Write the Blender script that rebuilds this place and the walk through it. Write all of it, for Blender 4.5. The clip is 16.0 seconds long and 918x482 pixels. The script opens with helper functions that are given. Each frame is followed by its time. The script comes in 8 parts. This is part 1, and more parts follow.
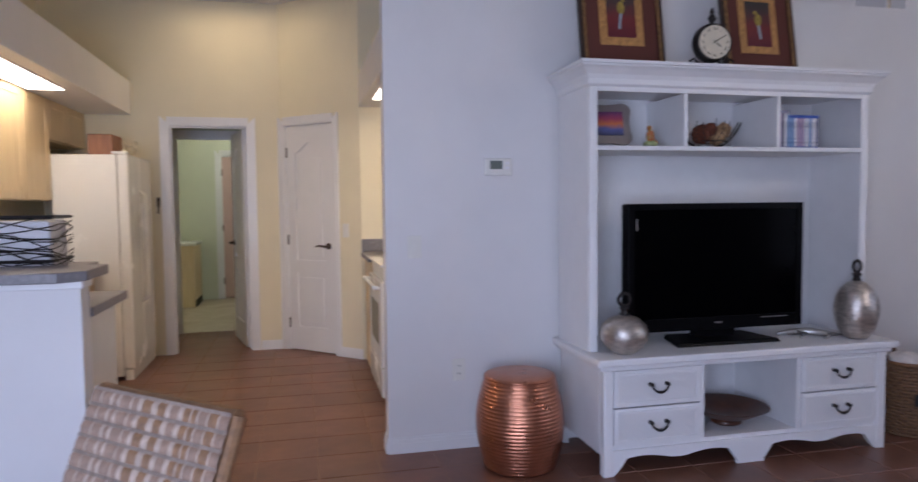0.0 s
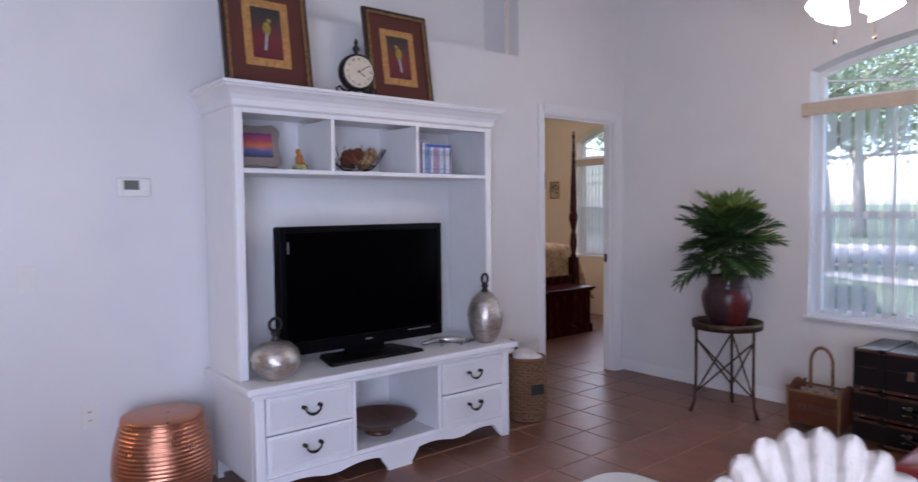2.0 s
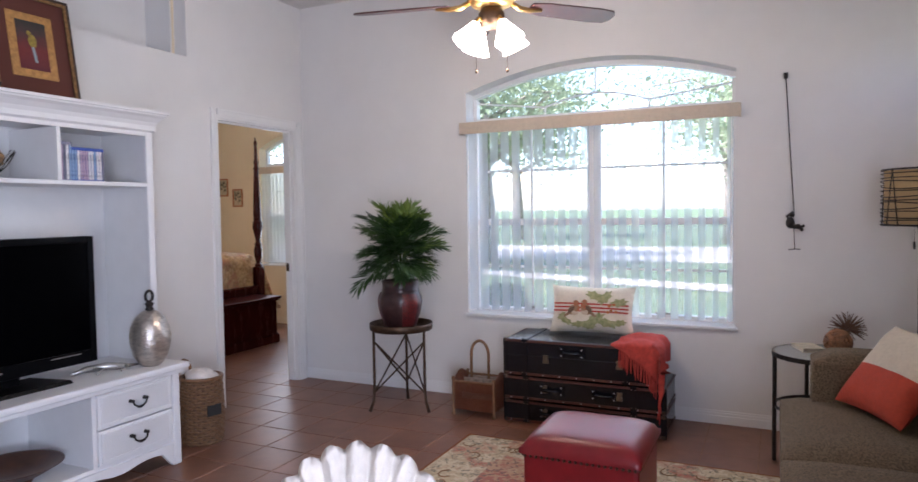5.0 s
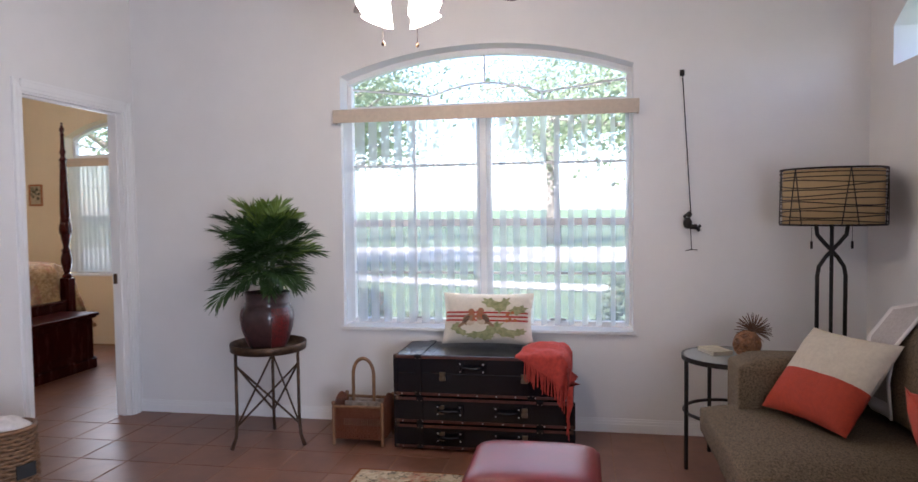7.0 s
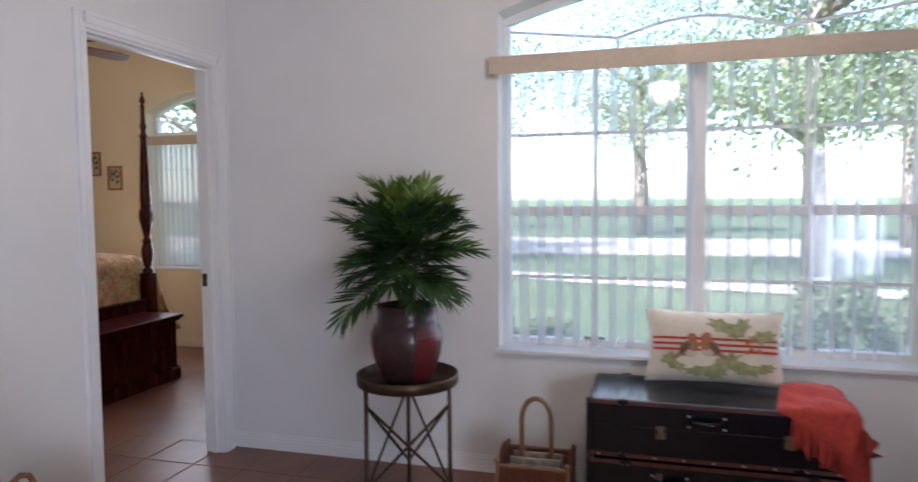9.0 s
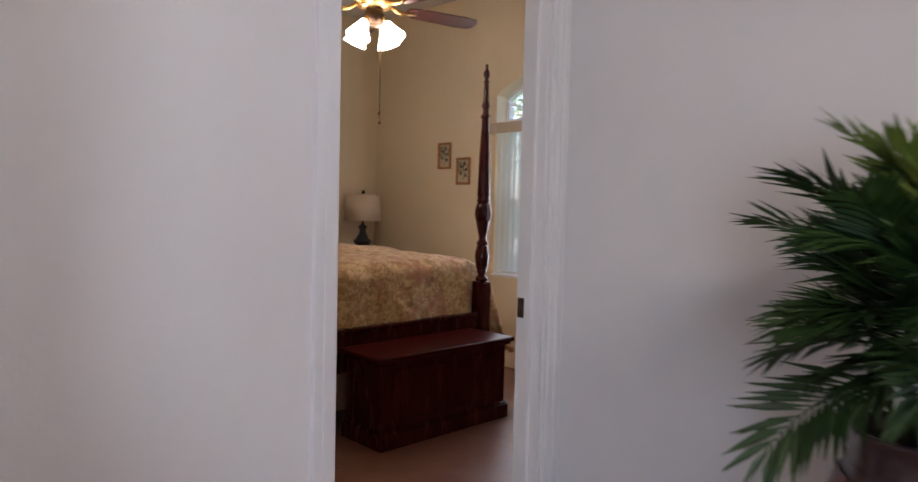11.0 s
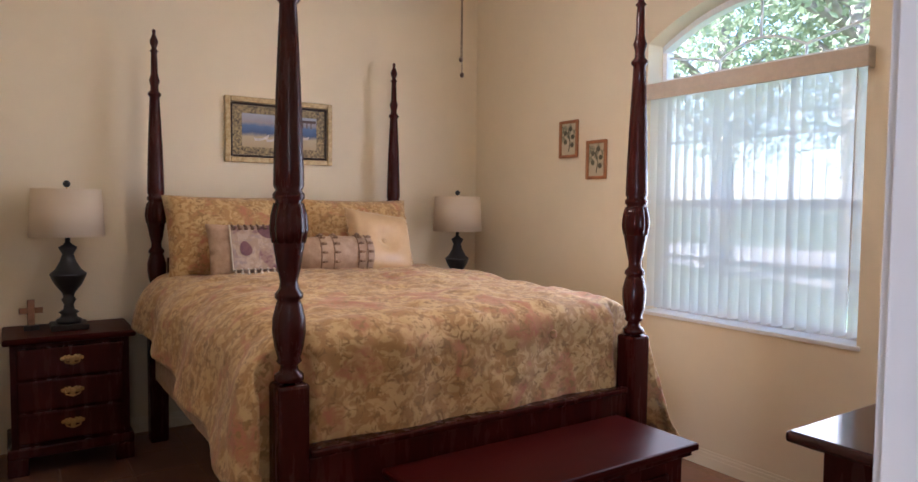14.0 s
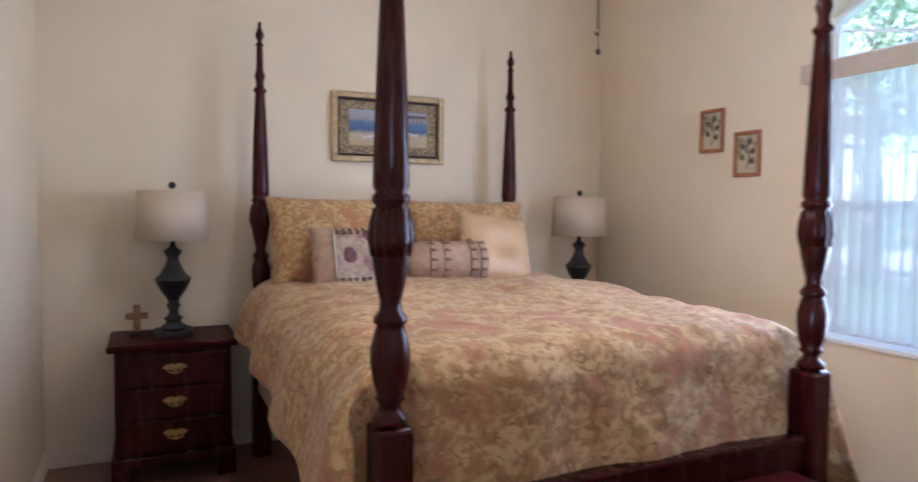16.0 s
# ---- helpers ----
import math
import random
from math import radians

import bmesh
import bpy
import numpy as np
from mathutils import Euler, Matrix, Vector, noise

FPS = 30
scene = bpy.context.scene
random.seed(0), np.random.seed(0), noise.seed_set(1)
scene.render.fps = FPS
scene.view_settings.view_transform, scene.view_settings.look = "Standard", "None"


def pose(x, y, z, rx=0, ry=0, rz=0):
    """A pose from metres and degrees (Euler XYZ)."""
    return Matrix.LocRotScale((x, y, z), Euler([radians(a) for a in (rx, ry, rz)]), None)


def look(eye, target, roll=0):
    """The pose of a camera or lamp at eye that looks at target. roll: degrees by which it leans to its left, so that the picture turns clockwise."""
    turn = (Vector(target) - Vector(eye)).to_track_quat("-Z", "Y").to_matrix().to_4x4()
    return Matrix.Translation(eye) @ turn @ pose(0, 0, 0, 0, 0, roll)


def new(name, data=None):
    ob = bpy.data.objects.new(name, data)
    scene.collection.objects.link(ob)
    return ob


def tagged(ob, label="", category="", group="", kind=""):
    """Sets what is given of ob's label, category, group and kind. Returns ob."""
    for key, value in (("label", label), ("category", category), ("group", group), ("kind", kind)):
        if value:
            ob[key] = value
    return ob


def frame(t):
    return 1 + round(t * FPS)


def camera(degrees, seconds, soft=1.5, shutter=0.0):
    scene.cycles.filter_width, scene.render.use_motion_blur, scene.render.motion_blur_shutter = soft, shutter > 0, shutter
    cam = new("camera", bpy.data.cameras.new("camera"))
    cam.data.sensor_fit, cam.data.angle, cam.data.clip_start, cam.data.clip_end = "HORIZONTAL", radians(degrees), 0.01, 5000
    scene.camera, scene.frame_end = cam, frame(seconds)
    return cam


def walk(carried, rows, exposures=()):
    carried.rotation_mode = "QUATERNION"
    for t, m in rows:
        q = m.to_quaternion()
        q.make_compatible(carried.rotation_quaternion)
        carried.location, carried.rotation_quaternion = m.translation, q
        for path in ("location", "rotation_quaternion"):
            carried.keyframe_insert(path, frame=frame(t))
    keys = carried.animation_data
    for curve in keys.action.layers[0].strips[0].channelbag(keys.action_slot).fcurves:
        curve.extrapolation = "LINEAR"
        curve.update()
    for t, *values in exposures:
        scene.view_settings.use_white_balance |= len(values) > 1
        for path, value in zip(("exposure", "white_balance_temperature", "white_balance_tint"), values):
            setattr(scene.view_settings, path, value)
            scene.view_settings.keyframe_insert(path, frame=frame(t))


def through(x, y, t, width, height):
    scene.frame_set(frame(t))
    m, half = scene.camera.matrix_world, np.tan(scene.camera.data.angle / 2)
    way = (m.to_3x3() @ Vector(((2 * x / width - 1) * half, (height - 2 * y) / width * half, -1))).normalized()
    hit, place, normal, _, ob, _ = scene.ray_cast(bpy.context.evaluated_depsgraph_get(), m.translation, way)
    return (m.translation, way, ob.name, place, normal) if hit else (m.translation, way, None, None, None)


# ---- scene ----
cam = camera(68.2, 16.0, 1.5, 0.45)
PATH = [
    (0, (0.955, 1.336, 1.306), (1.412, 3.28, 1.197), -0.6),
    (0.5, (0.994, 1.33, 1.332), (1.675, 3.207, 1.224), -0.6),
    (1, (1.033, 1.304, 1.356), (1.917, 3.096, 1.253), -0.5),
    (1.5, (1.08, 1.299, 1.385), (2.176, 2.969, 1.282), -0.5),
    (2, (1.114, 1.282, 1.385), (2.383, 2.825, 1.287), -0.6),
    (2.5, (1.134, 1.258, 1.387), (2.538, 2.679, 1.294), -0.7),
    (3, (1.143, 1.244, 1.394), (2.659, 2.546, 1.304), -0.7),
    (3.5, (1.155, 1.203, 1.398), (2.756, 2.398, 1.31), -0.7),
    (4, (1.158, 1.18, 1.405), (2.838, 2.262, 1.317), -0.6),
    (4.5, (1.169, 1.146, 1.4), (2.919, 2.109, 1.316), -0.6),
    (4.7, (1.171, 1.158, 1.403), (2.946, 2.076, 1.317), -0.7),
    (6.8, (1.483, 1.67, 1.394), (3.438, 2.082, 1.302), -0.7),
    (7, (1.544, 1.747, 1.396), (3.51, 2.104, 1.304), -0.7),
    (7.5, (1.721, 1.959, 1.406), (3.7, 2.234, 1.301), -0.7),
    (8, (1.919, 2.184, 1.397), (3.901, 2.423, 1.287), -0.6),
    (8.5, (2.227, 2.406, 1.424), (4.197, 2.724, 1.29), -0.8),
    (9, (2.56, 2.580, 1.373), (4.48, 3.127, 1.251), -0.5),
    (9.5, (2.856, 2.794, 1.365), (4.714, 3.523, 1.243), -0.5),
    (10, (3.195, 2.947, 1.319), (4.898, 3.991, 1.218), 0.5),
    (12.3, (4.574, 3.96, 1.303), (5.766, 5.562, 1.184), 0.7),
    (12.5, (4.653, 4.052, 1.304), (5.826, 5.669, 1.188), 0.7),
    (13, (4.849, 4.31, 1.304), (5.963, 5.967, 1.19), 0.7),
    (13.5, (4.95, 4.518, 1.315), (6.058, 6.179, 1.208), 0.6),
    (14, (5.032, 4.634, 1.322), (6.141, 6.295, 1.219), 0.6),
    (14.5, (5.09, 4.69, 1.328), (6.191, 6.357, 1.228), 0.6),
    (15, (5.143, 4.735, 1.327), (6.223, 6.415, 1.228), 0.6),
    (15.5, (5.18, 4.814, 1.323), (6.176, 6.545, 1.22), 0.6),
    (16, (5.191, 5.006, 1.335), (6.019, 6.823, 1.227), 0.6),
]
walk(cam, [(t, look(eye, target, roll)) for t, eye, target, roll in PATH], [(0, 2.05, 5520, 25), (1, 2.08, 5520, 24), (2, 2.49, 5640, 26), (3.5, 2.54, 5900, 24), (4.5, 2.77, 5880, 21), (8, 2.82, 5930, 20), (9, 2.6, 5880, 19), (10.2, 2.6, 5930, 20), (12.3, 2.65, 6450, 23), (13.5, 3.27, 5870, 22), (14.5, 3.47, 5330, 21), (16, 3.62, 4830, 19)])

# ---- light ----
SUN_EL, SUN_AZ = 50.0, 300.0
world = bpy.data.worlds.new("world")
scene.world = world
world.use_nodes = True
wn = world.node_tree.nodes
sky = wn.new("ShaderNodeTexSky")
sky.sky_type = "NISHITA"
sky.sun_disc = False
sky.sun_elevation, sky.sun_rotation = radians(SUN_EL), radians(SUN_AZ)
world.node_tree.links.new(sky.outputs[0], wn["Background"].inputs[0])
wn["Background"].inputs[1].default_value = 0.09


def lamp(name, kind, m, energy, col, size=0.1, size_y=None):
    data = bpy.data.lights.new(name, kind)
    data.energy, data.color = energy, col
    if kind == "AREA":
        data.shape, data.size, data.size_y = "RECTANGLE", size, size_y or size
    elif kind == "SUN":
        data.angle = size
    else:
        data.shadow_soft_size = size
    ob = new(name, data)
    ob.matrix_world = m
    return ob


def sun_pose(el, az):
    a, e = radians(az), radians(el)
    d = Vector((math.sin(a) * math.cos(e), math.cos(a) * math.cos(e), math.sin(e)))
    return look(d * 50, (0, 0, 0))


lamp("sun", "SUN", sun_pose(SUN_EL, SUN_AZ), 2.8, (1.0, 0.95, 0.86), radians(0.5))
# area lamps standing in for sky light at the two windows
lamp("sky_window_living", "AREA", look((5.745, 2.37, 1.30), (0, 2.37, 1.30)), 1.5, (0.90, 0.95, 1.0), 1.8, 1.3)
lamp("sky_window_bedroom", "AREA", look((7.925, 6.63, 1.32), (5, 6.63, 1.32)), 2.5, (0.92, 0.96, 1.0), 1.1, 1.15)
# large fill lamp added at an unseen south opening, for light from behind
lamp("south_opening_fill", "AREA", look((-0.20, -0.12, 1.1), (2.2, 4.5, 1.1)), 23, (0.80, 0.88, 1.0), 2.3, 1.9)
# lamps of the house, with fill lamps added for the kitchen ceiling and laundry
lamp("kitchen_tube", "AREA", look((-0.66, 5.6, 2.09), (-0.66, 5.6, 0)), 0.85, (1.0, 0.74, 0.34), 0.2, 1.5)
lamp("kitchen_tube_far", "AREA", look((1.62, 6.0, 2.09), (1.62, 6.0, 0)), 0.8, (1.0, 0.74, 0.34), 0.2, 1.0)
# fill lamp added under the framed ceiling panel, which has no lit source
lamp("kitchen_ceiling_fill", "AREA", look((0.40, 7.15, 3.06), (0.40, 7.15, 0)), 0.9, (1.0, 0.76, 0.38), 0.66, 0.54)
# unseen point lamp added to brighten the laundry room, without a fixture
lamp("laundry_fill", "POINT", pose(0.3, 10.3, 2.6), 4.6, (1.0, 1.0, 0.66), 0.15)
lamp("fan_bulbs_living", "POINT", pose(4.4, 2.51, 2.14), 2.6, (1.0, 0.84, 0.62), 0.1)
lamp("fan_bulbs_bedroom", "POINT", pose(6.42, 6.75, 2.28), 0.62, (1.0, 0.74, 0.42), 0.1)

# ---- materials ----


def mat(name, col, rough=0.5, metal=0.0, var=0.08, scale=6.0, bump=0.0, bscale=120.0, col2=None, coat=0.0, rvar=0.1, stretch=(1, 1, 1), rand=0.0, emit=None, world_space=False):
    m = bpy.data.materials.new(name)
    m.use_nodes = True
    t = m.node_tree
    n, l = t.nodes, t.links
    b = n["Principled BSDF"]
    tc, mp = n.new("ShaderNodeTexCoord"), n.new("ShaderNodeMapping")
    mp.inputs["Scale"].default_value = stretch
    l.new(n.new("ShaderNodeNewGeometry").outputs["Position"] if world_space else tc.outputs["Object"], mp.inputs["Vector"])
    a = n.new("ShaderNodeTexNoise")
    a.inputs["Scale"].default_value, a.inputs["Detail"].default_value, a.inputs["Roughness"].default_value = scale, 6, 0.6
    l.new(mp.outputs[0], a.inputs["Vector"])
    r = n.new("ShaderNodeValToRGB")
    c2 = col2 or tuple(min(1, c * (1 + var)) for c in col)
    c1 = col if col2 else tuple(c * (1 - var) for c in col)
    r.color_ramp.elements[0].position, r.color_ramp.elements[1].position = 0.34, 0.66
    r.color_ramp.elements[0].color, r.color_ramp.elements[1].color = (*c1, 1), (*c2, 1)
    l.new(a.outputs[0], r.inputs[0])
    out = r.outputs[0]
    if rand:
        oi, hs = n.new("ShaderNodeObjectInfo"), n.new("ShaderNodeHueSaturation")
        mr = n.new("ShaderNodeMapRange")
        mr.inputs["To Min"].default_value, mr.inputs["To Max"].default_value = 1 - rand, 1 + rand
        l.new(oi.outputs["Random"], mr.inputs[0])
        l.new(mr.outputs[0], hs.inputs["Value"])
        l.new(out, hs.inputs["Color"])
        out = hs.outputs[0]
    l.new(out, b.inputs["Base Color"])
    f = n.new("ShaderNodeTexNoise")
    f.inputs["Scale"].default_value, f.inputs["Detail"].default_value = bscale, 4
    l.new(mp.outputs[0], f.inputs["Vector"])
    rr = n.new("ShaderNodeMapRange")
    rr.inputs["To Min"].default_value, rr.inputs["To Max"].default_value = max(0, rough - rvar), min(1, rough + rvar)
    l.new(a.outputs[0], rr.inputs[0])
    l.new(rr.outputs[0], b.inputs["Roughness"])
    b.inputs["Metallic"].default_value = metal
    b.inputs["Coat Weight"].default_value = coat
    b.inputs["Coat Roughness"].default_value = 0.15
    if bump:
        bp = n.new("ShaderNodeBump")
        bp.inputs["Strength"].default_value, bp.inputs["Distance"].default_value = bump, 0.004
        l.new(f.outputs[0], bp.inputs["Height"])
        l.new(bp.outputs[0], b.inputs["Normal"])
    if emit:
        b.inputs["Emission Color"].default_value = (*emit[0], 1)
        b.inputs["Emission Strength"].default_value = emit[1]
    return m


def wave_mat(name, c1, c2, scale, rough=0.6, distort=2.0, direction="X", bump=0.3, metal=0.0):
    """Banded surface: grain, weave or ribs along one axis."""
    m = mat(name, c1, rough, metal)
    t = m.node_tree
    n, l = t.nodes, t.links
    b = n["Principled BSDF"]
    tc, w = n.new("ShaderNodeTexCoord"), n.new("ShaderNodeTexWave")
    w.bands_direction = direction
    w.inputs["Scale"].default_value, w.inputs["Distortion"].default_value, w.inputs["Detail"].default_value = scale, distort, 3
    l.new(tc.outputs["Object"], w.inputs[0])
    r = n.new("ShaderNodeValToRGB")
    r.color_ramp.elements[0].color, r.color_ramp.elements[1].color = (*c1, 1), (*c2, 1)
    l.new(w.outputs[0], r.inputs[0])
    l.new(r.outputs[0], b.inputs["Base Color"])
    bp = n.new("ShaderNodeBump")
    bp.inputs["Strength"].default_value, bp.inputs["Distance"].default_value = bump, 0.004
    l.new(w.outputs[1], bp.inputs["Height"])
    l.new(bp.outputs[0], b.inputs["Normal"])
    return m


def damask_mat(name, base, light, pink, leaf, scale=9.0):
    """Woven floral cloth: pale scrolls, rose clusters and leaf sprigs on a gold ground."""
    m = mat(name, base, 0.75, var=0.06, scale=40, bump=0.25, bscale=260)
    t = m.node_tree
    n, l = t.nodes, t.links
    b = n["Principled BSDF"]
    b.inputs["Sheen Weight"].default_value = 0.15
    tc = n.new("ShaderNodeTexCoord")
    src = b.inputs["Base Color"].links[0].from_socket

    def layer(src, colour, sc, lo, hi, detail, off, gate=None):
        mp = n.new("ShaderNodeMapping")
        mp.inputs["Location"].default_value = (off, off * 1.7, off * 0.6)
        l.new(tc.outputs["Object"], mp.inputs[0])
        q = n.new("ShaderNodeTexNoise")
        q.inputs["Scale"].default_value, q.inputs["Detail"].default_value, q.inputs["Distortion"].default_value = sc, detail, 1.2
        l.new(mp.outputs[0], q.inputs["Vector"])
        k = n.new("ShaderNodeMapRange")
        k.inputs[1].default_value, k.inputs[2].default_value = lo, hi
        l.new(q.outputs[0], k.inputs[0])
        fac = k.outputs[0]
        if gate:
            mu = n.new("ShaderNodeMath")
            mu.operation = "MULTIPLY"
            l.new(fac, mu.inputs[0]), l.new(gate, mu.inputs[1])
            fac = mu.outputs[0]
        x = n.new("ShaderNodeMix")
        x.data_type = "RGBA"
        l.new(fac, x.inputs[0]), l.new(src, x.inputs[6])
        x.inputs[7].default_value = (*colour, 1)
        return x.outputs[2], k.outputs[0]

    c, _ = layer(src, light, scale * 1.7, 0.45, 0.54, 5, 0)
    c, g = layer(c, tuple(0.5 * (p + q) for p, q in zip(pink, base)), scale * 0.40, 0.54, 0.66, 2, 7)
    c, _ = layer(c, pink, scale * 2.6, 0.46, 0.60, 2, 3, g)
    c, _ = layer(c, leaf, scale * 2.4, 0.55, 0.63, 3, 13)
    l.new(c, b.inputs["Base Color"])
    return m


def glass_mat(name):
    m = bpy.data.materials.new(name)
    m.use_nodes = True
    n, l = m.node_tree.nodes, m.node_tree.links
    n.remove(n["Principled BSDF"])
    t, g, x = n.new("ShaderNodeBsdfTransparent"), n.new("ShaderNodeBsdfGlossy"), n.new("ShaderNodeMixShader")
    g.inputs["Roughness"].default_value = 0.02
    x.inputs[0].default_value = 0.05
    l.new(t.outputs[0], x.inputs[1]), l.new(g.outputs[0], x.inputs[2])
    l.new(x.outputs[0], n["Material Output"].inputs[0])
    return m


def sheer_mat(name, col, through, clear=0.0):
    m = bpy.data.materials.new(name)
    m.use_nodes = True
    n, l = m.node_tree.nodes, m.node_tree.links
    b = n["Principled BSDF"]
    b.inputs["Base Color"].default_value = (*col, 1)
    b.inputs["Roughness"].default_value = 0.7
    tl, x = n.new("ShaderNodeBsdfTranslucent"), n.new("ShaderNodeMixShader")
    tl.inputs[0].default_value = (*col, 1)
    x.inputs[0].default_value = through
    l.new(b.outputs[0], x.inputs[1]), l.new(tl.outputs[0], x.inputs[2])
    out = x.outputs[0]
    if clear:
        tr, y = n.new("ShaderNodeBsdfTransparent"), n.new("ShaderNodeMixShader")
        y.inputs[0].default_value = clear
        l.new(out, y.inputs[1]), l.new(tr.outputs[0], y.inputs[2])
        out = y.outputs[0]
    l.new(out, n["Material Output"].inputs[0])
    return m


WALL = mat("plaster_white", (0.76, 0.74, 0.725), 0.75, var=0.02, scale=3, bump=0.12, bscale=90)
WALL_BED = mat("plaster_cream", (0.76, 0.645, 0.46), 0.75, var=0.02, scale=3, bump=0.12, bscale=90)
WALL_KIT = mat("plaster_kitchen", (0.77, 0.695, 0.50), 0.75, var=0.02, scale=3, bump=0.12, bscale=90)
WALL_GREEN = mat("plaster_laundry", (0.68, 0.70, 0.55), 0.75, var=0.02, scale=3, bump=0.1, bscale=90)
WALL_PINK = mat("plaster_pink", (0.62, 0.43, 0.38), 0.75, var=0.02, scale=3, bump=0.1, bscale=90)
CEIL = mat("ceiling_plaster", (0.72, 0.71, 0.69), 0.85, var=0.03, scale=14, bump=0.5, bscale=60)
TRIM = mat("trim_gloss_white", (0.80, 0.79, 0.78), 0.35, var=0.015, scale=5, bump=0.03)
TRIM_CREAM = mat("trim_cream", (0.76, 0.66, 0.49), 0.4, var=0.015, scale=5, bump=0.03)
TILE = mat("terracotta_tile", (0.150, 0.062, 0.037), 0.37, col2=(0.225, 0.100, 0.060), scale=4.2, bump=0.03, bscale=30, rvar=0.02, rand=0.09, world_space=True)
GROUT = mat("grout", (0.27, 0.165, 0.115), 0.85, var=0.15, scale=30)
TILE_PALE = mat("pale_floor", (0.55, 0.47, 0.36), 0.4, col2=(0.45, 0.37, 0.27), scale=4)
WHITE_WOOD = mat("white_painted_wood", (0.78, 0.77, 0.77), 0.42, var=0.02, scale=9, bump=0.06, bscale=80)
RATTAN_WHITE = wave_mat("white_woven_panel", (0.72, 0.71, 0.71), (0.80, 0.79, 0.79), 55, 0.5, 1.0, "Z", 0.5)
BLACK = mat("black_plastic", (0.003, 0.003, 0.0036), 0.35, var=0.1)
SCREEN = mat("tv_screen", (0.001, 0.001, 0.0014), 0.12, var=0.05, rvar=0.02)
IRON = mat("dark_iron", (0.030, 0.026, 0.024), 0.45, 0.6, var=0.2, scale=30, bump=0.2)
BRONZE = mat("aged_bronze", (0.075, 0.045, 0.028), 0.42, 0.7, var=0.3, scale=25, bump=0.2)
BRASS = mat("antique_brass", (0.52, 0.33, 0.12), 0.32, 0.9, var=0.15, scale=40)
STEEL = mat("worn_steel", (0.45, 0.44, 0.42), 0.35, 0.9, var=0.1, scale=40)
COPPER = mat("hammered_copper", (0.50, 0.215, 0.125), 0.30, 0.9, var=0.14, scale=14, bump=0.5, bscale=55)
SILVER = mat("hammered_silver", (0.52, 0.47, 0.42), 0.33, 0.85, var=0.25, scale=26, bump=1.0, bscale=48, stretch=(1, 1, 2.2))
CHERRY = mat("dark_cherry_wood", (0.031, 0.0036, 0.0026), 0.27, rvar=0.03, col2=(0.046, 0.0056, 0.0038), scale=5, coat=0.10, stretch=(5, 5, 0.8))
CHERRY_TOP = mat("cherry_wood_boards", (0.034, 0.0038, 0.0028), 0.32, rvar=0.03, col2=(0.042, 0.0050, 0.0036), scale=4, coat=0.03, stretch=(0.8, 5, 5))
CHERRY_GLOSS = mat("polished_cherry", (0.030, 0.0036, 0.0028), 0.12, rvar=0.02, col2=(0.036, 0.0046, 0.0034), scale=4, stretch=(0.8, 5, 5))
LEATHER_RED = mat("red_leather", (0.185, 0.006, 0.009), 0.36, rvar=0.01, var=0.12, scale=12, bump=0.03, bscale=160)
LEATHER_BLACK = mat("black_leather", (0.004, 0.004, 0.0065), 0.22, var=0.1, scale=14, bump=0.12, bscale=60, coat=0.06)
STRAP = mat("brown_strap", (0.065, 0.016, 0.008), 0.45, var=0.3, scale=20)
WICKER = wave_mat("wicker", (0.13, 0.058, 0.022), (0.36, 0.20, 0.095), 45, 0.6, 3, "Z", 0.9)
WICKER_RED = wave_mat("wicker_red_brown", (0.080, 0.017, 0.006), (0.24, 0.066, 0.021), 60, 0.5, 3, "Z", 0.9)
CANE = mat("cane_rod", (0.20, 0.098, 0.042), 0.5, var=0.25, scale=40, bump=0.2)
CLOTH_RED = mat("red_knit", (0.42, 0.045, 0.030), 0.9, var=0.2, scale=50, bump=0.7, bscale=300)
LINEN = mat("linen_cloth", (0.54, 0.465, 0.365), 0.9, var=0.06, scale=60, bump=0.5, bscale=420)
CLOTH_RUST = mat("rust_cloth", (0.40, 0.046, 0.020), 0.9, var=0.1, scale=60, bump=0.5, bscale=420)
SOFA_TWEED = mat("brown_tweed", (0.070, 0.046, 0.024), 0.95, col2=(0.20, 0.14, 0.082), scale=120, bump=0.9, bscale=330)
THROW = mat("grey_throw", (0.42, 0.37, 0.34), 0.95, var=0.1, scale=90, bump=0.6, bscale=300)
KNIT_WHITE = mat("chalky_white_shell", (0.48, 0.42, 0.365), 0.9, var=0.14, scale=30, bump=1.0, bscale=60)
PORCELAIN = mat("white_enamel", (0.80, 0.78, 0.72), 0.25, var=0.02, scale=4)
MAPLE = mat("pale_maple", (0.62, 0.47, 0.26), 0.42, col2=(0.70, 0.55, 0.33), scale=4, stretch=(8, 8, 1), bump=0.04)
LAMINATE = mat("grey_laminate", (0.20, 0.185, 0.19), 0.4, var=0.15, scale=60)
# near-black that stands in for shade in slots, seams and the toe recess
DARK_VOID = mat("shadow_black", (0.015, 0.014, 0.013), 0.8)
LEAF = mat("palm_leaf", (0.013, 0.036, 0.009), 0.42, col2=(0.040, 0.085, 0.018), scale=9, rvar=0.1)
LEAF_YOUNG = mat("palm_leaf_young", (0.085, 0.15, 0.02), 0.45, col2=(0.17, 0.23, 0.04), scale=12, rvar=0.1)
STEM = mat("palm_stem", (0.10, 0.13, 0.05), 0.6, var=0.2)
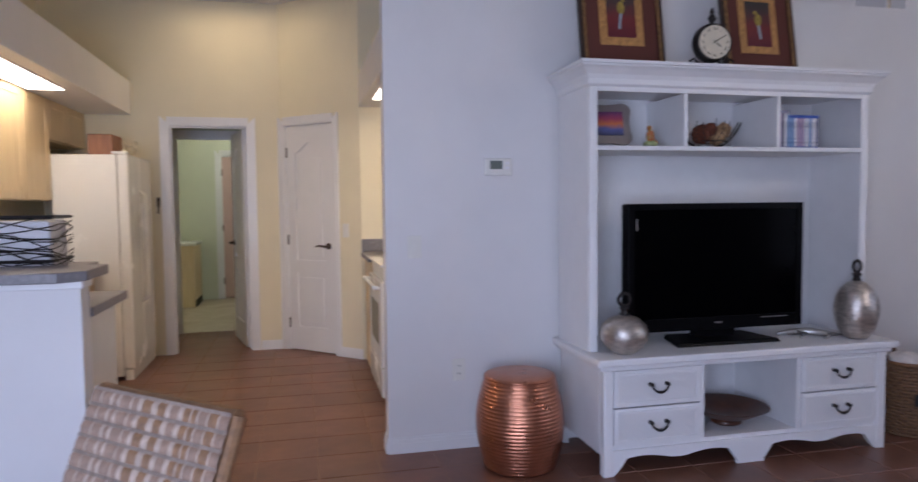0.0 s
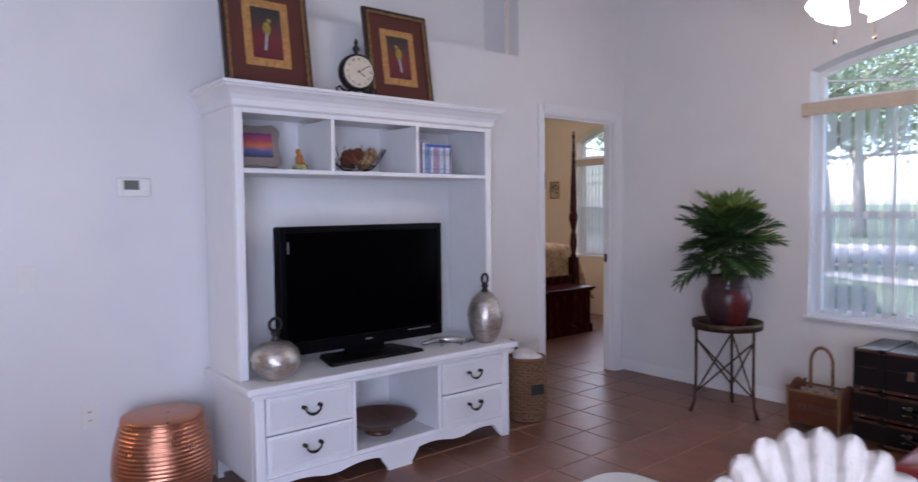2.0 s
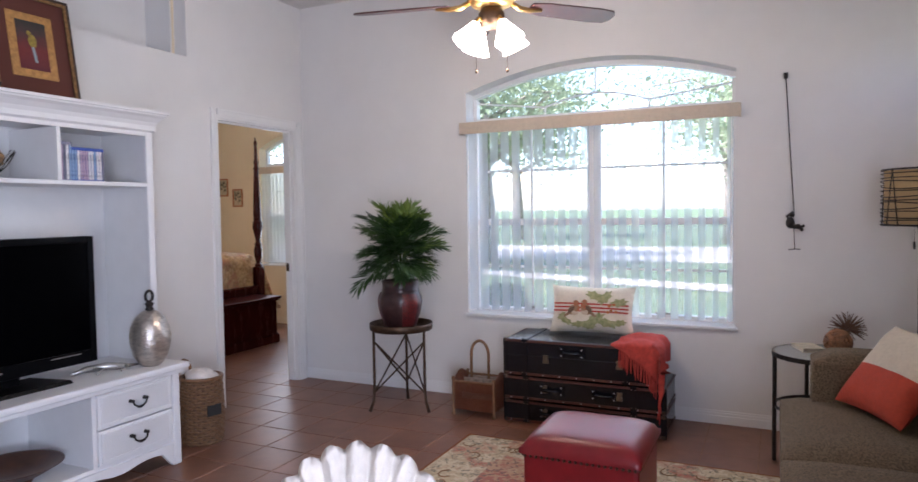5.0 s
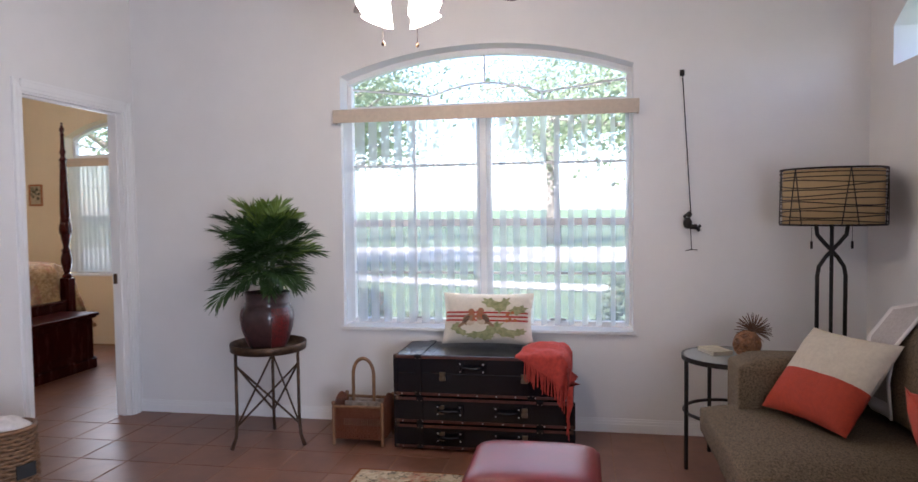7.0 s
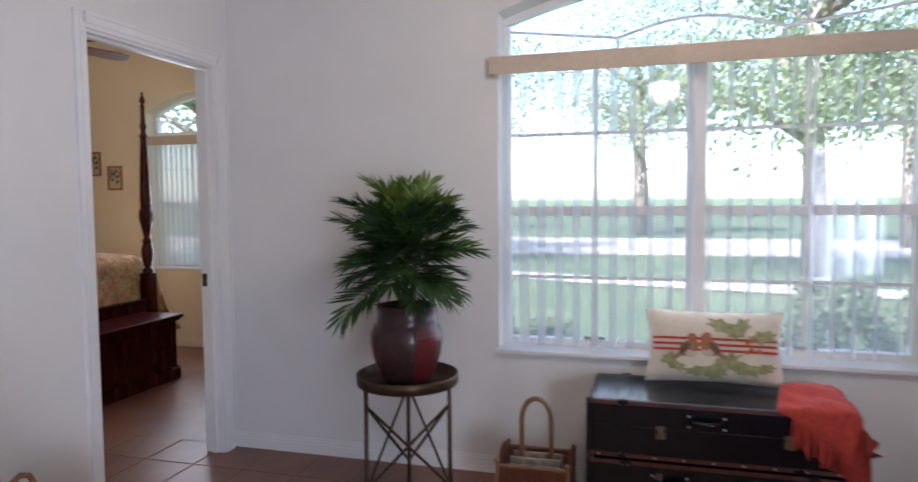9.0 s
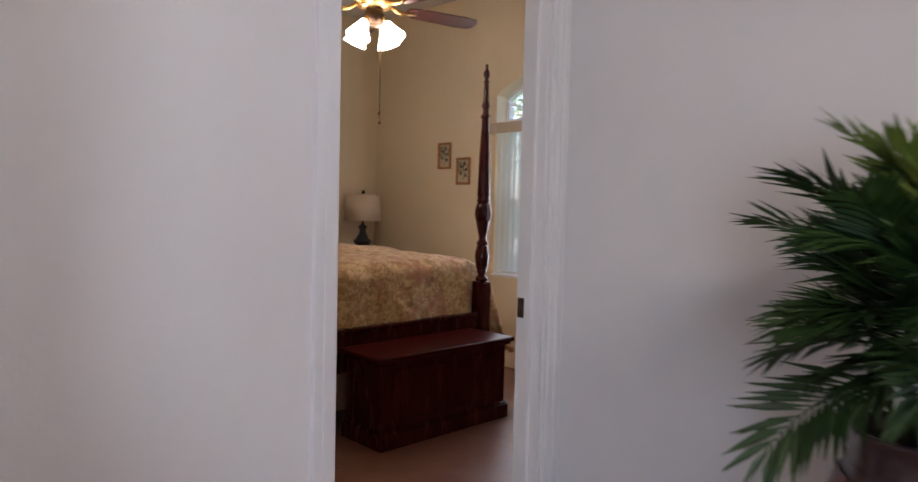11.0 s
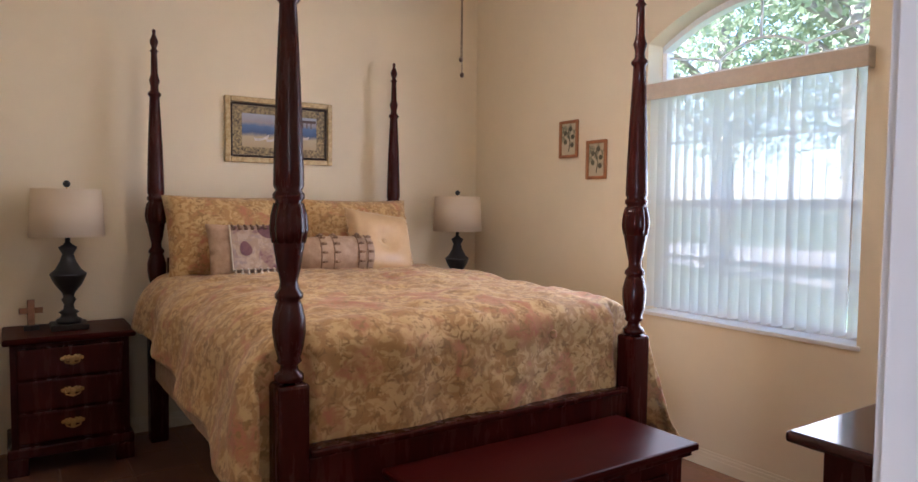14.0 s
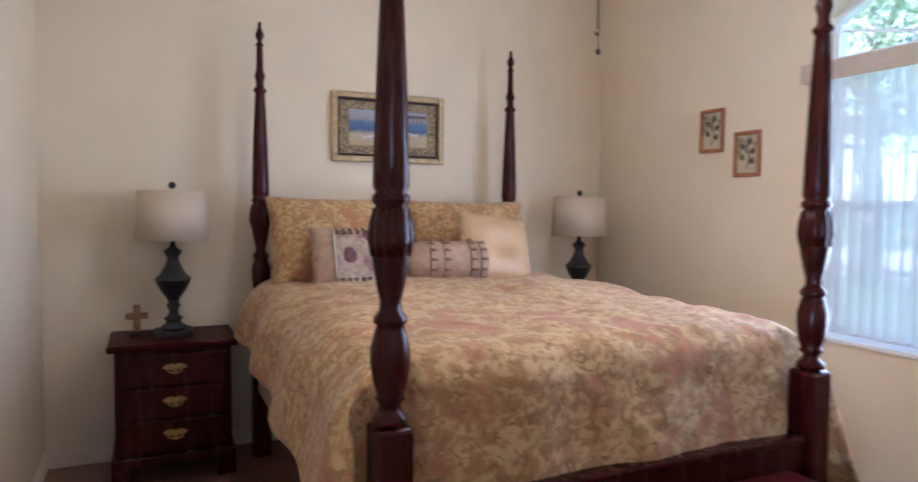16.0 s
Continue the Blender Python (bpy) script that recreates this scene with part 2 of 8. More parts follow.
POT = mat("dark_glazed_pot", (0.042, 0.018, 0.018), 0.35, var=0.3, scale=30, bump=0.2, coat=0.3)
POT_RED = mat("pot_red_lattice", (0.150, 0.012, 0.012), 0.35, col2=(0.05, 0.012, 0.012), scale=70, bump=0.6, bscale=90, coat=0.3)
SHADE = sheer_mat("lamp_shade_linen", (0.76, 0.63, 0.47), 0.3)
CLASP = mat("dull_clasp_metal", (0.16, 0.12, 0.08), 0.4, 0.8, var=0.3, scale=60)
SHADE_TAN = sheer_mat("lamp_shade_tan", (0.60, 0.42, 0.21), 0.3)
BLIND = sheer_mat("blind_vinyl", (0.90, 0.89, 0.87), 0.88, 0.20)
BLIND_SHEER = sheer_mat("blind_sheer", (0.90, 0.91, 0.92), 0.85, 0.50)
# see-through sheet that puts a milky haze over the view outside
HAZE_MESH = sheer_mat("haze_screen", (0.72, 0.74, 0.75), 0.5, 0.72)
VALANCE = mat("valance_fabric", (0.56, 0.465, 0.365), 0.8, var=0.06, scale=40, bump=0.3, bscale=300)
GLASS = glass_mat("window_glass")
CLEAR = glass_mat("clear_glass")
GLOW = mat("frosted_lit_glass", (0.9, 0.86, 0.78), 0.4, emit=((1.0, 0.88, 0.70), 3.4))
GLOW_TUBE = mat("lit_diffuser", (0.9, 0.88, 0.8), 0.5, emit=((1.0, 0.84, 0.55), 2.6))
DAMASK = damask_mat("damask_gold", (0.38, 0.208, 0.068), (0.53, 0.345, 0.145), (0.40, 0.145, 0.070), (0.28, 0.155, 0.050), 13.0)
SATIN_GOLD = mat("gold_satin", (0.47, 0.30, 0.145), 0.42, col2=(0.54, 0.36, 0.19), scale=10, bump=0.1)
ROSE_CLOTH = mat("mauve_brocade", (0.33, 0.205, 0.125), 0.7, col2=(0.45, 0.31, 0.21), scale=26, bump=0.4)
SHEEP = mat("sheepskin", (0.52, 0.36, 0.17), 0.95, col2=(0.62, 0.47, 0.27), scale=20, bump=1.0, bscale=70)
GRASS = mat("lawn", (0.07, 0.115, 0.055), 0.9, col2=(0.115, 0.16, 0.08), scale=0.6, bump=0.6, bscale=30)
PAVING = mat("pale_concrete", (0.50, 0.47, 0.43), 0.85, var=0.1, scale=1.2)
BARK = mat("bark", (0.26, 0.23, 0.20), 0.9, var=0.35, scale=8, bump=1.0, bscale=20)
FOLIAGE = sheer_mat("tree_leaves", (0.28, 0.34, 0.21), 0.55)
STUCCO = mat("outer_stucco", (0.50, 0.43, 0.35), 0.85, var=0.06, scale=2, bump=0.5)

for m_, k_ in ((SCREEN, 0.03), (BLACK, 0.07), (LEATHER_BLACK, 0.34), (LEATHER_RED, 0.45), (CHERRY, 0.16), (CHERRY_TOP, 0.03)):
    m_.node_tree.nodes["Principled BSDF"].inputs["Specular IOR Level"].default_value = k_

# ---- mesh helpers ----


def part(name, bm, material, parent=None, label="", smooth=False, bevel=0.0):
    me = bpy.data.meshes.new(name)
    bmesh.ops.recalc_face_normals(bm, faces=bm.faces)
    bm.to_mesh(me)
    bm.free()
    for m in material if isinstance(material, (list, tuple)) else [material]:
        me.materials.append(m)
    if smooth:
        for p in me.polygons:
            p.use_smooth = True
    ob = new(name, me)
    if parent:
        ob.parent = parent
    if label:
        ob["label"] = label
    if bevel:
        md = ob.modifiers.new("bevel", "BEVEL")
        md.width, md.segments, md.limit_method = bevel, 2, "ANGLE"
    return ob


def thing(name, label, category, x=0, y=0, z=0, rz=0, group="", kind="", rx=0, ry=0):
    ob = new(name)
    ob.empty_display_size = 0.05
    ob.matrix_world = pose(x, y, z, rx, ry, rz)
    return tagged(ob, label, category, group, kind)


def bx(bm, x0, x1, y0, y1, z0, z1, m=None, mi=0):
    """Adds a box; m turns it."""
    vs = [bm.verts.new((x, y, z)) for z in (z0, z1) for x, y in ((x0, y0), (x1, y0), (x1, y1), (x0, y1))]
    for f in ((0, 3, 2, 1), (4, 5, 6, 7), (0, 1, 5, 4), (1, 2, 6, 5), (2, 3, 7, 6), (3, 0, 4, 7)):
        bm.faces.new([vs[i] for i in f]).material_index = mi
    if m is not None:
        for v in vs:
            v.co = m @ v.co
    return bm


def hexa(bm, low, high):
    """A block between two quads."""
    vs = [bm.verts.new(p) for p in (*low, *high)]
    for f in ((0, 3, 2, 1), (4, 5, 6, 7), (0, 1, 5, 4), (1, 2, 6, 5), (2, 3, 7, 6), (3, 0, 4, 7)):
        bm.faces.new([vs[i] for i in f])
    return bm


def boxes(*rows):
    bm = bmesh.new()
    for r in rows:
        bx(bm, *r)
    return bm


def lathe(profile, n=24, bm=None, at=(0, 0), flute=None, sx=1.0, sy=1.0):
    """Turned shape from (radius, z) pairs; flute(angle, z) scales the radius."""
    bm = bm or bmesh.new()
    rings = []
    for r, z in profile:
        ring = []
        for i in range(n):
            a = 2 * math.pi * i / n
            k = r * (flute(a, z) if flute else 1)
            ring.append(bm.verts.new((at[0] + k * math.cos(a) * sx, at[1] + k * math.sin(a) * sy, z)))
        rings.append(ring)
    for p, q in zip(rings, rings[1:]):
        for i in range(n):
            bm.faces.new((p[i], p[(i + 1) % n], q[(i + 1) % n], q[i]))
    bm.faces.new(rings[0][::-1])
    bm.faces.new(rings[-1])
    return bm


def tube(pts, r, n=8, bm=None, closed=False):
    """A round rod along points; r may be one radius or one for each point."""
    bm = bm or bmesh.new()
    pts = [Vector(p) for p in pts]
    k = len(pts)
    rings = []
    side = None
    for i, p in enumerate(pts):
        a = pts[(i - 1) % k] if closed else pts[max(i - 1, 0)]
        b = pts[(i + 1) % k] if closed else pts[min(i + 1, k - 1)]
        d = (b - a).normalized()
        if side is None:
            side = d.cross(Vector((0, 0, 1)) if abs(d.z) < 0.9 else Vector((1, 0, 0))).normalized()
        side = (side - d * side.dot(d)).normalized()
        up = d.cross(side)
        rad = r[i] if isinstance(r, (list, tuple)) else r
        rings.append([bm.verts.new(p + rad * (math.cos(2 * math.pi * j / n) * side + math.sin(2 * math.pi * j / n) * up)) for j in range(n)])
    for p, q in zip(rings, rings[1:] + ([rings[0]] if closed else [])):
        for j in range(n):
            bm.faces.new((p[j], p[(j + 1) % n], q[(j + 1) % n], q[j]))
    if not closed:
        bm.faces.new(rings[0][::-1])
        bm.faces.new(rings[-1])
    return bm


def arc(cx, cz, r, a0, a1, n, y=0.0):
    return [(cx + r * math.cos(radians(a0 + (a1 - a0) * i / n)), y, cz + r * math.sin(radians(a0 + (a1 - a0) * i / n))) for i in range(n + 1)]


def sheet(nu, nv, f, thick=0.0):
    """A grid surface f(u, v) with u, v in 0..1, given a thickness downwards along its normals when thick."""
    bm = bmesh.new()
    g = [[bm.verts.new(f(i / nu, j / nv)) for j in range(nv + 1)] for i in range(nu + 1)]
    for i in range(nu):
        for j in range(nv):
            bm.faces.new((g[i][j], g[i + 1][j], g[i + 1][j + 1], g[i][j + 1]))
    if thick:
        bmesh.ops.recalc_face_normals(bm, faces=bm.faces)
        bmesh.ops.solidify(bm, geom=bm.faces[:], thickness=thick)
    return bm


def cushion(w, h, d, n=14, pinch=0.16, sag=0.0, bm=None, tuft=0.0):
    """A stuffed pillow, w wide along x, h high along z, d thick along y, with pointed corners."""
    bm = bm or bmesh.new()
    for s in (-1, 1):
        g = []
        for i in range(n + 1):
            row = []
            for j in range(n + 1):
                u, v = 2 * i / n - 1, 2 * j / n - 1
                fat = max(0.0, (1 - abs(u) ** 3.0) * (1 - abs(v) ** 3.0)) ** 0.55
                px = u * w / 2 * (1 - pinch * (1 - v * v) * 0.35)
                pz = v * h / 2 * (1 - pinch * (1 - u * u) * 0.35)
                th = d / 2 * fat
                if tuft:
                    th *= 1 - tuft * math.exp(-(u * u + v * v) * 14)
                th += 0.004 * noise.noise(Vector((u * 3, v * 3, s * 4)))
                row.append(bm.verts.new((px, s * th, pz - sag * (1 - u * u) * (v > 0))))
            g.append(row)
        for i in range(n):
            for j in range(n):
                q = (g[i][j], g[i + 1][j], g[i + 1][j + 1], g[i][j + 1])
                bm.faces.new(q if s > 0 else q[::-1])
    bmesh.ops.remove_doubles(bm, verts=bm.verts, dist=0.0005)
    return bm


def ball(r, x=0, y=0, z=0, bm=None, sx=1, sy=1, sz=1, u=10, v=8):
    bm = bm or bmesh.new()
    m = Matrix.Translation((x, y, z)) @ Matrix.Diagonal((sx, sy, sz, 1))
    bmesh.ops.create_uvsphere(bm, u_segments=u, v_segments=v, radius=r, matrix=m)
    return bm


def struct(name, bm, m, label="", bevel=0.0, category=""):
    return tagged(part(name, bm, m, None, label, bevel=bevel), label, category, "", "structure")

# ---- structure ----
XW, YW, H = 5.82, 4.82, 3.10
BX0, BX1, BY0, BY1 = 4.70, 8.00, 4.93, 8.86
DX0, DX1, DH = 4.850, 5.718, 2.095
SY = 0.12

struct("wall_tv", boxes((1.385, DX0, YW, BY0, 0, 2.47), (1.385, 2.26, YW, BY0, 2.47, H), (4.60, DX0, YW, BY0, 2.47, H),
       (DX0, DX1, YW, BY0, DH, H), (DX1, XW + 0.2, YW, BY0, 0, H)), WALL, "white plaster wall with a plant ledge and a doorway")
struct("wall_niche", boxes((2.26, 4.60, BY0, 5.16, 2.35, 2.47), (2.16, 4.66, 5.16, 5.26, 2.35, H), (2.16, 2.26, BY0, 5.16, 2.35, H), (4.566, 4.579, BY0, 5.16, 2.471, H)),
       WALL, "recessed white plant ledge above the wall")


def arched_wall(name, x0, x1, ya, yb, w0, w1, sill, spring, apex, top, m, label):
    """A wall across x0..x1 with an eyebrow-arched window between w0 and w1."""
    bm = boxes((x0, x1, ya, w0, 0, top), (x0, x1, w1, yb, 0, top), (x0, x1, w0, w1, 0, sill))
    n = 20
    for i in range(n):
        a, b = i / n, (i + 1) / n
        za, zb = (spring + (apex - spring) * (1 - (2 * t - 1) ** 2) for t in (a, b))
        p, q = w0 + (w1 - w0) * a, w0 + (w1 - w0) * b
        hexa(bm, ((x0, p, za), (x1, p, za), (x1, q, zb), (x0, q, zb)), ((x0, p, top), (x1, p, top), (x1, q, top), (x0, q, top)))
    return struct(name, bm, m, label)


arched_wall("wall_east", XW, XW + 0.20, -0.1, YW, 1.437, 3.305, 0.627, 2.275, 2.440, H, WALL, "white plaster wall with an arched window")
arched_wall("wall_bedroom_east", BX1, BX1 + 0.20, BY0 - 0.14, BY1 + 0.12, 6.055, 7.215, 0.742, 2.225, 2.40, H, WALL_BED, "cream plaster wall with an arched window")
struct("wall_bedroom_north", boxes((BX0 - 0.12, BX1, BY1, BY1 + 0.12, 0, H)), WALL_BED, "cream plaster bedroom wall behind the bed")
struct("wall_bedroom_west", boxes((BX0 - 0.12, BX0, BY0, BY1, 0, H)), WALL_BED, "cream plaster bedroom side wall")
struct("wall_bedroom_south", boxes((XW + 0.2, BX1, BY0 - 0.14, BY0, 0, H)), WALL_BED, "cream plaster bedroom wall behind the dresser")
struct("wall_bedroom_lining", boxes((BX0, DX0 - 0.07, BY0, BY0 + 0.006, 0, H), (DX1 + 0.07, XW + 0.2, BY0, BY0 + 0.006, 0, H), (DX0 - 0.07, DX1 + 0.07, BY0, BY0 + 0.006, DH + 0.07, H)),
       WALL_BED, "cream paint on the bedroom side of the doorway wall")
# south wall with a high arched window and an unseen opening added for fill light
bm = boxes((-4.0, -1.40, -0.08, SY, 0, H), (1.0, 4.35, -0.08, SY, 0, H), (5.53, XW, -0.08, SY, 0, H), (-1.40, 1.0, -0.08, SY, 2.06, H), (4.35, 5.53, -0.08, SY, 0, 2.13))
for i in range(12):
    a, b = i / 12, (i + 1) / 12
    za, zb = (2.34 + 0.2 * (1 - (2 * t - 1) ** 2) for t in (a, b))
    p, q = 4.35 + 1.18 * a, 4.35 + 1.18 * b
    hexa(bm, ((p, -0.08, za), (q, -0.08, zb), (q, SY, zb), (p, SY, za)), ((p, -0.08, H), (q, -0.08, H), (q, SY, H), (p, SY, H)))
struct("wall_south", bm, WALL, "white plaster wall with a high arched window")
struct("wall_west", boxes((-4.12, -4.0, -0.08, 7.8, 0, H)), WALL, "plain white plaster wall")
# kitchen
struct("wall_kitchen_north", boxes((-4.0, -0.15, 7.70, 7.82, 0, H), (0.53, 0.80, 7.70, 7.82, 0, H), (-0.15, 0.53, 7.70, 7.82, 2.03, H)), WALL_KIT, "cream kitchen wall with a doorway")
struct("wall_kitchen_west", boxes((-1.25, -1.13, 4.9, 7.70, 0, H)), WALL_KIT, "cream kitchen wall behind the cabinets")
d = Vector((1.46 - 0.78, 7.06 - 7.72, 0))
ANG = math.degrees(math.atan2(d.y, d.x))
AM = pose(0.78, 7.72, 0, 0, 0, ANG)
L = d.length
P0, P1, PH = 0.075, 0.655, 2.035
struct("wall_pantry", bx(bx(bx(bmesh.new(), 0, P0, 0, 0.1, 0, H, AM), P1, L, 0, 0.1, 0, H, AM), P0, P1, 0, 0.1, PH, H, AM), WALL_KIT, "cream wall set at an angle round the pantry door")
struct("wall_kitchen_east", boxes((1.46, 2.1, 7.06, 7.16, 0, H), (2.1, 2.2, BY0, 7.16, 0, H)), WALL_KIT, "cream kitchen wall behind the range")
struct("wall_soffit_west", boxes((-1.13, -0.43, 4.3, 7.70, 2.10, 2.38)), WALL, "white dropped soffit over the cabinets")
struct("wall_soffit_east", boxes((1.455, 2.10, BY0, 7.06, 2.12, 2.38)), WALL, "white dropped soffit over the range")
# hall and laundry room beyond the kitchen door
struct("wall_hall", boxes((-1.2, -0.27, 8.72, 8.80, 0, H), (0.55, 1.6, 8.72, 8.80, 0, H), (-0.27, 0.55, 8.72, 8.80, 2.02, H), (-1.3, -1.2, 7.82, 8.8, 0, H), (1.5, 1.6, 7.82, 8.8, 0, H)), WALL_GREEN, "pale wall of the back hall")
struct("wall_laundry", boxes((-2.0, -0.12, 11.4, 11.5, 0, H), (0.62, 2.2, 11.4, 11.5, 0, H), (-0.12, 0.62, 11.4, 11.5, 2.03, H), (-2.1, -2.0, 8.8, 11.5, 0, H), (2.2, 2.3, 8.8, 11.5, 0, H)), WALL_GREEN, "pale green laundry room wall")
struct("wall_far_room", boxes((-0.8, 1.6, 13.2, 13.3, 0, H), (-0.9, -0.8, 11.5, 13.3, 0, H), (1.6, 1.7, 11.5, 13.3, 0, H)), WALL_PINK, "dusky pink wall of a far room")
struct("ceiling", boxes((-4.12, XW + 0.2, -0.1, 4.93, H, H + 0.1), (-4.12, 4.66, 4.93, 8.8, H, H + 0.1), (-2.1, 2.3, 8.8, 13.4, H, H + 0.1)), CEIL, "flat white textured ceiling")
struct("ceiling_bedroom", boxes((BX0 - 0.04, BX1 + 0.2, 4.94, BY1 + 0.12, H, H + 0.1)), CEIL, "flat white textured bedroom ceiling")


def baseboard(x0, y0, x1, y1, m=TRIM, h=0.085):
    """A moulded skirting along a wall whose room side lies to the left of the line."""
    v = Vector((x1 - x0, y1 - y0, 0))
    mm = pose(x0, y0, 0, 0, 0, math.degrees(math.atan2(v.y, v.x)))
    bm = bx(bmesh.new(), 0, v.length, 0, 0.013, 0, h * 0.62, mm)
    bx(bm, 0, v.length, 0, 0.009, h * 0.62, h * 0.84, mm)
    bx(bm, 0, v.length, 0, 0.005, h * 0.84, h, mm)
    return struct("baseboard", bm, m, "white moulded skirting board" if m == TRIM else "cream painted moulded skirting board")


for r in ((4.79, YW, 1.385, YW), (1.385, YW, 1.385, 4.93), (XW, SY, XW, YW), (4.35, SY, XW, SY), (0.78, 7.70, 0.595, 7.70)):
    baseboard(*r)
for r in ((BX1, BY0, BX1, BY1), (BX1, BY1, BX0, BY1), (BX0, BY1, BX0, BY0)):
    baseboard(*r, m=TRIM_CREAM)
for a, b in ((0.0, P0 - 0.06), (P1 + 0.06, L)):
    p, q = AM @ Vector((a, 0, 0)), AM @ Vector((b, 0, 0))
    baseboard(q.x, q.y, p.x, p.y)


def casing(name, m, w, h, depth, sides=(-1, 1), label="white moulded door casing"):
    """Door lining and casings: opening w x h across local x, wall from y 0 to depth."""
    top = thing(name, label, "door frame", kind="structure")
    top.matrix_world = m
    part("jamb", boxes((0, 0.018, 0.002, depth - 0.002, 0, h - 0.018)), TRIM, top)
    part("jamb", boxes((w - 0.018, w, 0.002, depth - 0.002, 0, h - 0.018)), TRIM, top)
    part("head", boxes((0, w, 0.002, depth - 0.002, h - 0.018, h)), TRIM, top)
    bm = boxes((0.018, 0.03, depth * 0.35, depth * 0.6, 0, h - 0.03), (w - 0.03, w - 0.018, depth * 0.35, depth * 0.6, 0, h - 0.03), (0.018, w - 0.018, depth * 0.35, depth * 0.6, h - 0.03, h - 0.018))
    part("stop", bm, TRIM, top)
    for s in sides:
        y0 = 0.0 if s < 0 else depth
        for k, (a, b) in enumerate(((-0.06, 0.006), (w - 0.006, w + 0.06))):
            bm = bmesh.new()
            for lo, hi, t in ((0.0, 0.3, 0.010), (0.3, 0.55, 0.015), (0.55, 0.8, 0.012), (0.8, 1.0, 0.017)):
                c, e = (b - (b - a) * lo, b - (b - a) * hi) if k == 0 else (a + (b - a) * lo, a + (b - a) * hi)
                bx(bm, min(c, e), max(c, e), *sorted((y0, y0 + s * t)), 0, h + 0.06 * hi)
            part("casing", bm, TRIM, top)
        bm = bmesh.new()
        for lo, hi, t in ((0.0, 0.3, 0.010), (0.3, 0.55, 0.015), (0.55, 0.8, 0.012), (0.8, 1.0, 0.017)):
            bx(bm, -0.0, w, *sorted((y0, y0 + s * (t + 0.001))), h - 0.006 + 0.066 * lo, h - 0.006 + 0.066 * hi)
        part("casing", bm, TRIM, top)
    return top


cs = casing("door_frame_bedroom", pose(DX0, YW, 0), DX1 - DX0, DH, BY0 - YW)
part("strike_plate", boxes((DX1 - DX0 - 0.0205, DX1 - DX0 - 0.0185, 0.066, 0.104, 0.915, 0.985), (DX1 - DX0 - 0.024, DX1 - DX0 - 0.0185, 0.056, 0.066, 0.93, 0.97)), BRONZE, cs, "worn bronze strike plate")
part("hinge", boxes((0.0305, 0.0325, 0.044, 0.065, 1.105, 1.195)), BRONZE, cs, "bronze hinge leaf")
for z in (0.22, 1.84):
    part("hinge", boxes((0.0185, 0.0205, 0.068, 0.105, z - 0.045, z + 0.045)), BRONZE, cs, "bronze hinge leaf")
casing("door_frame_kitchen", pose(-0.15, 7.70, 0), 0.68, 2.03, 0.12)
casing("door_frame_hall", pose(-0.27, 8.72, 0), 0.82, 2.02, 0.08, (-1,))
casing("door_frame_pantry", AM @ pose(P0, 0, 0), P1 - P0, PH, 0.1, (-1,))
casing("door_frame_laundry", pose(-0.12, 11.4, 0), 0.74, 2.03, 0.1, (-1,))


def panel_door(name, m, w, h, label, lever_side=1, lever=True, paint=TRIM):
    """Two-panel door with an arched upper panel."""
    top = thing(name, label, "door", kind="structure")
    top.matrix_world = m
    part("leaf", boxes((0, w, 0.0141, 0.0289, 0.01, h)), paint, top, bevel=0.002)
    for y in (0.0, 0.029):
        s = boxes((0, 0.1, y, y + 0.014, 0.01, h), (w - 0.1, w, y, y + 0.014, 0.01, h), (0.1, w - 0.1, y, y + 0.014, 0.01, 0.22), (0.1, w - 0.1, y, y + 0.014, 0.70, 0.82))
        n = 12
        for i in range(n):
            a, b = i / n, (i + 1) / n
            za, zb = (h - 0.24 + 0.09 * math.sin(math.pi * t) ** 2 for t in (a, b))
            p, q = 0.1 + (w - 0.2) * a, 0.1 + (w - 0.2) * b
            hexa(s, ((p, y, za), (q, y, zb), (q, y + 0.014, zb), (p, y + 0.014, za)), ((p, y, h), (q, y, h), (q, y + 0.014, h), (p, y + 0.014, h)))
        part("frame_relief", s, paint, top)
        part("lower_panel", boxes((0.135, w - 0.135, y + 0.0025, y + 0.0115, 0.255, 0.665)), paint, top, bevel=0.003)
        part("upper_panel", boxes((0.135, w - 0.135, y + 0.0025, y + 0.0115, 0.855, h - 0.29)), paint, top, bevel=0.003)
    if lever:
        x = w - 0.06 if lever_side > 0 else 0.06
        d = -1 if lever_side > 0 else 1
        for y, s in ((-0.0, -1), (0.043, 1)):
            bm = tube([(x, y, 0.95), (x, y + s * 0.01, 0.95)], 0.028, 16)
            tube([(x, y, 0.95), (x, y + s * 0.045, 0.95), (x + d * 0.02, y + s * 0.05, 0.95), (x + d * 0.07, y + s * 0.05, 0.957), (x + d * 0.11, y + s * 0.048, 0.945)], [0.011, 0.011, 0.01, 0.009, 0.006], 8, bm)
            part("lever_handle", bm, BRONZE, top, "aged bronze lever handle", True)
    for z in (0.25, 1.0, 1.78):
        x = -0.004 if lever_side > 0 else w - 0.012
        part("hinge", tube([(x + 0.008, -0.006, z - 0.045), (x + 0.008, -0.006, z + 0.045)], 0.007, 8), BRONZE, top, "bronze butt hinge")
    return top


panel_door("door_1", AM @ pose(P0 + 0.02, 0.012, 0), P1 - P0 - 0.04, PH - 0.022, "closed white two-panel pantry door with bronze lever")
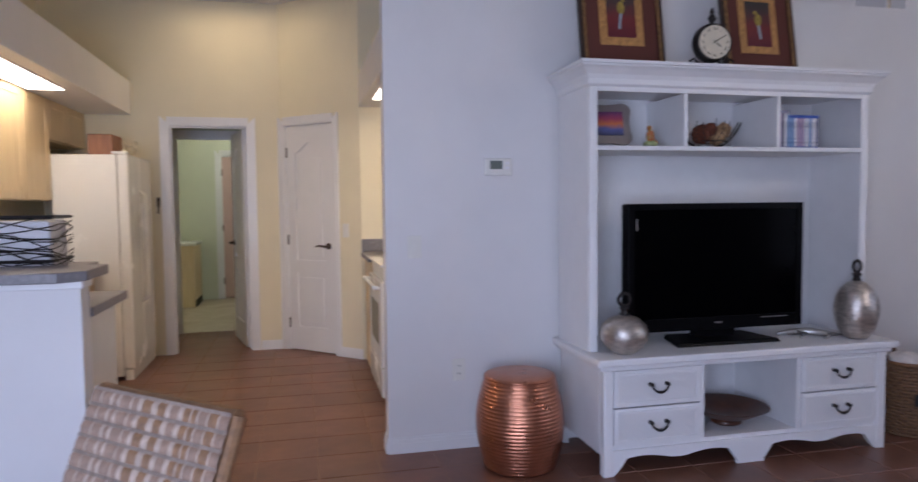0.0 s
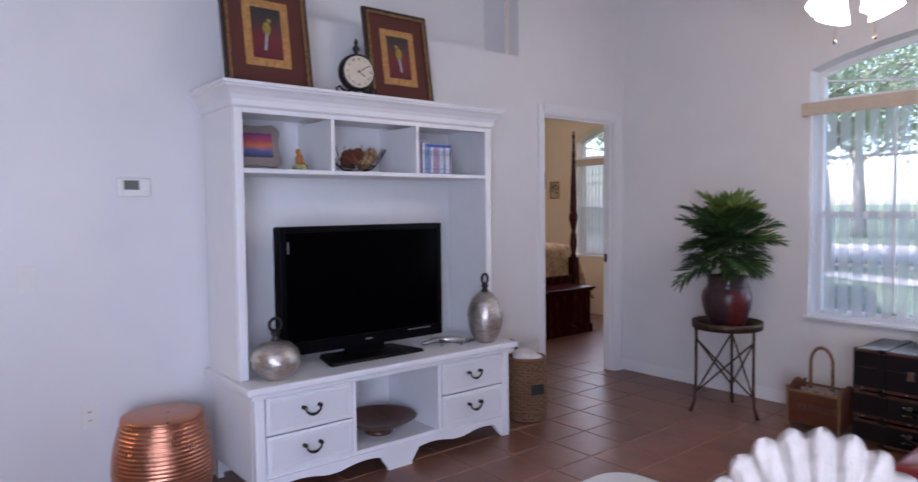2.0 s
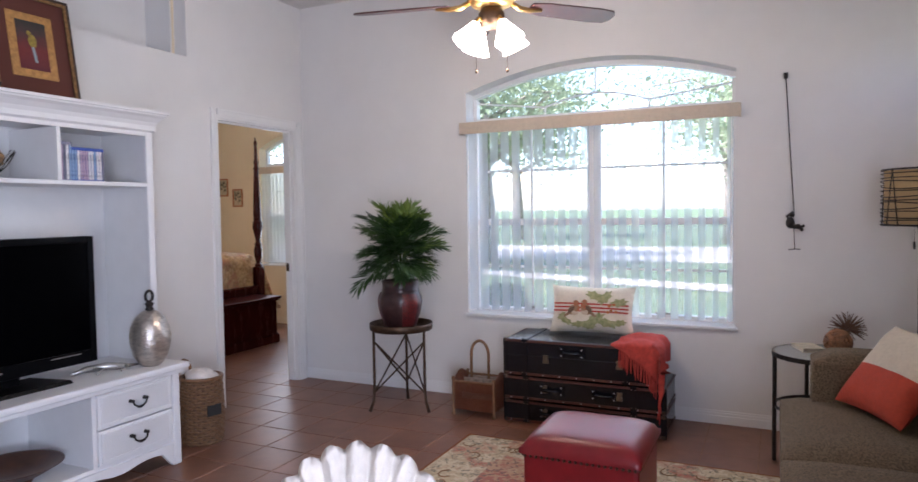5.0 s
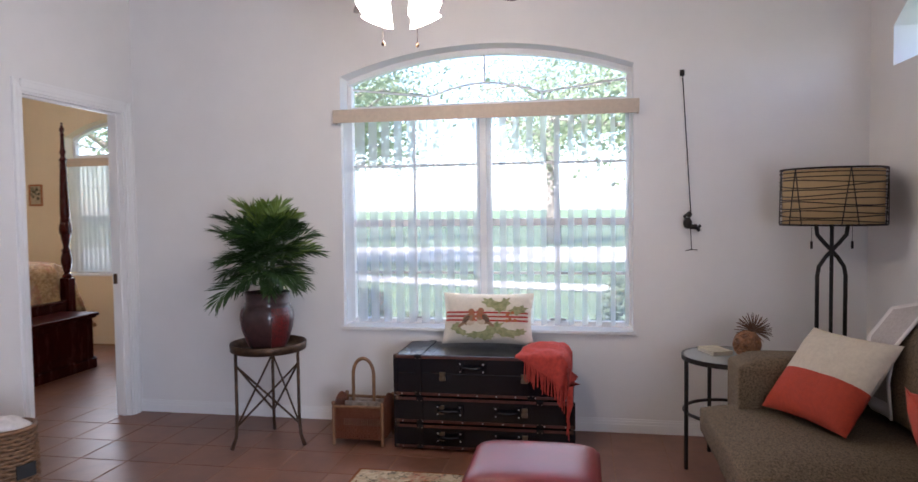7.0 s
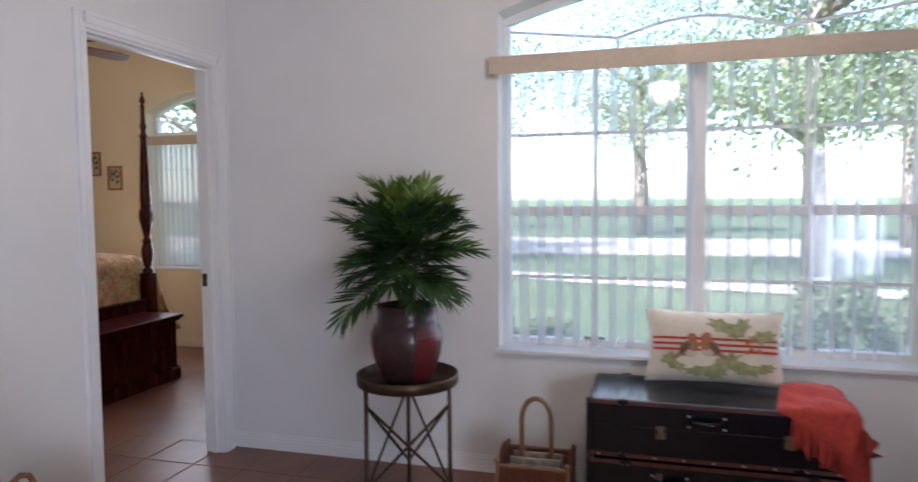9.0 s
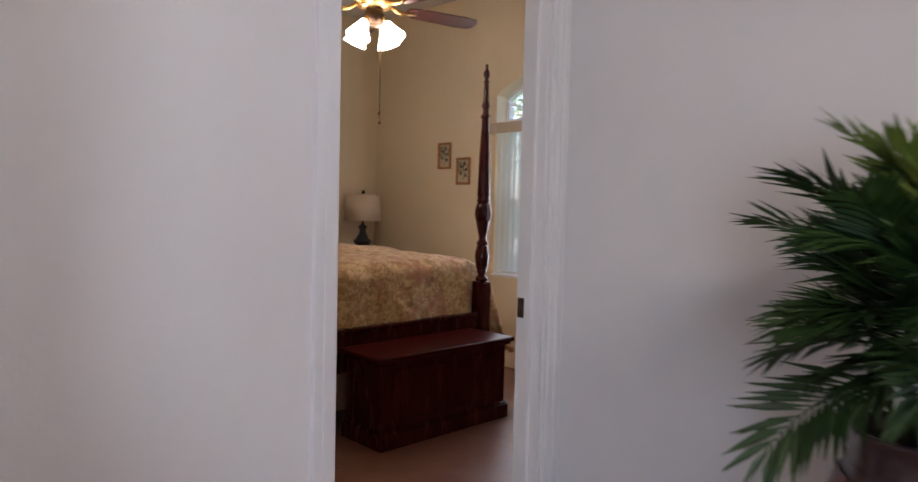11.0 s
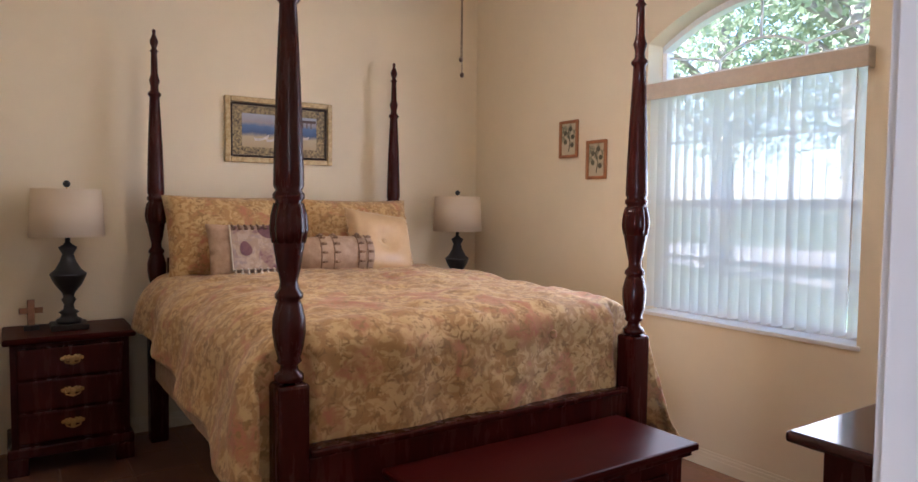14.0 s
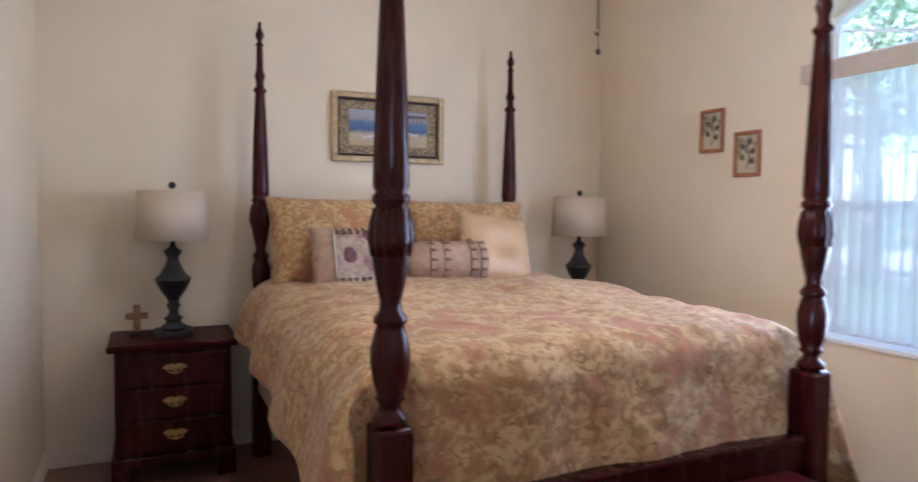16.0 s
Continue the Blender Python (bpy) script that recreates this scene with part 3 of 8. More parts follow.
panel_door("door_2", pose(0.507, 7.80, 0, 0, 0, 104), 0.63, 2.0, "open white two-panel kitchen door with bronze lever")
panel_door("door_3", pose(4.845, 4.96, 0, 0, 0, 100), 0.79, 2.03, "open white bedroom door folded against the wall")
panel_door("door_4", pose(-0.10, 11.44, 0), 0.70, 2.0, "closed dusky pink two-panel door beyond the laundry", paint=WALL_PINK)


def window(name, m, w, sill, spring, apex, bar, mull, cols, label, stool=0.17):
    """Two-light sash window under an arched transom; local x across, y outwards from the frame plane."""
    top = thing(name, label, "window", kind="structure")
    top.matrix_world = m
    z0, z1 = sill, bar
    part("window_frame", boxes((0, 0.03, 0, 0.06, z0, spring - 0.037), (w - 0.03, w, 0, 0.06, z0, spring - 0.037), (0.03, w - 0.03, 0, 0.06, z0, z0 + 0.035), (0.03, w - 0.03, 0, 0.06, z1 - 0.02, z1 + 0.02)), TRIM, top, bevel=0.003)
    f = lambda t: spring + (apex - spring) * (1 - (2 * t - 1) ** 2)
    bm = bmesh.new()
    n = 20
    for i in range(n):
        a, b = i / n, (i + 1) / n
        p, q = w * a, w * b
        hexa(bm, ((p, 0, f(a) - 0.035), (q, 0, f(b) - 0.035), (q, 0.06, f(b) - 0.035), (p, 0.06, f(a) - 0.035)), ((p, 0, f(a) - 0.001), (q, 0, f(b) - 0.001), (q, 0.06, f(b) - 0.001), (p, 0.06, f(a) - 0.001)))
    part("arch_frame", bm, TRIM, top)
    xs = [0.03] + [v for c in mull for v in (c - 0.045, c + 0.045)] + [w - 0.03]
    for c in mull:
        part("mullion", boxes((c - 0.045, c + 0.045, -0.004, 0.06, z0 + 0.035, z1 - 0.02)), TRIM, top, bevel=0.003)
    zm = sill + 0.47 * (bar - sill)
    for i in range(0, len(xs), 2):
        a, b = xs[i], xs[i + 1]
        part("meeting_rail", boxes((a, b, 0.004, 0.05, zm - 0.022, zm + 0.025)), TRIM, top, bevel=0.003)
        bm = bmesh.new()
        for k in range(1, cols):
            c = a + (b - a) * k / cols
            bx(bm, c - 0.008, c + 0.008, 0.02, 0.035, z0 + 0.035, z1 - 0.02)
        for lo, hi in ((z0 + 0.035, zm - 0.022), (zm + 0.025, z1 - 0.02)):
            bx(bm, a, b, 0.018, 0.037, (lo + hi) / 2 - 0.008, (lo + hi) / 2 + 0.008)
        part("muntin", bm, TRIM, top)
        g = part("pane", boxes((a, b, 0.026, 0.030, z0 + 0.035, z1 - 0.02)), GLASS, top, "clear glass pane")
        g.visible_shadow = False
        # veil added outside the lower sash to haze the view
        scr = part("haze_screen", boxes((a + 0.004, b - 0.004, 0.0405, 0.0415, z0 + 0.037, zm - 0.023)), HAZE_MESH, top, "pale screen sheet added to haze the lower sash")
        scr.visible_shadow = False
        part("sash_lock", boxes(((a + b) / 2 - 0.05, (a + b) / 2 + 0.05, -0.012, 0.0, z0 + 0.04, z0 + 0.055)), STEEL, top, "small metal sash latch")
    # transom with curved glazing bars
    bm = tube([(w * 0.30 + (w * 0.4) * i / 12, 0.03, z1 + 0.075 + 0.075 * math.sin(math.pi * i / 12)) for i in range(13)], 0.007, 6)
    tube([(0.03, 0.03, z1 + 0.14), (w * 0.30, 0.03, z1 + 0.075)], 0.007, 6, bm)
    tube([(w - 0.03, 0.03, z1 + 0.14), (w * 0.70, 0.03, z1 + 0.075)], 0.007, 6, bm)
    tube([(w * 0.5, 0.03, z1 + 0.15), (w * 0.5, 0.03, apex - 0.03)], 0.007, 6, bm)
    for c in (0.30, 0.70):
        tube([(w * c, 0.03, z1 + 0.01), (w * c, 0.03, z1 + 0.075)], 0.007, 6, bm)
    part("transom_bars", bm, TRIM, top)
    bm = bmesh.new()
    vs = [bm.verts.new((0.03 + (w - 0.06) * i / 20, 0.026, z1 + 0.02)) for i in range(21)]
    us = [bm.verts.new((0.03 + (w - 0.06) * i / 20, 0.026, f(i / 20) - 0.036)) for i in range(21)]
    for i in range(20):
        bm.faces.new((vs[i], vs[i + 1], us[i + 1], us[i]))
    g = part("transom_pane", bm, GLASS, top, "arched glass pane")
    g.visible_shadow = False
    if stool:
        part("window_sill", boxes((-0.015, w + 0.015, -stool, -0.001, sill - 0.016, sill + 0.004)), TRIM, top, "white marble sill", bevel=0.004)
    return top


# local x of an east wall window runs towards -y
window("window_1", pose(XW + 0.14, 3.305, 0, 0, 0, -90), 1.868, 0.631, 2.275, 2.440, 2.075, (0.925,), 2, "white arched window with two sashes and grilles")
window("window_2", pose(BX1 + 0.12, 7.215, 0, 0, 0, -90), 1.16, 0.746, 2.225, 2.40, 2.02, (), 3, "white arched bedroom window with grilles", 0.134)


def blinds(name, m, w, z0, z1, n, angle, material, label, stack=()):
    """Vertical blinds under a fabric valance; local x across the window, y towards the room."""
    top = thing(name, label, "blinds")
    top.matrix_world = m
    part("valance", boxes((-0.035, w + 0.035, 0.05, 0.062, z1, z1 + 0.085), (-0.035, -0.023, 0.001, 0.05, z1, z1 + 0.085), (w + 0.023, w + 0.035, 0.001, 0.05, z1, z1 + 0.085), (-0.023, w + 0.023, 0.001, 0.05, z1 + 0.075, z1 + 0.085)), VALANCE, top, "tan fabric valance", bevel=0.003)
    part("head_rail", boxes((0.0, w, -0.06, -0.02, z1 + 0.03, z1 + 0.065)), TRIM, top)
    bm = sheet(4, 1, lambda u, v: ((u - 0.5) * 0.088, 0.008 * (1 - (2 * u - 1) ** 2), (z0 + 0.02) + v * (z1 + 0.03 - z0)))
    first = part("slat", bm, material, top, smooth=True)
    for i in range(n):
        o = first if i == 0 else new("slat", first.data)
        o.parent = top
        o.matrix_local = pose(0.03 + (w - 0.06) * i / (n - 1), -0.04, 0, 0, 0, angle + random.uniform(-4, 4))
    part("wand", tube([(0.02, 0.03, z1), (0.022, 0.03, z1 - 0.9)], 0.004, 6), TRIM, top)
    return top


blinds("vertical_blinds", pose(XW, 1.441, 0, 0, 0, 90), 1.86, 0.64, 1.966, 22, 66, BLIND_SHEER, "open sheer white vertical blinds under a tan valance")
blinds("vertical_blinds", pose(BX1, 6.06, 0, 0, 0, 90), 1.15, 0.755, 1.905, 20, 81, BLIND, "half-closed white vinyl vertical blinds under a tan valance")

# ---- living room things ----


def bail_handle(parent, x, y, z, w=0.085):
    bm = bmesh.new()
    for s in (-1, 1):
        tube([(x + s * w / 2, y, z), (x + s * w / 2, y - 0.018, z)], [0.011, 0.007], 10, bm)
        ball(0.010, x + s * w / 2, y - 0.022, z, bm, u=8, v=6)
    tube([(x - w / 2, y - 0.022, z), (x - w * 0.42, y - 0.026, z - 0.02), (x - w * 0.2, y - 0.028, z - 0.033), (x, y - 0.028, z - 0.036), (x + w * 0.2, y - 0.028, z - 0.033), (x + w * 0.42, y - 0.026, z - 0.02), (x + w / 2, y - 0.022, z)], [0.004, 0.005, 0.006, 0.008, 0.006, 0.005, 0.004], 8, bm)
    return part("handle", bm, IRON, parent, "dark iron bail handle", True)


def tv_console():
    t = thing("tv_console", "white wooden media console with four woven drawers and open bay", "console", 2.33, 4.24, 0)
    W, D, T = 1.60, 0.54, 0.562
    part("tabletop", boxes((-0.045, W + 0.045, -0.035, D + 0.02, T - 0.024, T + 0.012)), WHITE_WOOD, t, bevel=0.009)
    part("top_moulding", boxes((-0.02, W + 0.02, -0.015, D, T - 0.048, T - 0.024)), WHITE_WOOD, t, bevel=0.006)
    for x in (0, W - 0.05):
        part("corner_post", boxes((x, x + 0.05, 0, 0.05, 0.0, T - 0.048)), WHITE_WOOD, t, bevel=0.008)
    for x in (0.0, W - 0.022):
        part("side_panel", boxes((x, x + 0.022, 0.05, D - 0.04, 0.10, T - 0.048)), WHITE_WOOD, t)
        part("back_post", boxes((x if x else 0, (x if x else 0) + 0.03, D - 0.04, D, 0, T - 0.048)), WHITE_WOOD, t)
    part("back_panel", boxes((0.03, W - 0.03, D - 0.018, D - 0.006, 0.10, T - 0.048)), WHITE_WOOD, t)
    part("bottom_board", boxes((0.022, W - 0.022, 0.02, D - 0.02, 0.125, 0.145)), WHITE_WOOD, t)
    for x in (0.515, 1.065):
        part("divider", boxes((x, x + 0.022, 0.012, D - 0.02, 0.145, T - 0.048)), WHITE_WOOD, t)
    # shaped apron with bracket feet
    n = 64
    bm = bmesh.new()

    def low(x):
        e = min(x, W - x)
        c = abs(x - W / 2)
        if e < 0.06:
            return 0.0
        if c < 0.065:
            return 0.0
        foot = max(0.0, 1 - (e - 0.06) / 0.06) ** 0.8
        mid = max(0.0, 1 - (c - 0.065) / 0.06) ** 0.8
        s = min(1, (min(e - 0.06, c - 0.065)) / 0.30)
        return 0.070 + 0.022 * math.sin(math.pi * s) - 0.065 * max(foot, mid)

    for i in range(n):
        a, b = W * i / n, W * (i + 1) / n
        m = 0.5 * (a + b)
        za, zb = low(a if low(m) else m), low(b if low(m) else m)
        if 0.05 < m < W - 0.05:
            hexa(bm, ((a, 0.006, za), (b, 0.006, zb), (b, 0.03, zb), (a, 0.03, za)), ((a, 0.006, 0.125), (b, 0.006, 0.125), (b, 0.03, 0.125), (a, 0.03, 0.125)))
    bmesh.ops.remove_doubles(bm, verts=bm.verts, dist=0.0004)
    part("apron", bm, WHITE_WOOD, t)
    for x0, x1 in ((0.055, 0.510), (1.092, 1.545)):
        for z0, z1 in ((0.148, 0.325), (0.332, 0.509)):
            d = part("drawer", boxes((x0, x1, 0.004, 0.40, z0, z1)), WHITE_WOOD, t, bevel=0.003)
            part("woven_panel", boxes((x0 + 0.025, x1 - 0.025, 0.0005, 0.006, z0 + 0.025, z1 - 0.025)), RATTAN_WHITE, d, "white woven drawer front")
            fr = boxes((x0 + 0.012, x1 - 0.012, -0.003, 0.005, z0 + 0.014, z0 + 0.025), (x0 + 0.012, x1 - 0.012, -0.003, 0.005, z1 - 0.025, z1 - 0.014), (x0 + 0.012, x0 + 0.025, -0.003, 0.005, z0 + 0.025, z1 - 0.025), (x1 - 0.025, x1 - 0.012, -0.003, 0.005, z0 + 0.025, z1 - 0.025))
            part("bead", fr, WHITE_WOOD, d)
            bail_handle(d, (x0 + x1) / 2, 0.002, (z0 + z1) / 2 + 0.016)
    return t


tv_console()


def tv_hutch():
    t = thing("tv_hutch", "white wooden hutch with three cubbies standing on the console", "hutch", 2.32, 4.385, 0.574)
    W, D, T = 1.60, 0.395, 1.405
    for x in (0, W - 0.03):
        part("side_panel", boxes((x, x + 0.03, 0.02, D, 0, 1.29)), WHITE_WOOD, t)
        part("reeded_post", boxes((x - 0.004 if x else 0, x + (0.03 if x else 0.044), -0.004, 0.02, 0, 1.29)) if x == 0 else boxes((x - 0.014, W, -0.004, 0.02, 0, 1.29)), WHITE_WOOD, t, bevel=0.006)
    part("back_panel", boxes((0.03, W - 0.03, D - 0.012, D, 0, 1.29)), WHITE_WOOD, t)
    part("shelf", boxes((0.03, W - 0.03, -0.002, D - 0.012, 0.985, 1.008)), WHITE_WOOD, t, bevel=0.004)
    for x in (0.510, 1.045):
        part("divider", boxes((x, x + 0.02, 0.004, D - 0.012, 1.008, 1.27)), WHITE_WOOD, t)
    part("top_rail", boxes((0.044, W - 0.044, -0.003, 0.02, 1.268, 1.29)), WHITE_WOOD, t)
    bm = bmesh.new()
    prof = [(0.0, 1.29), (0.012, 1.30), (0.014, 1.325), (0.022, 1.345), (0.042, 1.368), (0.058, 1.380), (0.060, 1.388), (0.068, 1.390), (0.068, T)]
    rings = [[bm.verts.new(p) for p in ((-o, -0.004 - o, z), (W + o, -0.004 - o, z), (W + o, D, z), (-o, D, z))] for o, z in prof]
    for a, b in zip(rings, rings[1:]):
        for i in range(4):
            bm.faces.new((a[i], a[(i + 1) % 4], b[(i + 1) % 4], b[i]))
    bm.faces.new(rings[0][::-1]), bm.faces.new(rings[-1])
    part("crown", bm, WHITE_WOOD, t, "moulded white crown")
    return t


tv_hutch()
ZC, ZS, ZK = 0.575, 1.583, 1.980

tv = thing("television", "black flat-screen television, switched off, on the white console", "television", 3.08, 4.47, ZC)
part("cabinet", boxes((-0.512, 0.512, 0, 0.075, 0.062, 0.722)), BLACK, tv, bevel=0.012)
part("bezel", boxes((-0.512, -0.478, -0.010, -0.001, 0.062, 0.722), (0.478, 0.512, -0.010, -0.001, 0.062, 0.722), (-0.478, 0.478, -0.010, -0.001, 0.690, 0.722), (-0.478, 0.478, -0.010, -0.001, 0.062, 0.128)), BLACK, tv, "glossy black bezel", bevel=0.003)
part("screen", boxes((-0.478, 0.478, -0.004, -0.001, 0.128, 0.690)), SCREEN, tv, "dark glass screen")
part("logo_plate", boxes((-0.022, 0.022, -0.012, -0.010, 0.094, 0.102)), STEEL, tv)
part("button_strip", boxes((0.26, 0.42, -0.012, -0.010, 0.112, 0.116)), STEEL, tv)
part("sticker", boxes((-0.468, -0.460, -0.005, -0.0045, 0.585, 0.645)), STEEL, tv, "small strip sticker")
part("neck", boxes((-0.12, 0.12, 0.02, 0.06, 0.018, 0.07)), BLACK, tv)
part("stand_base", hexa(bmesh.new(), ((-0.30, -0.12, 0), (0.30, -0.12, 0), (0.24, 0.12, 0), (-0.24, 0.12, 0)), ((-0.29, -0.11, 0.018), (0.29, -0.11, 0.018), (0.23, 0.12, 0.022), (-0.23, 0.12, 0.022))), BLACK, tv, bevel=0.004)


def urn(name, x, y, prof, label, h):
    t = thing(name, label, "vase", x, y, ZC, group="hammered silver urns")
    part("body", lathe(prof, 32), SILVER, t, "hammered silver body", True)
    zn = prof[-1][1]
    bm = lathe([(0.020, zn), (0.024, zn + 0.006), (0.016, zn + 0.014), (0.020, zn + 0.03), (0.026, zn + 0.036), (0.012, zn + 0.046)], 16)
    part("stopper", bm, IRON, t, "black iron stopper", True)
    r = 0.030
    part("ring", tube([(r * math.cos(a) * (0.8 if h else 1), 0, zn + 0.046 + r + r * math.sin(a)) for a in [2 * math.pi * i / 20 for i in range(20)]], 0.008, 8, closed=True), IRON, t, "black iron ring", True)
    return t


urn("silver_urn", 2.475, 4.325, [(0.048, 0), (0.052, 0.004), (0.088, 0.03), (0.112, 0.07), (0.116, 0.10), (0.104, 0.14), (0.07, 0.172), (0.026, 0.186)], "round hammered silver urn with a black ring stopper", 0)
urn("silver_urn", 3.815, 4.325, [(0.044, 0), (0.060, 0.01), (0.090, 0.06), (0.104, 0.12), (0.108, 0.165), (0.100, 0.215), (0.078, 0.262), (0.045, 0.295), (0.022, 0.305)], "tall hammered silver urn with a black ring stopper", 1)

# twisted silver ornament on the console
orn = thing("silver_ornament", "silver metal lizard-like tabletop ornament on the console", "ornament", 3.62, 4.43, ZC, -23)
bm = tube([(-0.17, -0.02, 0.012), (-0.1, 0.02, 0.02), (0, 0, 0.026), (0.09, -0.03, 0.02), (0.16, 0.0, 0.012)], [0.006, 0.016, 0.022, 0.014, 0.004], 8)
for s, x in ((1, -0.06), (-1, -0.06), (1, 0.06), (-1, 0.06)):
    tube([(x, 0, 0.022), (x + 0.03, s * 0.05, 0.02), (x - 0.01, s * 0.08, 0.006)], [0.010, 0.007, 0.006], 6, bm)
part("figure", bm, STEEL, orn, smooth=True)

bowl = thing("wooden_bowl", "shallow dark brown wooden bowl in the console bay", "bowl", 3.12, 4.44, 0.146)
part("bowl", lathe([(0.075, 0.0), (0.080, 0.012), (0.07, 0.018), (0.13, 0.045), (0.205, 0.088), (0.213, 0.092), (0.200, 0.090), (0.12, 0.052), (0.03, 0.034)], 32), mat("bowl_wood", (0.052, 0.017, 0.008), 0.35, col2=(0.115, 0.042, 0.018), scale=14), bowl, smooth=True)

# cubby things
pf = thing("photo_frame", "pewter scalloped photo frame with a sunset picture", "picture frame", 2.505, 4.56, ZS + 0.013, -6, rx=-12)
bm = bmesh.new()
N = 40
ring = []
for i in range(N):
    a = 2 * math.pi * i / N
    k = 1 + 0.09 * math.cos(4 * a + math.pi) - 0.02 * math.cos(8 * a)
    ring.append((0.135 * k * (abs(math.cos(a)) ** 0.6) * (1 if math.cos(a) >= 0 else -1), 0.115 + 0.115 * k * (abs(math.sin(a)) ** 0.6) * (1 if math.sin(a) >= 0 else -1)))
fv, bv = [bm.verts.new((x, 0, z)) for x, z in ring], [bm.verts.new((x, 0.014, z)) for x, z in ring]
bm.faces.new(fv), bm.faces.new(bv[::-1])
for i in range(N):
    bm.faces.new((fv[i], fv[(i + 1) % N], bv[(i + 1) % N], bv[i]))
part("frame", bm, mat("pewter", (0.40, 0.36, 0.34), 0.32, 0.8), pf, "pewter frame", bevel=0.003)


def picture_mat(name, stops, axis="Z", lo=-0.1, hi=0.1, jitter=0.3):
    """Painted picture: soft colour bands with brushy edges."""
    m = mat(name, (0.5, 0.5, 0.5), 0.5)
    n, l = m.node_tree.nodes, m.node_tree.links
    tc, sp, mr = n.new("ShaderNodeTexCoord"), n.new("ShaderNodeSeparateXYZ"), n.new("ShaderNodeMapRange")
    nz, ad = n.new("ShaderNodeTexNoise"), n.new("ShaderNodeMath")
    nz.inputs["Scale"].default_value, nz.inputs["Detail"].default_value = 28, 5
    l.new(tc.outputs["Object"], sp.inputs[0]), l.new(tc.outputs["Object"], nz.inputs["Vector"])
    mr.inputs[1].default_value, mr.inputs[2].default_value = lo, hi
    mr.inputs[3].default_value, mr.inputs[4].default_value = -jitter / 2, 1 - jitter / 2
    l.new(sp.outputs[axis], mr.inputs[0])
    ad.operation = "MULTIPLY_ADD"
    ad.inputs[1].default_value = jitter
    l.new(nz.outputs[0], ad.inputs[0]), l.new(mr.outputs[0], ad.inputs[2])
    r = n.new("ShaderNodeValToRGB")
    e = r.color_ramp.elements
    while len(e) < len(stops):
        e.new(0.5)
    for k, (p, c) in enumerate(stops):
        e[k].position, e[k].color = p, (*c, 1)
    l.new(ad.outputs[0], r.inputs[0])
    l.new(r.outputs[0], n["Principled BSDF"].inputs["Base Color"])
    return m


SUNSET = picture_mat("sunset_print", [(0.0, (0.04, 0.04, 0.08)), (0.3, (0.10, 0.12, 0.30)), (0.5, (0.55, 0.16, 0.04)), (0.7, (0.35, 0.05, 0.10)), (1.0, (0.12, 0.04, 0.14))], "Z", 0.05, 0.18)
part("print", boxes((-0.085, 0.085, -0.004, -0.001, 0.055, 0.180)), SUNSET, pf, "sunset print")
fig = thing("bird_figurine", "small painted bird figurine on a green base", "figurine", 2.69, 4.47, ZS)
part("base", lathe([(0.036, 0), (0.034, 0.02), (0.024, 0.03)], 14), mat("figurine_green", (0.35, 0.38, 0.16), 0.35, var=0.4, scale=40), fig, smooth=True)
bm = ball(0.022, 0, 0, 0.055, sz=1.5)
ball(0.014, -0.006, 0, 0.095, bm)
tube([(0.01, 0, 0.05), (0.045, 0, 0.02)], [0.008, 0.003], 6, bm)
part("bird", bm, mat("figurine_red", (0.42, 0.08, 0.03), 0.35, col2=(0.30, 0.22, 0.04), scale=40), fig, smooth=True)
wb = thing("wire_bowl", "dark wire bowl filled with dried potpourri balls", "bowl", 3.08, 4.56, ZS)
random.seed(4)
bm = bmesh.new()
for i in range(22):
    a = 2 * math.pi * i / 22
    pts = [(0.03 * math.cos(a), 0.03 * math.sin(a), 0.006)]
    for k in range(1, 5):
        r, b = 0.03 + 0.132 * (k / 4) ** 0.75, a + random.uniform(-0.12, 0.12)
        pts.append((r * math.cos(b), r * math.sin(b), 0.006 + 0.118 * (k / 4) ** 1.7 + (random.uniform(0, 0.02) if k == 4 else 0)))
    tube(pts, 0.0022, 4, bm)
tube([(0.09 * math.cos(2 * math.pi * i / 20), 0.09 * math.sin(2 * math.pi * i / 20), 0.038) for i in range(20)], 0.0022, 4, bm, True)
lathe([(0.034, 0), (0.034, 0.006)], 16, bm)
part("wire_basket", bm, IRON, wb)
for i, (x, y, z, r, c) in enumerate(((-0.06, -0.02, 0.075, 0.05, 0), (0.03, -0.03, 0.062, 0.045, 1), (0.09, 0.0, 0.10, 0.040, 1), (-0.01, 0.04, 0.085, 0.045, 0), (-0.02, -0.045, 0.098, 0.035, 0), (0.06, 0.045, 0.09, 0.04, 1))):
    bm = ball(r, x, y, z, u=12, v=10)
    for v in bm.verts:
        v.co += (v.co - Vector((x, y, z))) * 0.22 * noise.noise(v.co * 60)
    part("potpourri_ball", bm, mat("potpourri", *(((0.13, 0.035, 0.015), 0.9) if c == 0 else ((0.36, 0.22, 0.11), 0.9)), var=0.5, scale=60, bump=1.0), wb)
random.seed(9)
x = 3.388
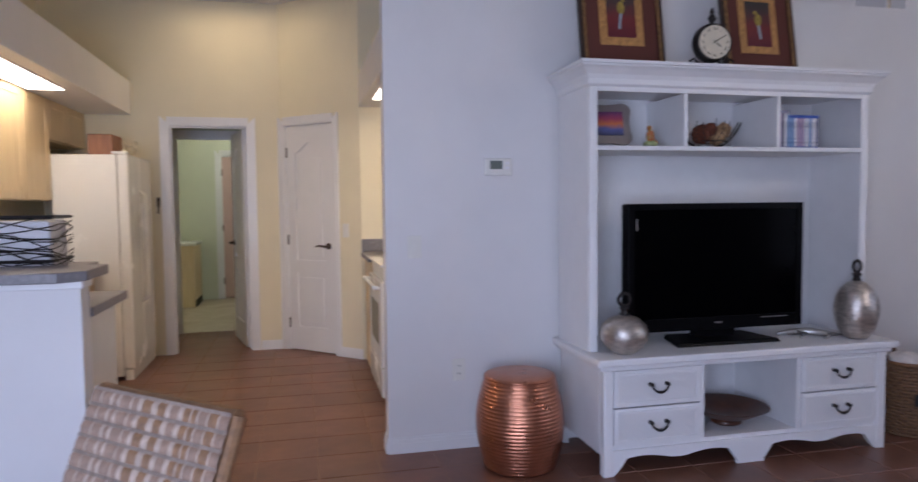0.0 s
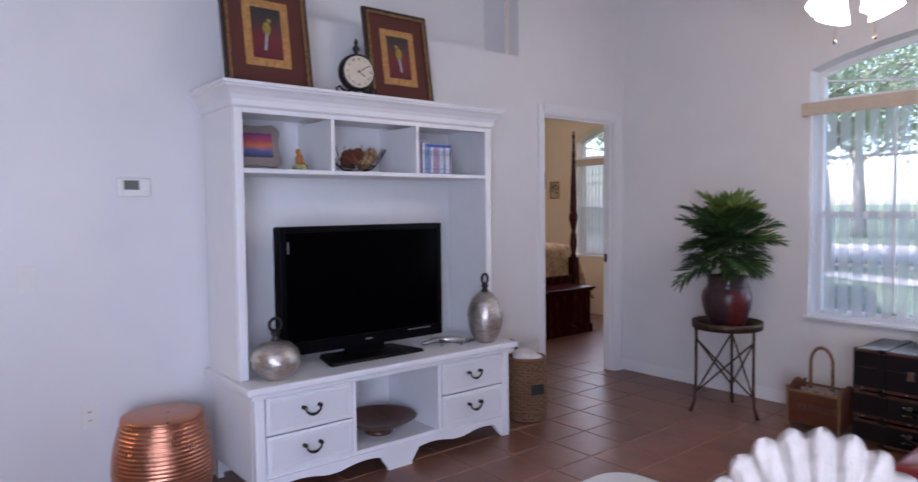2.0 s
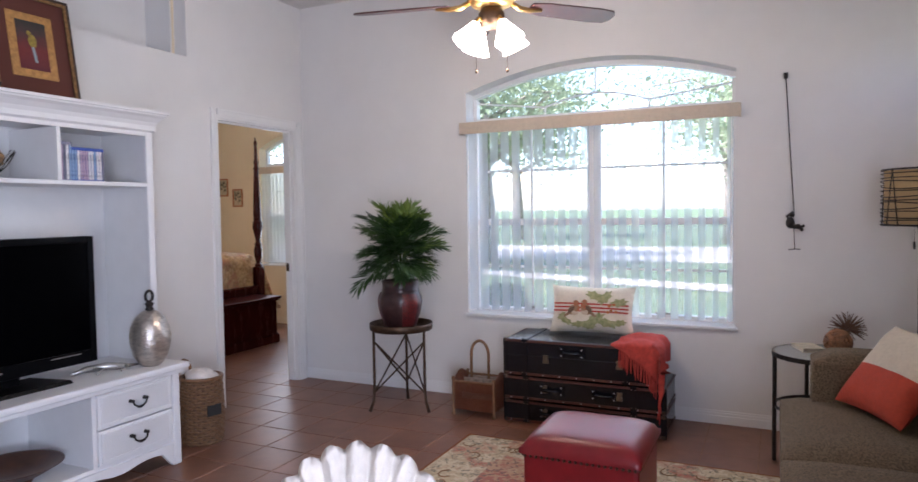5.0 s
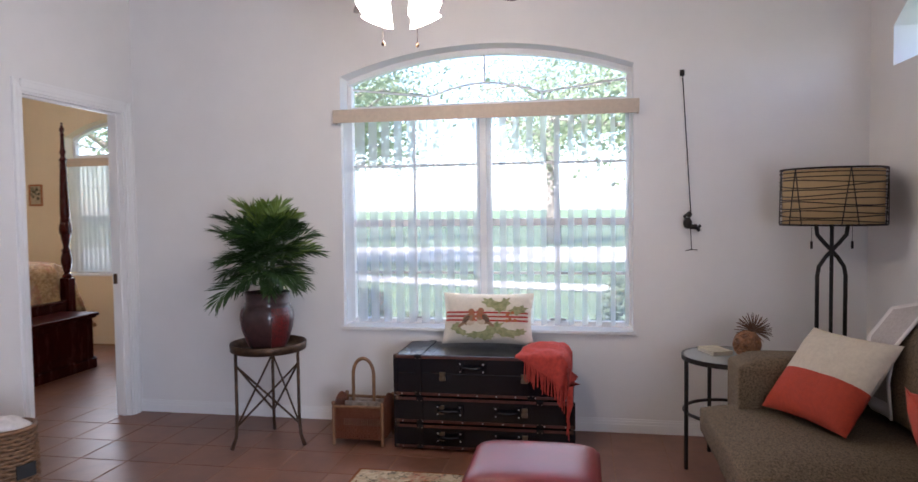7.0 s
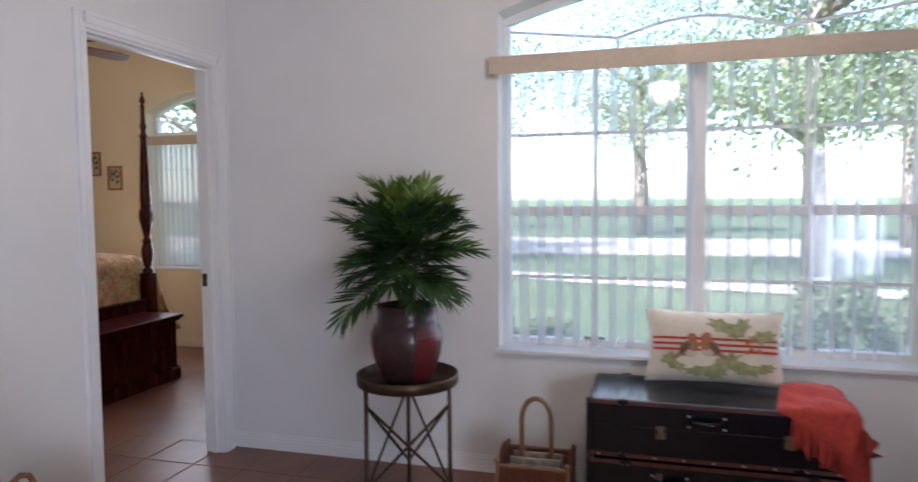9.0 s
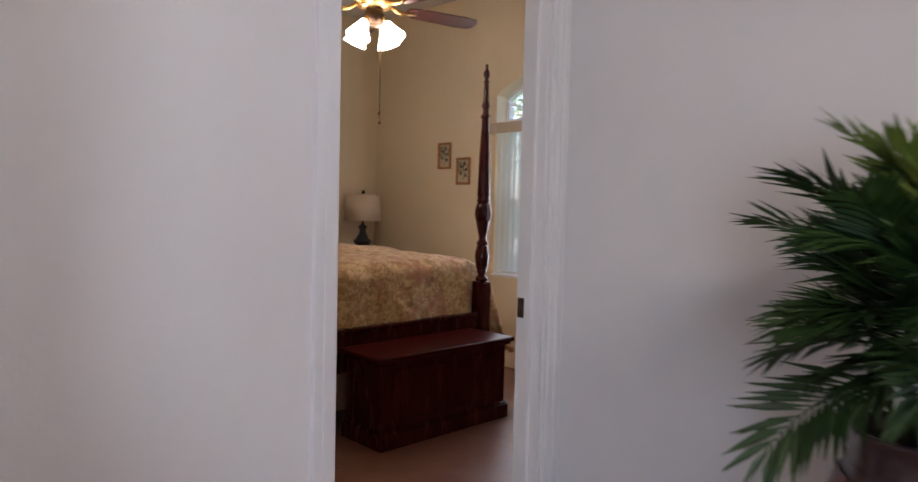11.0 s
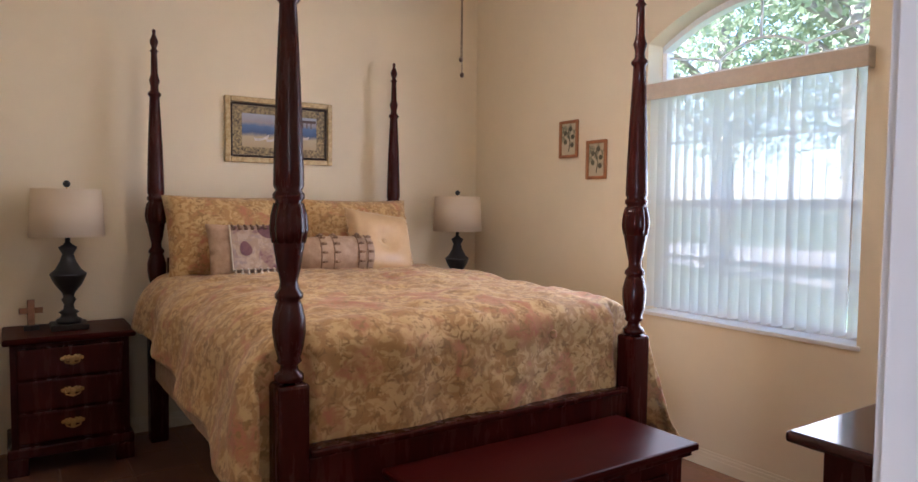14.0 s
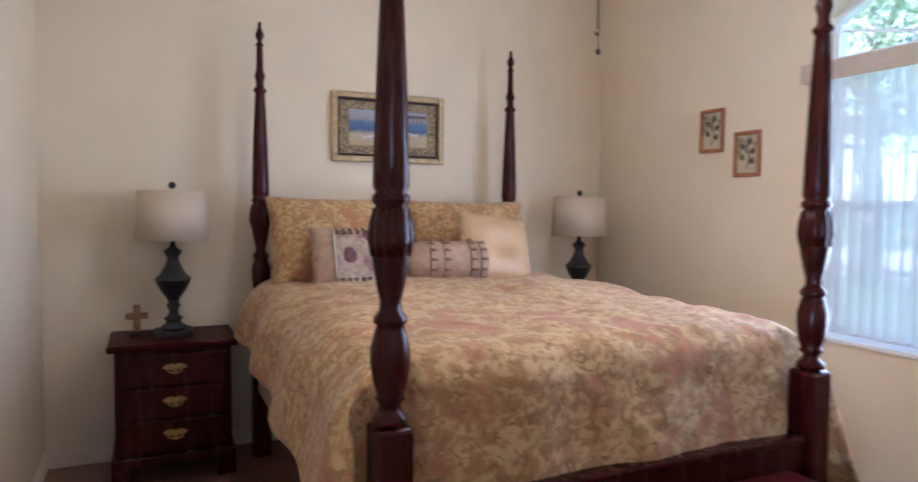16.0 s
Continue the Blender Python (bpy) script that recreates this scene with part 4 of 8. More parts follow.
for i in range(16):
    w, h = 0.0145, (0.192 if i < 4 else 0.168)
    col = random.choice(((0.05, 0.09, 0.24), (0.50, 0.50, 0.54), (0.10, 0.10, 0.16), (0.34, 0.24, 0.34), (0.16, 0.26, 0.45), (0.60, 0.58, 0.60)))
    b = thing("video_case", "slim upright plastic video case on the hutch shelf", "video case", x + w / 2, 4.402, ZS, random.uniform(-1, 1), group="video cases in the cubby")
    part("case", boxes((-w / 2 + 0.0006, w / 2 - 0.0006, 0, 0.135, 0, h)), mat("case_plastic", (0.02, 0.07, 0.36) if i > 3 else (0.22, 0.21, 0.30), 0.3), b)
    part("spine_print", boxes((-w / 2 + 0.001, w / 2 - 0.001, -0.001, -0.0002, 0.004, h - 0.016)), mat("spine_paper", col, 0.4, var=0.5, scale=60), b)
    x += w + 0.0006

# pictures and clock on the crown
FRAME_DARK = mat("dark_gilt_frame", (0.030, 0.014, 0.009), 0.35, var=0.3, scale=50, coat=0.2)
GILT = mat("speckled_gilt", (0.36, 0.20, 0.07), 0.4, 0.4, col2=(0.10, 0.05, 0.02), scale=90, bump=0.6)
MAT_BROWN = mat("brown_mat_board", (0.105, 0.030, 0.020), 0.9, var=0.05)
MAT_GOLD = mat("gold_mat_board", (0.42, 0.21, 0.06), 0.6, var=0.25, scale=60)
BIRD_BG = picture_mat("bird_print", [(0.0, (0.10, 0.010, 0.020)), (0.45, (0.16, 0.02, 0.02)), (0.75, (0.06, 0.03, 0.03)), (1.0, (0.03, 0.03, 0.025))], "Z", 0.15, 0.42, 0.4)


def bird_picture(x, y, w, h, rz, flip):
    t = thing("bird_picture", "dark framed bird print with brown mat, leaning on wall", "picture", x, y, ZK, rz, group="framed bird prints", rx=-9)
    f = 0.032
    part("frame", boxes((-w / 2, -w / 2 + f, 0, 0.025, 0, h), (w / 2 - f, w / 2, 0, 0.025, 0, h), (-w / 2 + f, w / 2 - f, 0, 0.025, 0, f), (-w / 2 + f, w / 2 - f, 0, 0.025, h - f, h)), FRAME_DARK, t, bevel=0.006)
    g = f - 0.012
    part("gilt_bead", boxes((-w / 2 + g, -w / 2 + f + 0.004, -0.004, -0.0005, g, h - g), (w / 2 - f - 0.004, w / 2 - g, -0.004, -0.0005, g, h - g), (-w / 2 + f + 0.004, w / 2 - f - 0.004, -0.004, -0.0005, g, f + 0.004), (-w / 2 + f + 0.004, w / 2 - f - 0.004, -0.004, -0.0005, h - f - 0.004, h - g)), GILT, t, "speckled gilt bead")
    part("mat_board", boxes((-w / 2 + f, w / 2 - f, 0.010, 0.014, f, h - f)), MAT_BROWN, t, "dark brown mat")
    part("inner_mat", boxes((-w * 0.26, w * 0.26, 0.0065, 0.009, h * 0.22, h * 0.80)), MAT_GOLD, t, "mottled gold mat")
    part("print", boxes((-w * 0.17, w * 0.17, 0.004, 0.006, h * 0.29, h * 0.73)), BIRD_BG, t, "dark red bird print")
    s = -1 if flip else 1
    bm = bmesh.new()
    m = Matrix.Translation((0, 0.003, h * 0.55)) @ Matrix.Diagonal((0.022, 0.0012, 0.034, 1)) @ pose(0, 0, 0, 0, 25 * s, 0)
    bmesh.ops.create_uvsphere(bm, u_segments=12, v_segments=8, radius=1, matrix=m)
    ball(0.012, s * 0.014, 0.003, h * 0.62, bm, sy=0.1)
    part("painted_body", bm, mat("painted_yellow", (0.30, 0.22, 0.035), 0.6, var=0.3, scale=60), t)
    part("painted_tail", hexa(bmesh.new(), ((-0.010 - s * 0.012, 0.0026, h * 0.36), (0.004 - s * 0.012, 0.0026, h * 0.36), (0.004 - s * 0.012, 0.0038, h * 0.36), (-0.010 - s * 0.012, 0.0038, h * 0.36)), ((-0.008, 0.0026, h * 0.50), (0.006, 0.0026, h * 0.50), (0.006, 0.0038, h * 0.50), (-0.008, 0.0038, h * 0.50))), mat("painted_blue_grey", (0.30, 0.36, 0.40), 0.6), t)
    return t


bird_picture(2.59, 4.545, 0.47, 0.60, 0, False)
bird_picture(3.41, 4.56, 0.45, 0.57, 0, True)

ck = thing("mantel_clock", "black iron mantel clock with a cream Roman dial", "clock", 3.035, 4.47, ZK, -6)
bm = boxes((-0.125, 0.125, -0.035, 0.035, 0, 0.014), (-0.10, 0.10, -0.028, 0.028, 0.014, 0.022))
for s in (-1, 1):
    tube([(s * 0.105, 0, 0.022), (s * 0.118, 0, 0.045), (s * 0.095, 0, 0.058), (s * 0.082, 0, 0.040), (s * 0.05, 0, 0.030), (s * 0.03, 0, 0.048)], [0.006, 0.006, 0.006, 0.007, 0.008, 0.006], 6, bm)
part("base", bm, IRON, ck, "scrolled iron base", bevel=0.002)
bm = bmesh.new()
CM = Matrix.Translation((0, 0, 0.135)) @ pose(0, 0, 0, 90, 0, 0)
lathe([(0.088, -0.028), (0.098, -0.02), (0.098, 0.02), (0.092, 0.03), (0.088, 0.03)], 40, bm)
for v in bm.verts:
    v.co = CM @ v.co
part("case", bm, IRON, ck, "round black case", True)
bm = lathe([(0.084, 0.031), (0.084, 0.033)], 40)
for v in bm.verts:
    v.co = CM @ v.co
part("dial", bm, mat("clock_dial", (0.62, 0.55, 0.42), 0.5, var=0.08, scale=20), ck, "cream dial")
ck_bm = bmesh.new()
for a, l, w in ((58, 0.058, 0.004), (128, 0.040, 0.005)):
    bx(ck_bm, -w / 2, w / 2, -0.0375, -0.0365, -0.012, l, Matrix.Translation((0, 0, 0.135)) @ pose(0, 0, 0, 0, a, 0))
part("clock_pointer", ck_bm, BLACK, ck)
for i, txt in enumerate(("XII", "I", "II", "III", "IIII", "V", "VI", "VII", "VIII", "IX", "X", "XI")):
    c = bpy.data.curves.new("numeral", "FONT")
    c.body, c.size, c.align_x, c.align_y = txt, 0.020, "CENTER", "CENTER"
    o = new("numeral", c)
    o.parent = ck
    c.materials.append(BLACK)
    a = radians(30 * i)
    o.matrix_local = Matrix.Translation((0.066 * math.sin(a), -0.034, 0.135 + 0.066 * math.cos(a))) @ pose(0, 0, 0, 90, 0, 0) @ pose(0, 0, 0, 0, 0, -30 * i)
bm = lathe([(0.016, 0.230), (0.010, 0.238), (0.016, 0.25), (0.022, 0.262), (0.014, 0.275), (0.008, 0.282), (0.012, 0.292), (0.004, 0.315)], 12)
part("finial", bm, IRON, ck, smooth=True)

# copper drum stool
dr = thing("copper_stool", "hammered copper barrel stool with beaded rings", "stool", 2.0, 4.50, 0)
prof = [(0.155, 0), (0.165, 0.004)]
for i in range(25):
    z = 0.012 + 0.42 * i / 24
    r = 0.163 + 0.052 * math.sin(math.pi * (0.08 + 0.84 * i / 24))
    prof += [(r, z), (r + 0.004, z + 0.006), (r, z + 0.012)]
prof += [(0.168, 0.446), (0.176, 0.450), (0.176, 0.460), (0.165, 0.466), (0.05, 0.468)]
part("drum", lathe(prof, 48, flute=lambda a, z: 1 + (0.006 * math.cos(40 * a) if 0.02 < z < 0.43 else 0)), COPPER, dr, smooth=True)
part("lid_rim", lathe([(0.172, 0.440), (0.180, 0.446), (0.172, 0.452)], 48), COPPER, dr, smooth=True)

# wall fittings on the tv wall
th = thing("thermostat", "white wall thermostat with a grey display", "thermostat", 1.988, YW, 1.50)
part("housing", boxes((-0.075, 0.075, -0.028, -0.001, -0.045, 0.045)), PORCELAIN, th, bevel=0.008)
part("display", boxes((-0.048, 0.020, -0.0295, -0.0281, -0.012, 0.032)), mat("lcd", (0.14, 0.16, 0.14), 0.2), th, "grey liquid crystal display")
for z in (-0.005, 0.02):
    part("button", boxes((0.035, 0.058, -0.031, -0.0281, z - 0.007, z + 0.007)), WHITE_WOOD, th)


def wall_plate(name, label, x, y, z, rz, w, h, rocker=True):
    t = thing(name, label, name.replace("_", " "), x, y, z, rz)
    part("plate", boxes((-w / 2, w / 2, -0.006, -0.001, -h / 2, h / 2)), PORCELAIN, t, bevel=0.002)
    if rocker:
        part("rocker", boxes((-0.016, 0.016, -0.010, -0.0061, -0.032, 0.032)), PORCELAIN, t, bevel=0.002)
    else:
        for s in (-0.02, 0.02):
            part("socket", boxes((-0.014, 0.014, -0.008, -0.0061, s - 0.013, s + 0.013)), PORCELAIN, t, bevel=0.003)
            part("slot", boxes((-0.007, -0.004, -0.0085, -0.0081, s - 0.005, s + 0.005), (0.004, 0.007, -0.0085, -0.0081, s - 0.005, s + 0.005)), DARK_VOID, t)
    return t


wall_plate("light_switch", "white rocker light switch on the white wall", 1.535, YW, 1.085, 0, 0.072, 0.118)
wall_plate("power_outlet", "white double power outlet low on the wall", 1.765, YW, 0.425, 0, 0.072, 0.118, False)
p = AM @ Vector((0.78, 0, 0))
wall_plate("light_switch", "white rocker light switch beside the pantry door", p.x, p.y, 1.09, ANG, 0.072, 0.118)

# wicker hamper with towels
HAMPER = mat("hamper_cane", (0.13, 0.062, 0.026), 0.55, col2=(0.24, 0.13, 0.06), scale=50, bump=0.4)
hp = thing("wicker_hamper", "round woven wicker hamper with a chalk tag and arched handle", "basket", 4.25, 4.41, 0)
hp.scale = (0.90, 0.90, 0.90)


part("core", lathe([(0.120, 0.01), (0.126, 0.2), (0.122, 0.44)], 40), mat("wicker_core", (0.07, 0.032, 0.014), 0.8), hp)
for i in range(21):
    z = 0.014 + 0.0205 * i
    rr = 0.126 + 0.010 * math.sin(math.pi * i / 20)
    part("woven_row", tube([((rr + 0.005 * math.sin(14 * t + i * math.pi)) * math.cos(t), (rr + 0.005 * math.sin(14 * t + i * math.pi)) * math.sin(t), z + 0.003 * math.cos(14 * t + i * math.pi)) for t in [2 * math.pi * k / 84 for k in range(84)]], 0.0105, 6, closed=True), HAMPER, hp, smooth=True)
part("rim", tube([(0.134 * math.cos(2 * math.pi * i / 30), 0.134 * math.sin(2 * math.pi * i / 30), 0.447) for i in range(30)], 0.012, 8, closed=True), CANE, hp, smooth=True)
part("handle", tube([(0.02, 0.128, 0.445), (0.02, 0.124, 0.50), (-0.005, 0.12, 0.545), (-0.04, 0.12, 0.56), (-0.075, 0.12, 0.545), (-0.095, 0.116, 0.50), (-0.098, 0.10, 0.445)], 0.011, 8), CANE, hp, smooth=True)
part("chalk_tag", boxes((-0.05, 0.05, -0.008, 0.0, -0.035, 0.035)), mat("chalkboard", (0.02, 0.02, 0.02), 0.8), hp, "black chalkboard tag").matrix_local = pose(-0.035, -0.142, 0.24, 0, 0, -14)
tw = thing("rolled_towel", "crumpled white towels stuffed in the hamper", "towel", 4.25, 4.41, 0.396)
tw.scale = (0.9, 0.9, 0.9)
bm = ball(0.105, 0, 0, 0.01, sz=0.55, u=20, v=14)
for v in bm.verts:
    v.co *= 1 + 0.22 * noise.noise(v.co * 16)
part("towel", bm, mat("towel_white", (0.72, 0.66, 0.62), 0.95, var=0.1, scale=40, bump=0.8), tw, smooth=True)

# plant stand and palm
PX, PY = 5.33, 3.61
st = thing("plant_stand", "bronze metal tray-top plant stand with crossed braces", "plant stand", PX, PY, 0)
part("tray", lathe([(0.215, 0.568), (0.222, 0.573), (0.225, 0.615), (0.220, 0.619), (0.216, 0.613), (0.213, 0.579), (0.05, 0.576)], 40), BRONZE, st, "dark bronze tray", True)
angs = [20, 140, 260]
for k, a in enumerate(angs):
    c, s = math.cos(radians(a)), math.sin(radians(a))
    part("leg", tube([(0.205 * c, 0.205 * s, 0.573), (0.205 * c, 0.205 * s, 0.20), (0.212 * c, 0.212 * s, 0.08), (0.240 * c, 0.240 * s, 0.008)], [0.010, 0.010, 0.010, 0.013], 8), BRONZE, st, smooth=True)
    b = angs[(k + 1) % 3]
    c2, s2 = math.cos(radians(b)), math.sin(radians(b))
    part("brace", tube([(0.205 * c, 0.205 * s, 0.50), (0.205 * c2, 0.205 * s2, 0.14)], 0.0065, 6), BRONZE, st)
    part("brace", tube([(0.205 * c, 0.205 * s, 0.14), (0.205 * c2, 0.205 * s2, 0.50)], 0.0065, 6), BRONZE, st)

pl = thing("potted_palm", "green artificial parlour palm in a dark glazed hexagonal pot", "plant", PX, PY, 0.577)
hexf = lambda a, z: 1 - 0.045 * (0.5 + 0.5 * math.cos(6 * a))
POT_PROF = [(0.098, 0), (0.104, 0.006), (0.128, 0.06), (0.150, 0.125), (0.160, 0.185), (0.157, 0.225), (0.142, 0.258), (0.134, 0.268), (0.139, 0.275), (0.132, 0.283), (0.135, 0.332), (0.139, 0.340), (0.126, 0.342), (0.121, 0.31), (0.05, 0.302)]
part("pot", lathe(POT_PROF, 48, flute=hexf), POT, pl, "dark glazed pot", True)


def pot_r(z):
    for (r0, z0), (r1, z1) in zip(POT_PROF, POT_PROF[1:]):
        if z0 <= z <= z1:
            return r0 + (r1 - r0) * (z - z0) / (z1 - z0)
    return 0.13


for a in (235, 355, 115):
    bm = sheet(8, 12, lambda u, v: ((pot_r(0.02 + 0.235 * v) + 0.003) * math.cos(radians(a - 21 + 42 * u)), (pot_r(0.02 + 0.235 * v) + 0.003) * math.sin(radians(a - 21 + 42 * u)), 0.02 + 0.235 * v), 0.004)
    part("lattice_panel", bm, POT_RED, pl, "red lattice panel on the pot")
part("soil", lathe([(0.120, 0.305), (0.10, 0.314), (0.03, 0.318)], 20), mat("soil", (0.03, 0.02, 0.012), 0.95, var=0.4, scale=60, bump=1), pl)
random.seed(21)


def leaflet(bm, base, way, length, width, nrm, droop):
    """A narrow pointed blade in two bent lengths with a folded midrib."""
    side = way.cross(nrm)
    side = side.normalized() * width if side.length > 1e-6 else Vector((width, 0, 0))
    mid = base + way * length * 0.48 + nrm * 0.003 - Vector((0, 0, droop * length * 0.16))
    tip = base + way * length - Vector((0, 0, droop * length * 0.55))
    b, l, c, r, t = (bm.verts.new(p) for p in (base, mid - side, mid - nrm * 0.004, mid + side, tip))
    bm.faces.new((b, l, c)), bm.faces.new((b, c, r)), bm.faces.new((l, t, c)), bm.faces.new((c, t, r))


UP = Vector((0, 0, 1))
CANES = [(0.05 * math.cos(a), 0.05 * math.sin(a)) for a in (0.4, 1.9, 3.1, 4.3, 5.5)]
for k, (cx, cy) in enumerate(CANES):
    part("stem", tube([(cx * 0.5, cy * 0.5, 0.305), (cx * 0.8, cy * 0.8, 0.44), (cx, cy, 0.59 + 0.02 * k)], [0.011, 0.009, 0.006], 8), STEM, pl, smooth=True)
FRONDS = 84
for f in range(FRONDS):
    lay = (f + 0.5) / FRONDS
    az = 2.39996 * f + random.uniform(-0.35, 0.35)
    cx, cy = CANES[f % 5]
    tilt = radians(97 - 86 * lay ** 0.95 + random.uniform(-12, 12))
    ln = random.uniform(0.20, 0.29) * (1.0 if lay < 0.75 else 0.88)
    d = Vector((math.cos(az), math.sin(az), 0))
    pts = [Vector((cx, cy, 0.455 + 0.20 * lay + random.uniform(-0.035, 0.035)))]
    for k in range(1, 11):
        bend = tilt + radians(34) * (k / 10) ** 2
        pts.append(pts[-1] + (d * math.sin(bend) + UP * math.cos(bend)) * ln / 10)
    bm = tube(pts, [0.0034 - 0.00022 * k for k in range(11)], 4)
    twist = random.uniform(-0.5, 0.5)
    for k in range(3, 11):
        along = (pts[k] - pts[k - 1]).normalized()
        side = along.cross(UP)
        side = side.normalized() if side.length > 0.05 else Vector((-d.y, d.x, 0))
        side = (side * math.cos(twist) + side.cross(along) * math.sin(twist)).normalized()
        nrm = side.cross(along)
        for e in (0.0, 0.5):
            q = (k - e) / 10
            reach = 0.165 * (0.50 + 0.62 * math.sin(math.pi * (0.12 + 0.72 * q))) * random.uniform(0.82, 1.12)
            for sg in (-1, 1):
                way = (side * sg * (0.95 - 0.5 * q) + along * (0.50 + 0.5 * q) + nrm * random.uniform(-0.10, 0.22)).normalized()
                leaflet(bm, pts[k] - along * e * ln / 10, way, reach * 0.76, 0.0085, nrm, random.uniform(0.0, 0.35))
    leaflet(bm, pts[-1], along, 0.10, 0.007, nrm, 0.3)
    fresh = lay > 0.86 or f % 13 == 5
    part("frond", bm, LEAF_YOUNG if fresh else LEAF, pl, "yellow-green young palm frond" if fresh else "")

# magazine basket
mb = thing("magazine_basket", "red-brown wicker basket with a tall hoop handle on small feet", "basket", 5.46, 3.06, 0)


def basket_side(u0, v0, u1, v1, lo, hi, flip):
    d = Vector((u1 - u0, v1 - v0, 0))
    n = int(d.length / 0.012)
    for i in range(n + 1):
        t = i / n
        p = Vector((u0, v0, 0)) + d * t
        part("stake", tube([(p.x, p.y, lo), (p.x, p.y, hi(t))], 0.0045, 5), WICKER_RED, mb)
    nrm = Vector((-d.y, d.x, 0)).normalized()
    for band in ((lo, lo + 0.075), (lo + 0.125, lo + 0.185)):
        z = band[0]
        while z < band[1]:
            ph = random.random() < 0.5
            part("woven_strand", tube([tuple(Vector((u0, v0, z)) + d * (i / n) + nrm * 0.005 * (1 if (i + ph) % 2 else -1)) for i in range(n + 1)], 0.0050, 5), WICKER_RED, mb)
            z += 0.0105


flat = lambda t: 0.235
bow = lambda t: 0.235 + 0.055 * math.sin(math.pi * t)
for q in ((-0.12, -0.15, -0.12, 0.15, flat), (0.12, -0.15, 0.12, 0.15, flat), (-0.12, -0.15, 0.12, -0.15, bow), (-0.12, 0.15, 0.12, 0.15, bow)):
    basket_side(q[0], q[1], q[2], q[3], 0.045, q[4], 0)
for sx, sy in ((-0.12, -0.15), (0.12, -0.15), (-0.12, 0.15), (0.12, 0.15)):
    bm = tube([(sx, sy, 0.03), (sx, sy, 0.25)], 0.010, 8)
    ball(0.013, sx, sy, 0.255, bm, u=8, v=6)
    part("corner_post", bm, CANE, mb)
    part("foot", lathe([(0.008, 0), (0.013, 0.012), (0.009, 0.024), (0.012, 0.03)], 10, at=(sx, sy)), CANE, mb)
part("floor_panel", boxes((-0.12, 0.12, -0.15, 0.15, 0.042, 0.052)), WICKER_RED, mb)
part("hoop_handle", tube([(0.0, 0.065, 0.06)] + [(0.0, 0.065 * math.cos(math.pi * i / 14), 0.40 + 0.10 * math.sin(math.pi * i / 14)) for i in range(15)] + [(0.0, -0.065, 0.06)], 0.011, 8), CANE, mb, smooth=True)
part("rail", tube([(0.12, -0.15, 0.235), (-0.12, -0.15, 0.235), (-0.12, 0.15, 0.235), (0.12, 0.15, 0.235)], 0.008, 6, closed=True), CANE, mb)
for i in range(4):
    m = thing("magazine", "folded magazine standing in the wicker basket", "magazine", 5.46 - 0.06 + 0.035 * i, 3.06, 0.053, 0, group="magazines in the basket")
    part("pages", boxes((-0.006, 0.006, -0.11, 0.11, 0, 0.17 + 0.02 * (i % 2))), mat("magazine_paper", random.choice(((0.28, 0.22, 0.18), (0.20, 0.12, 0.10))), 0.5, var=0.4, scale=30), m)


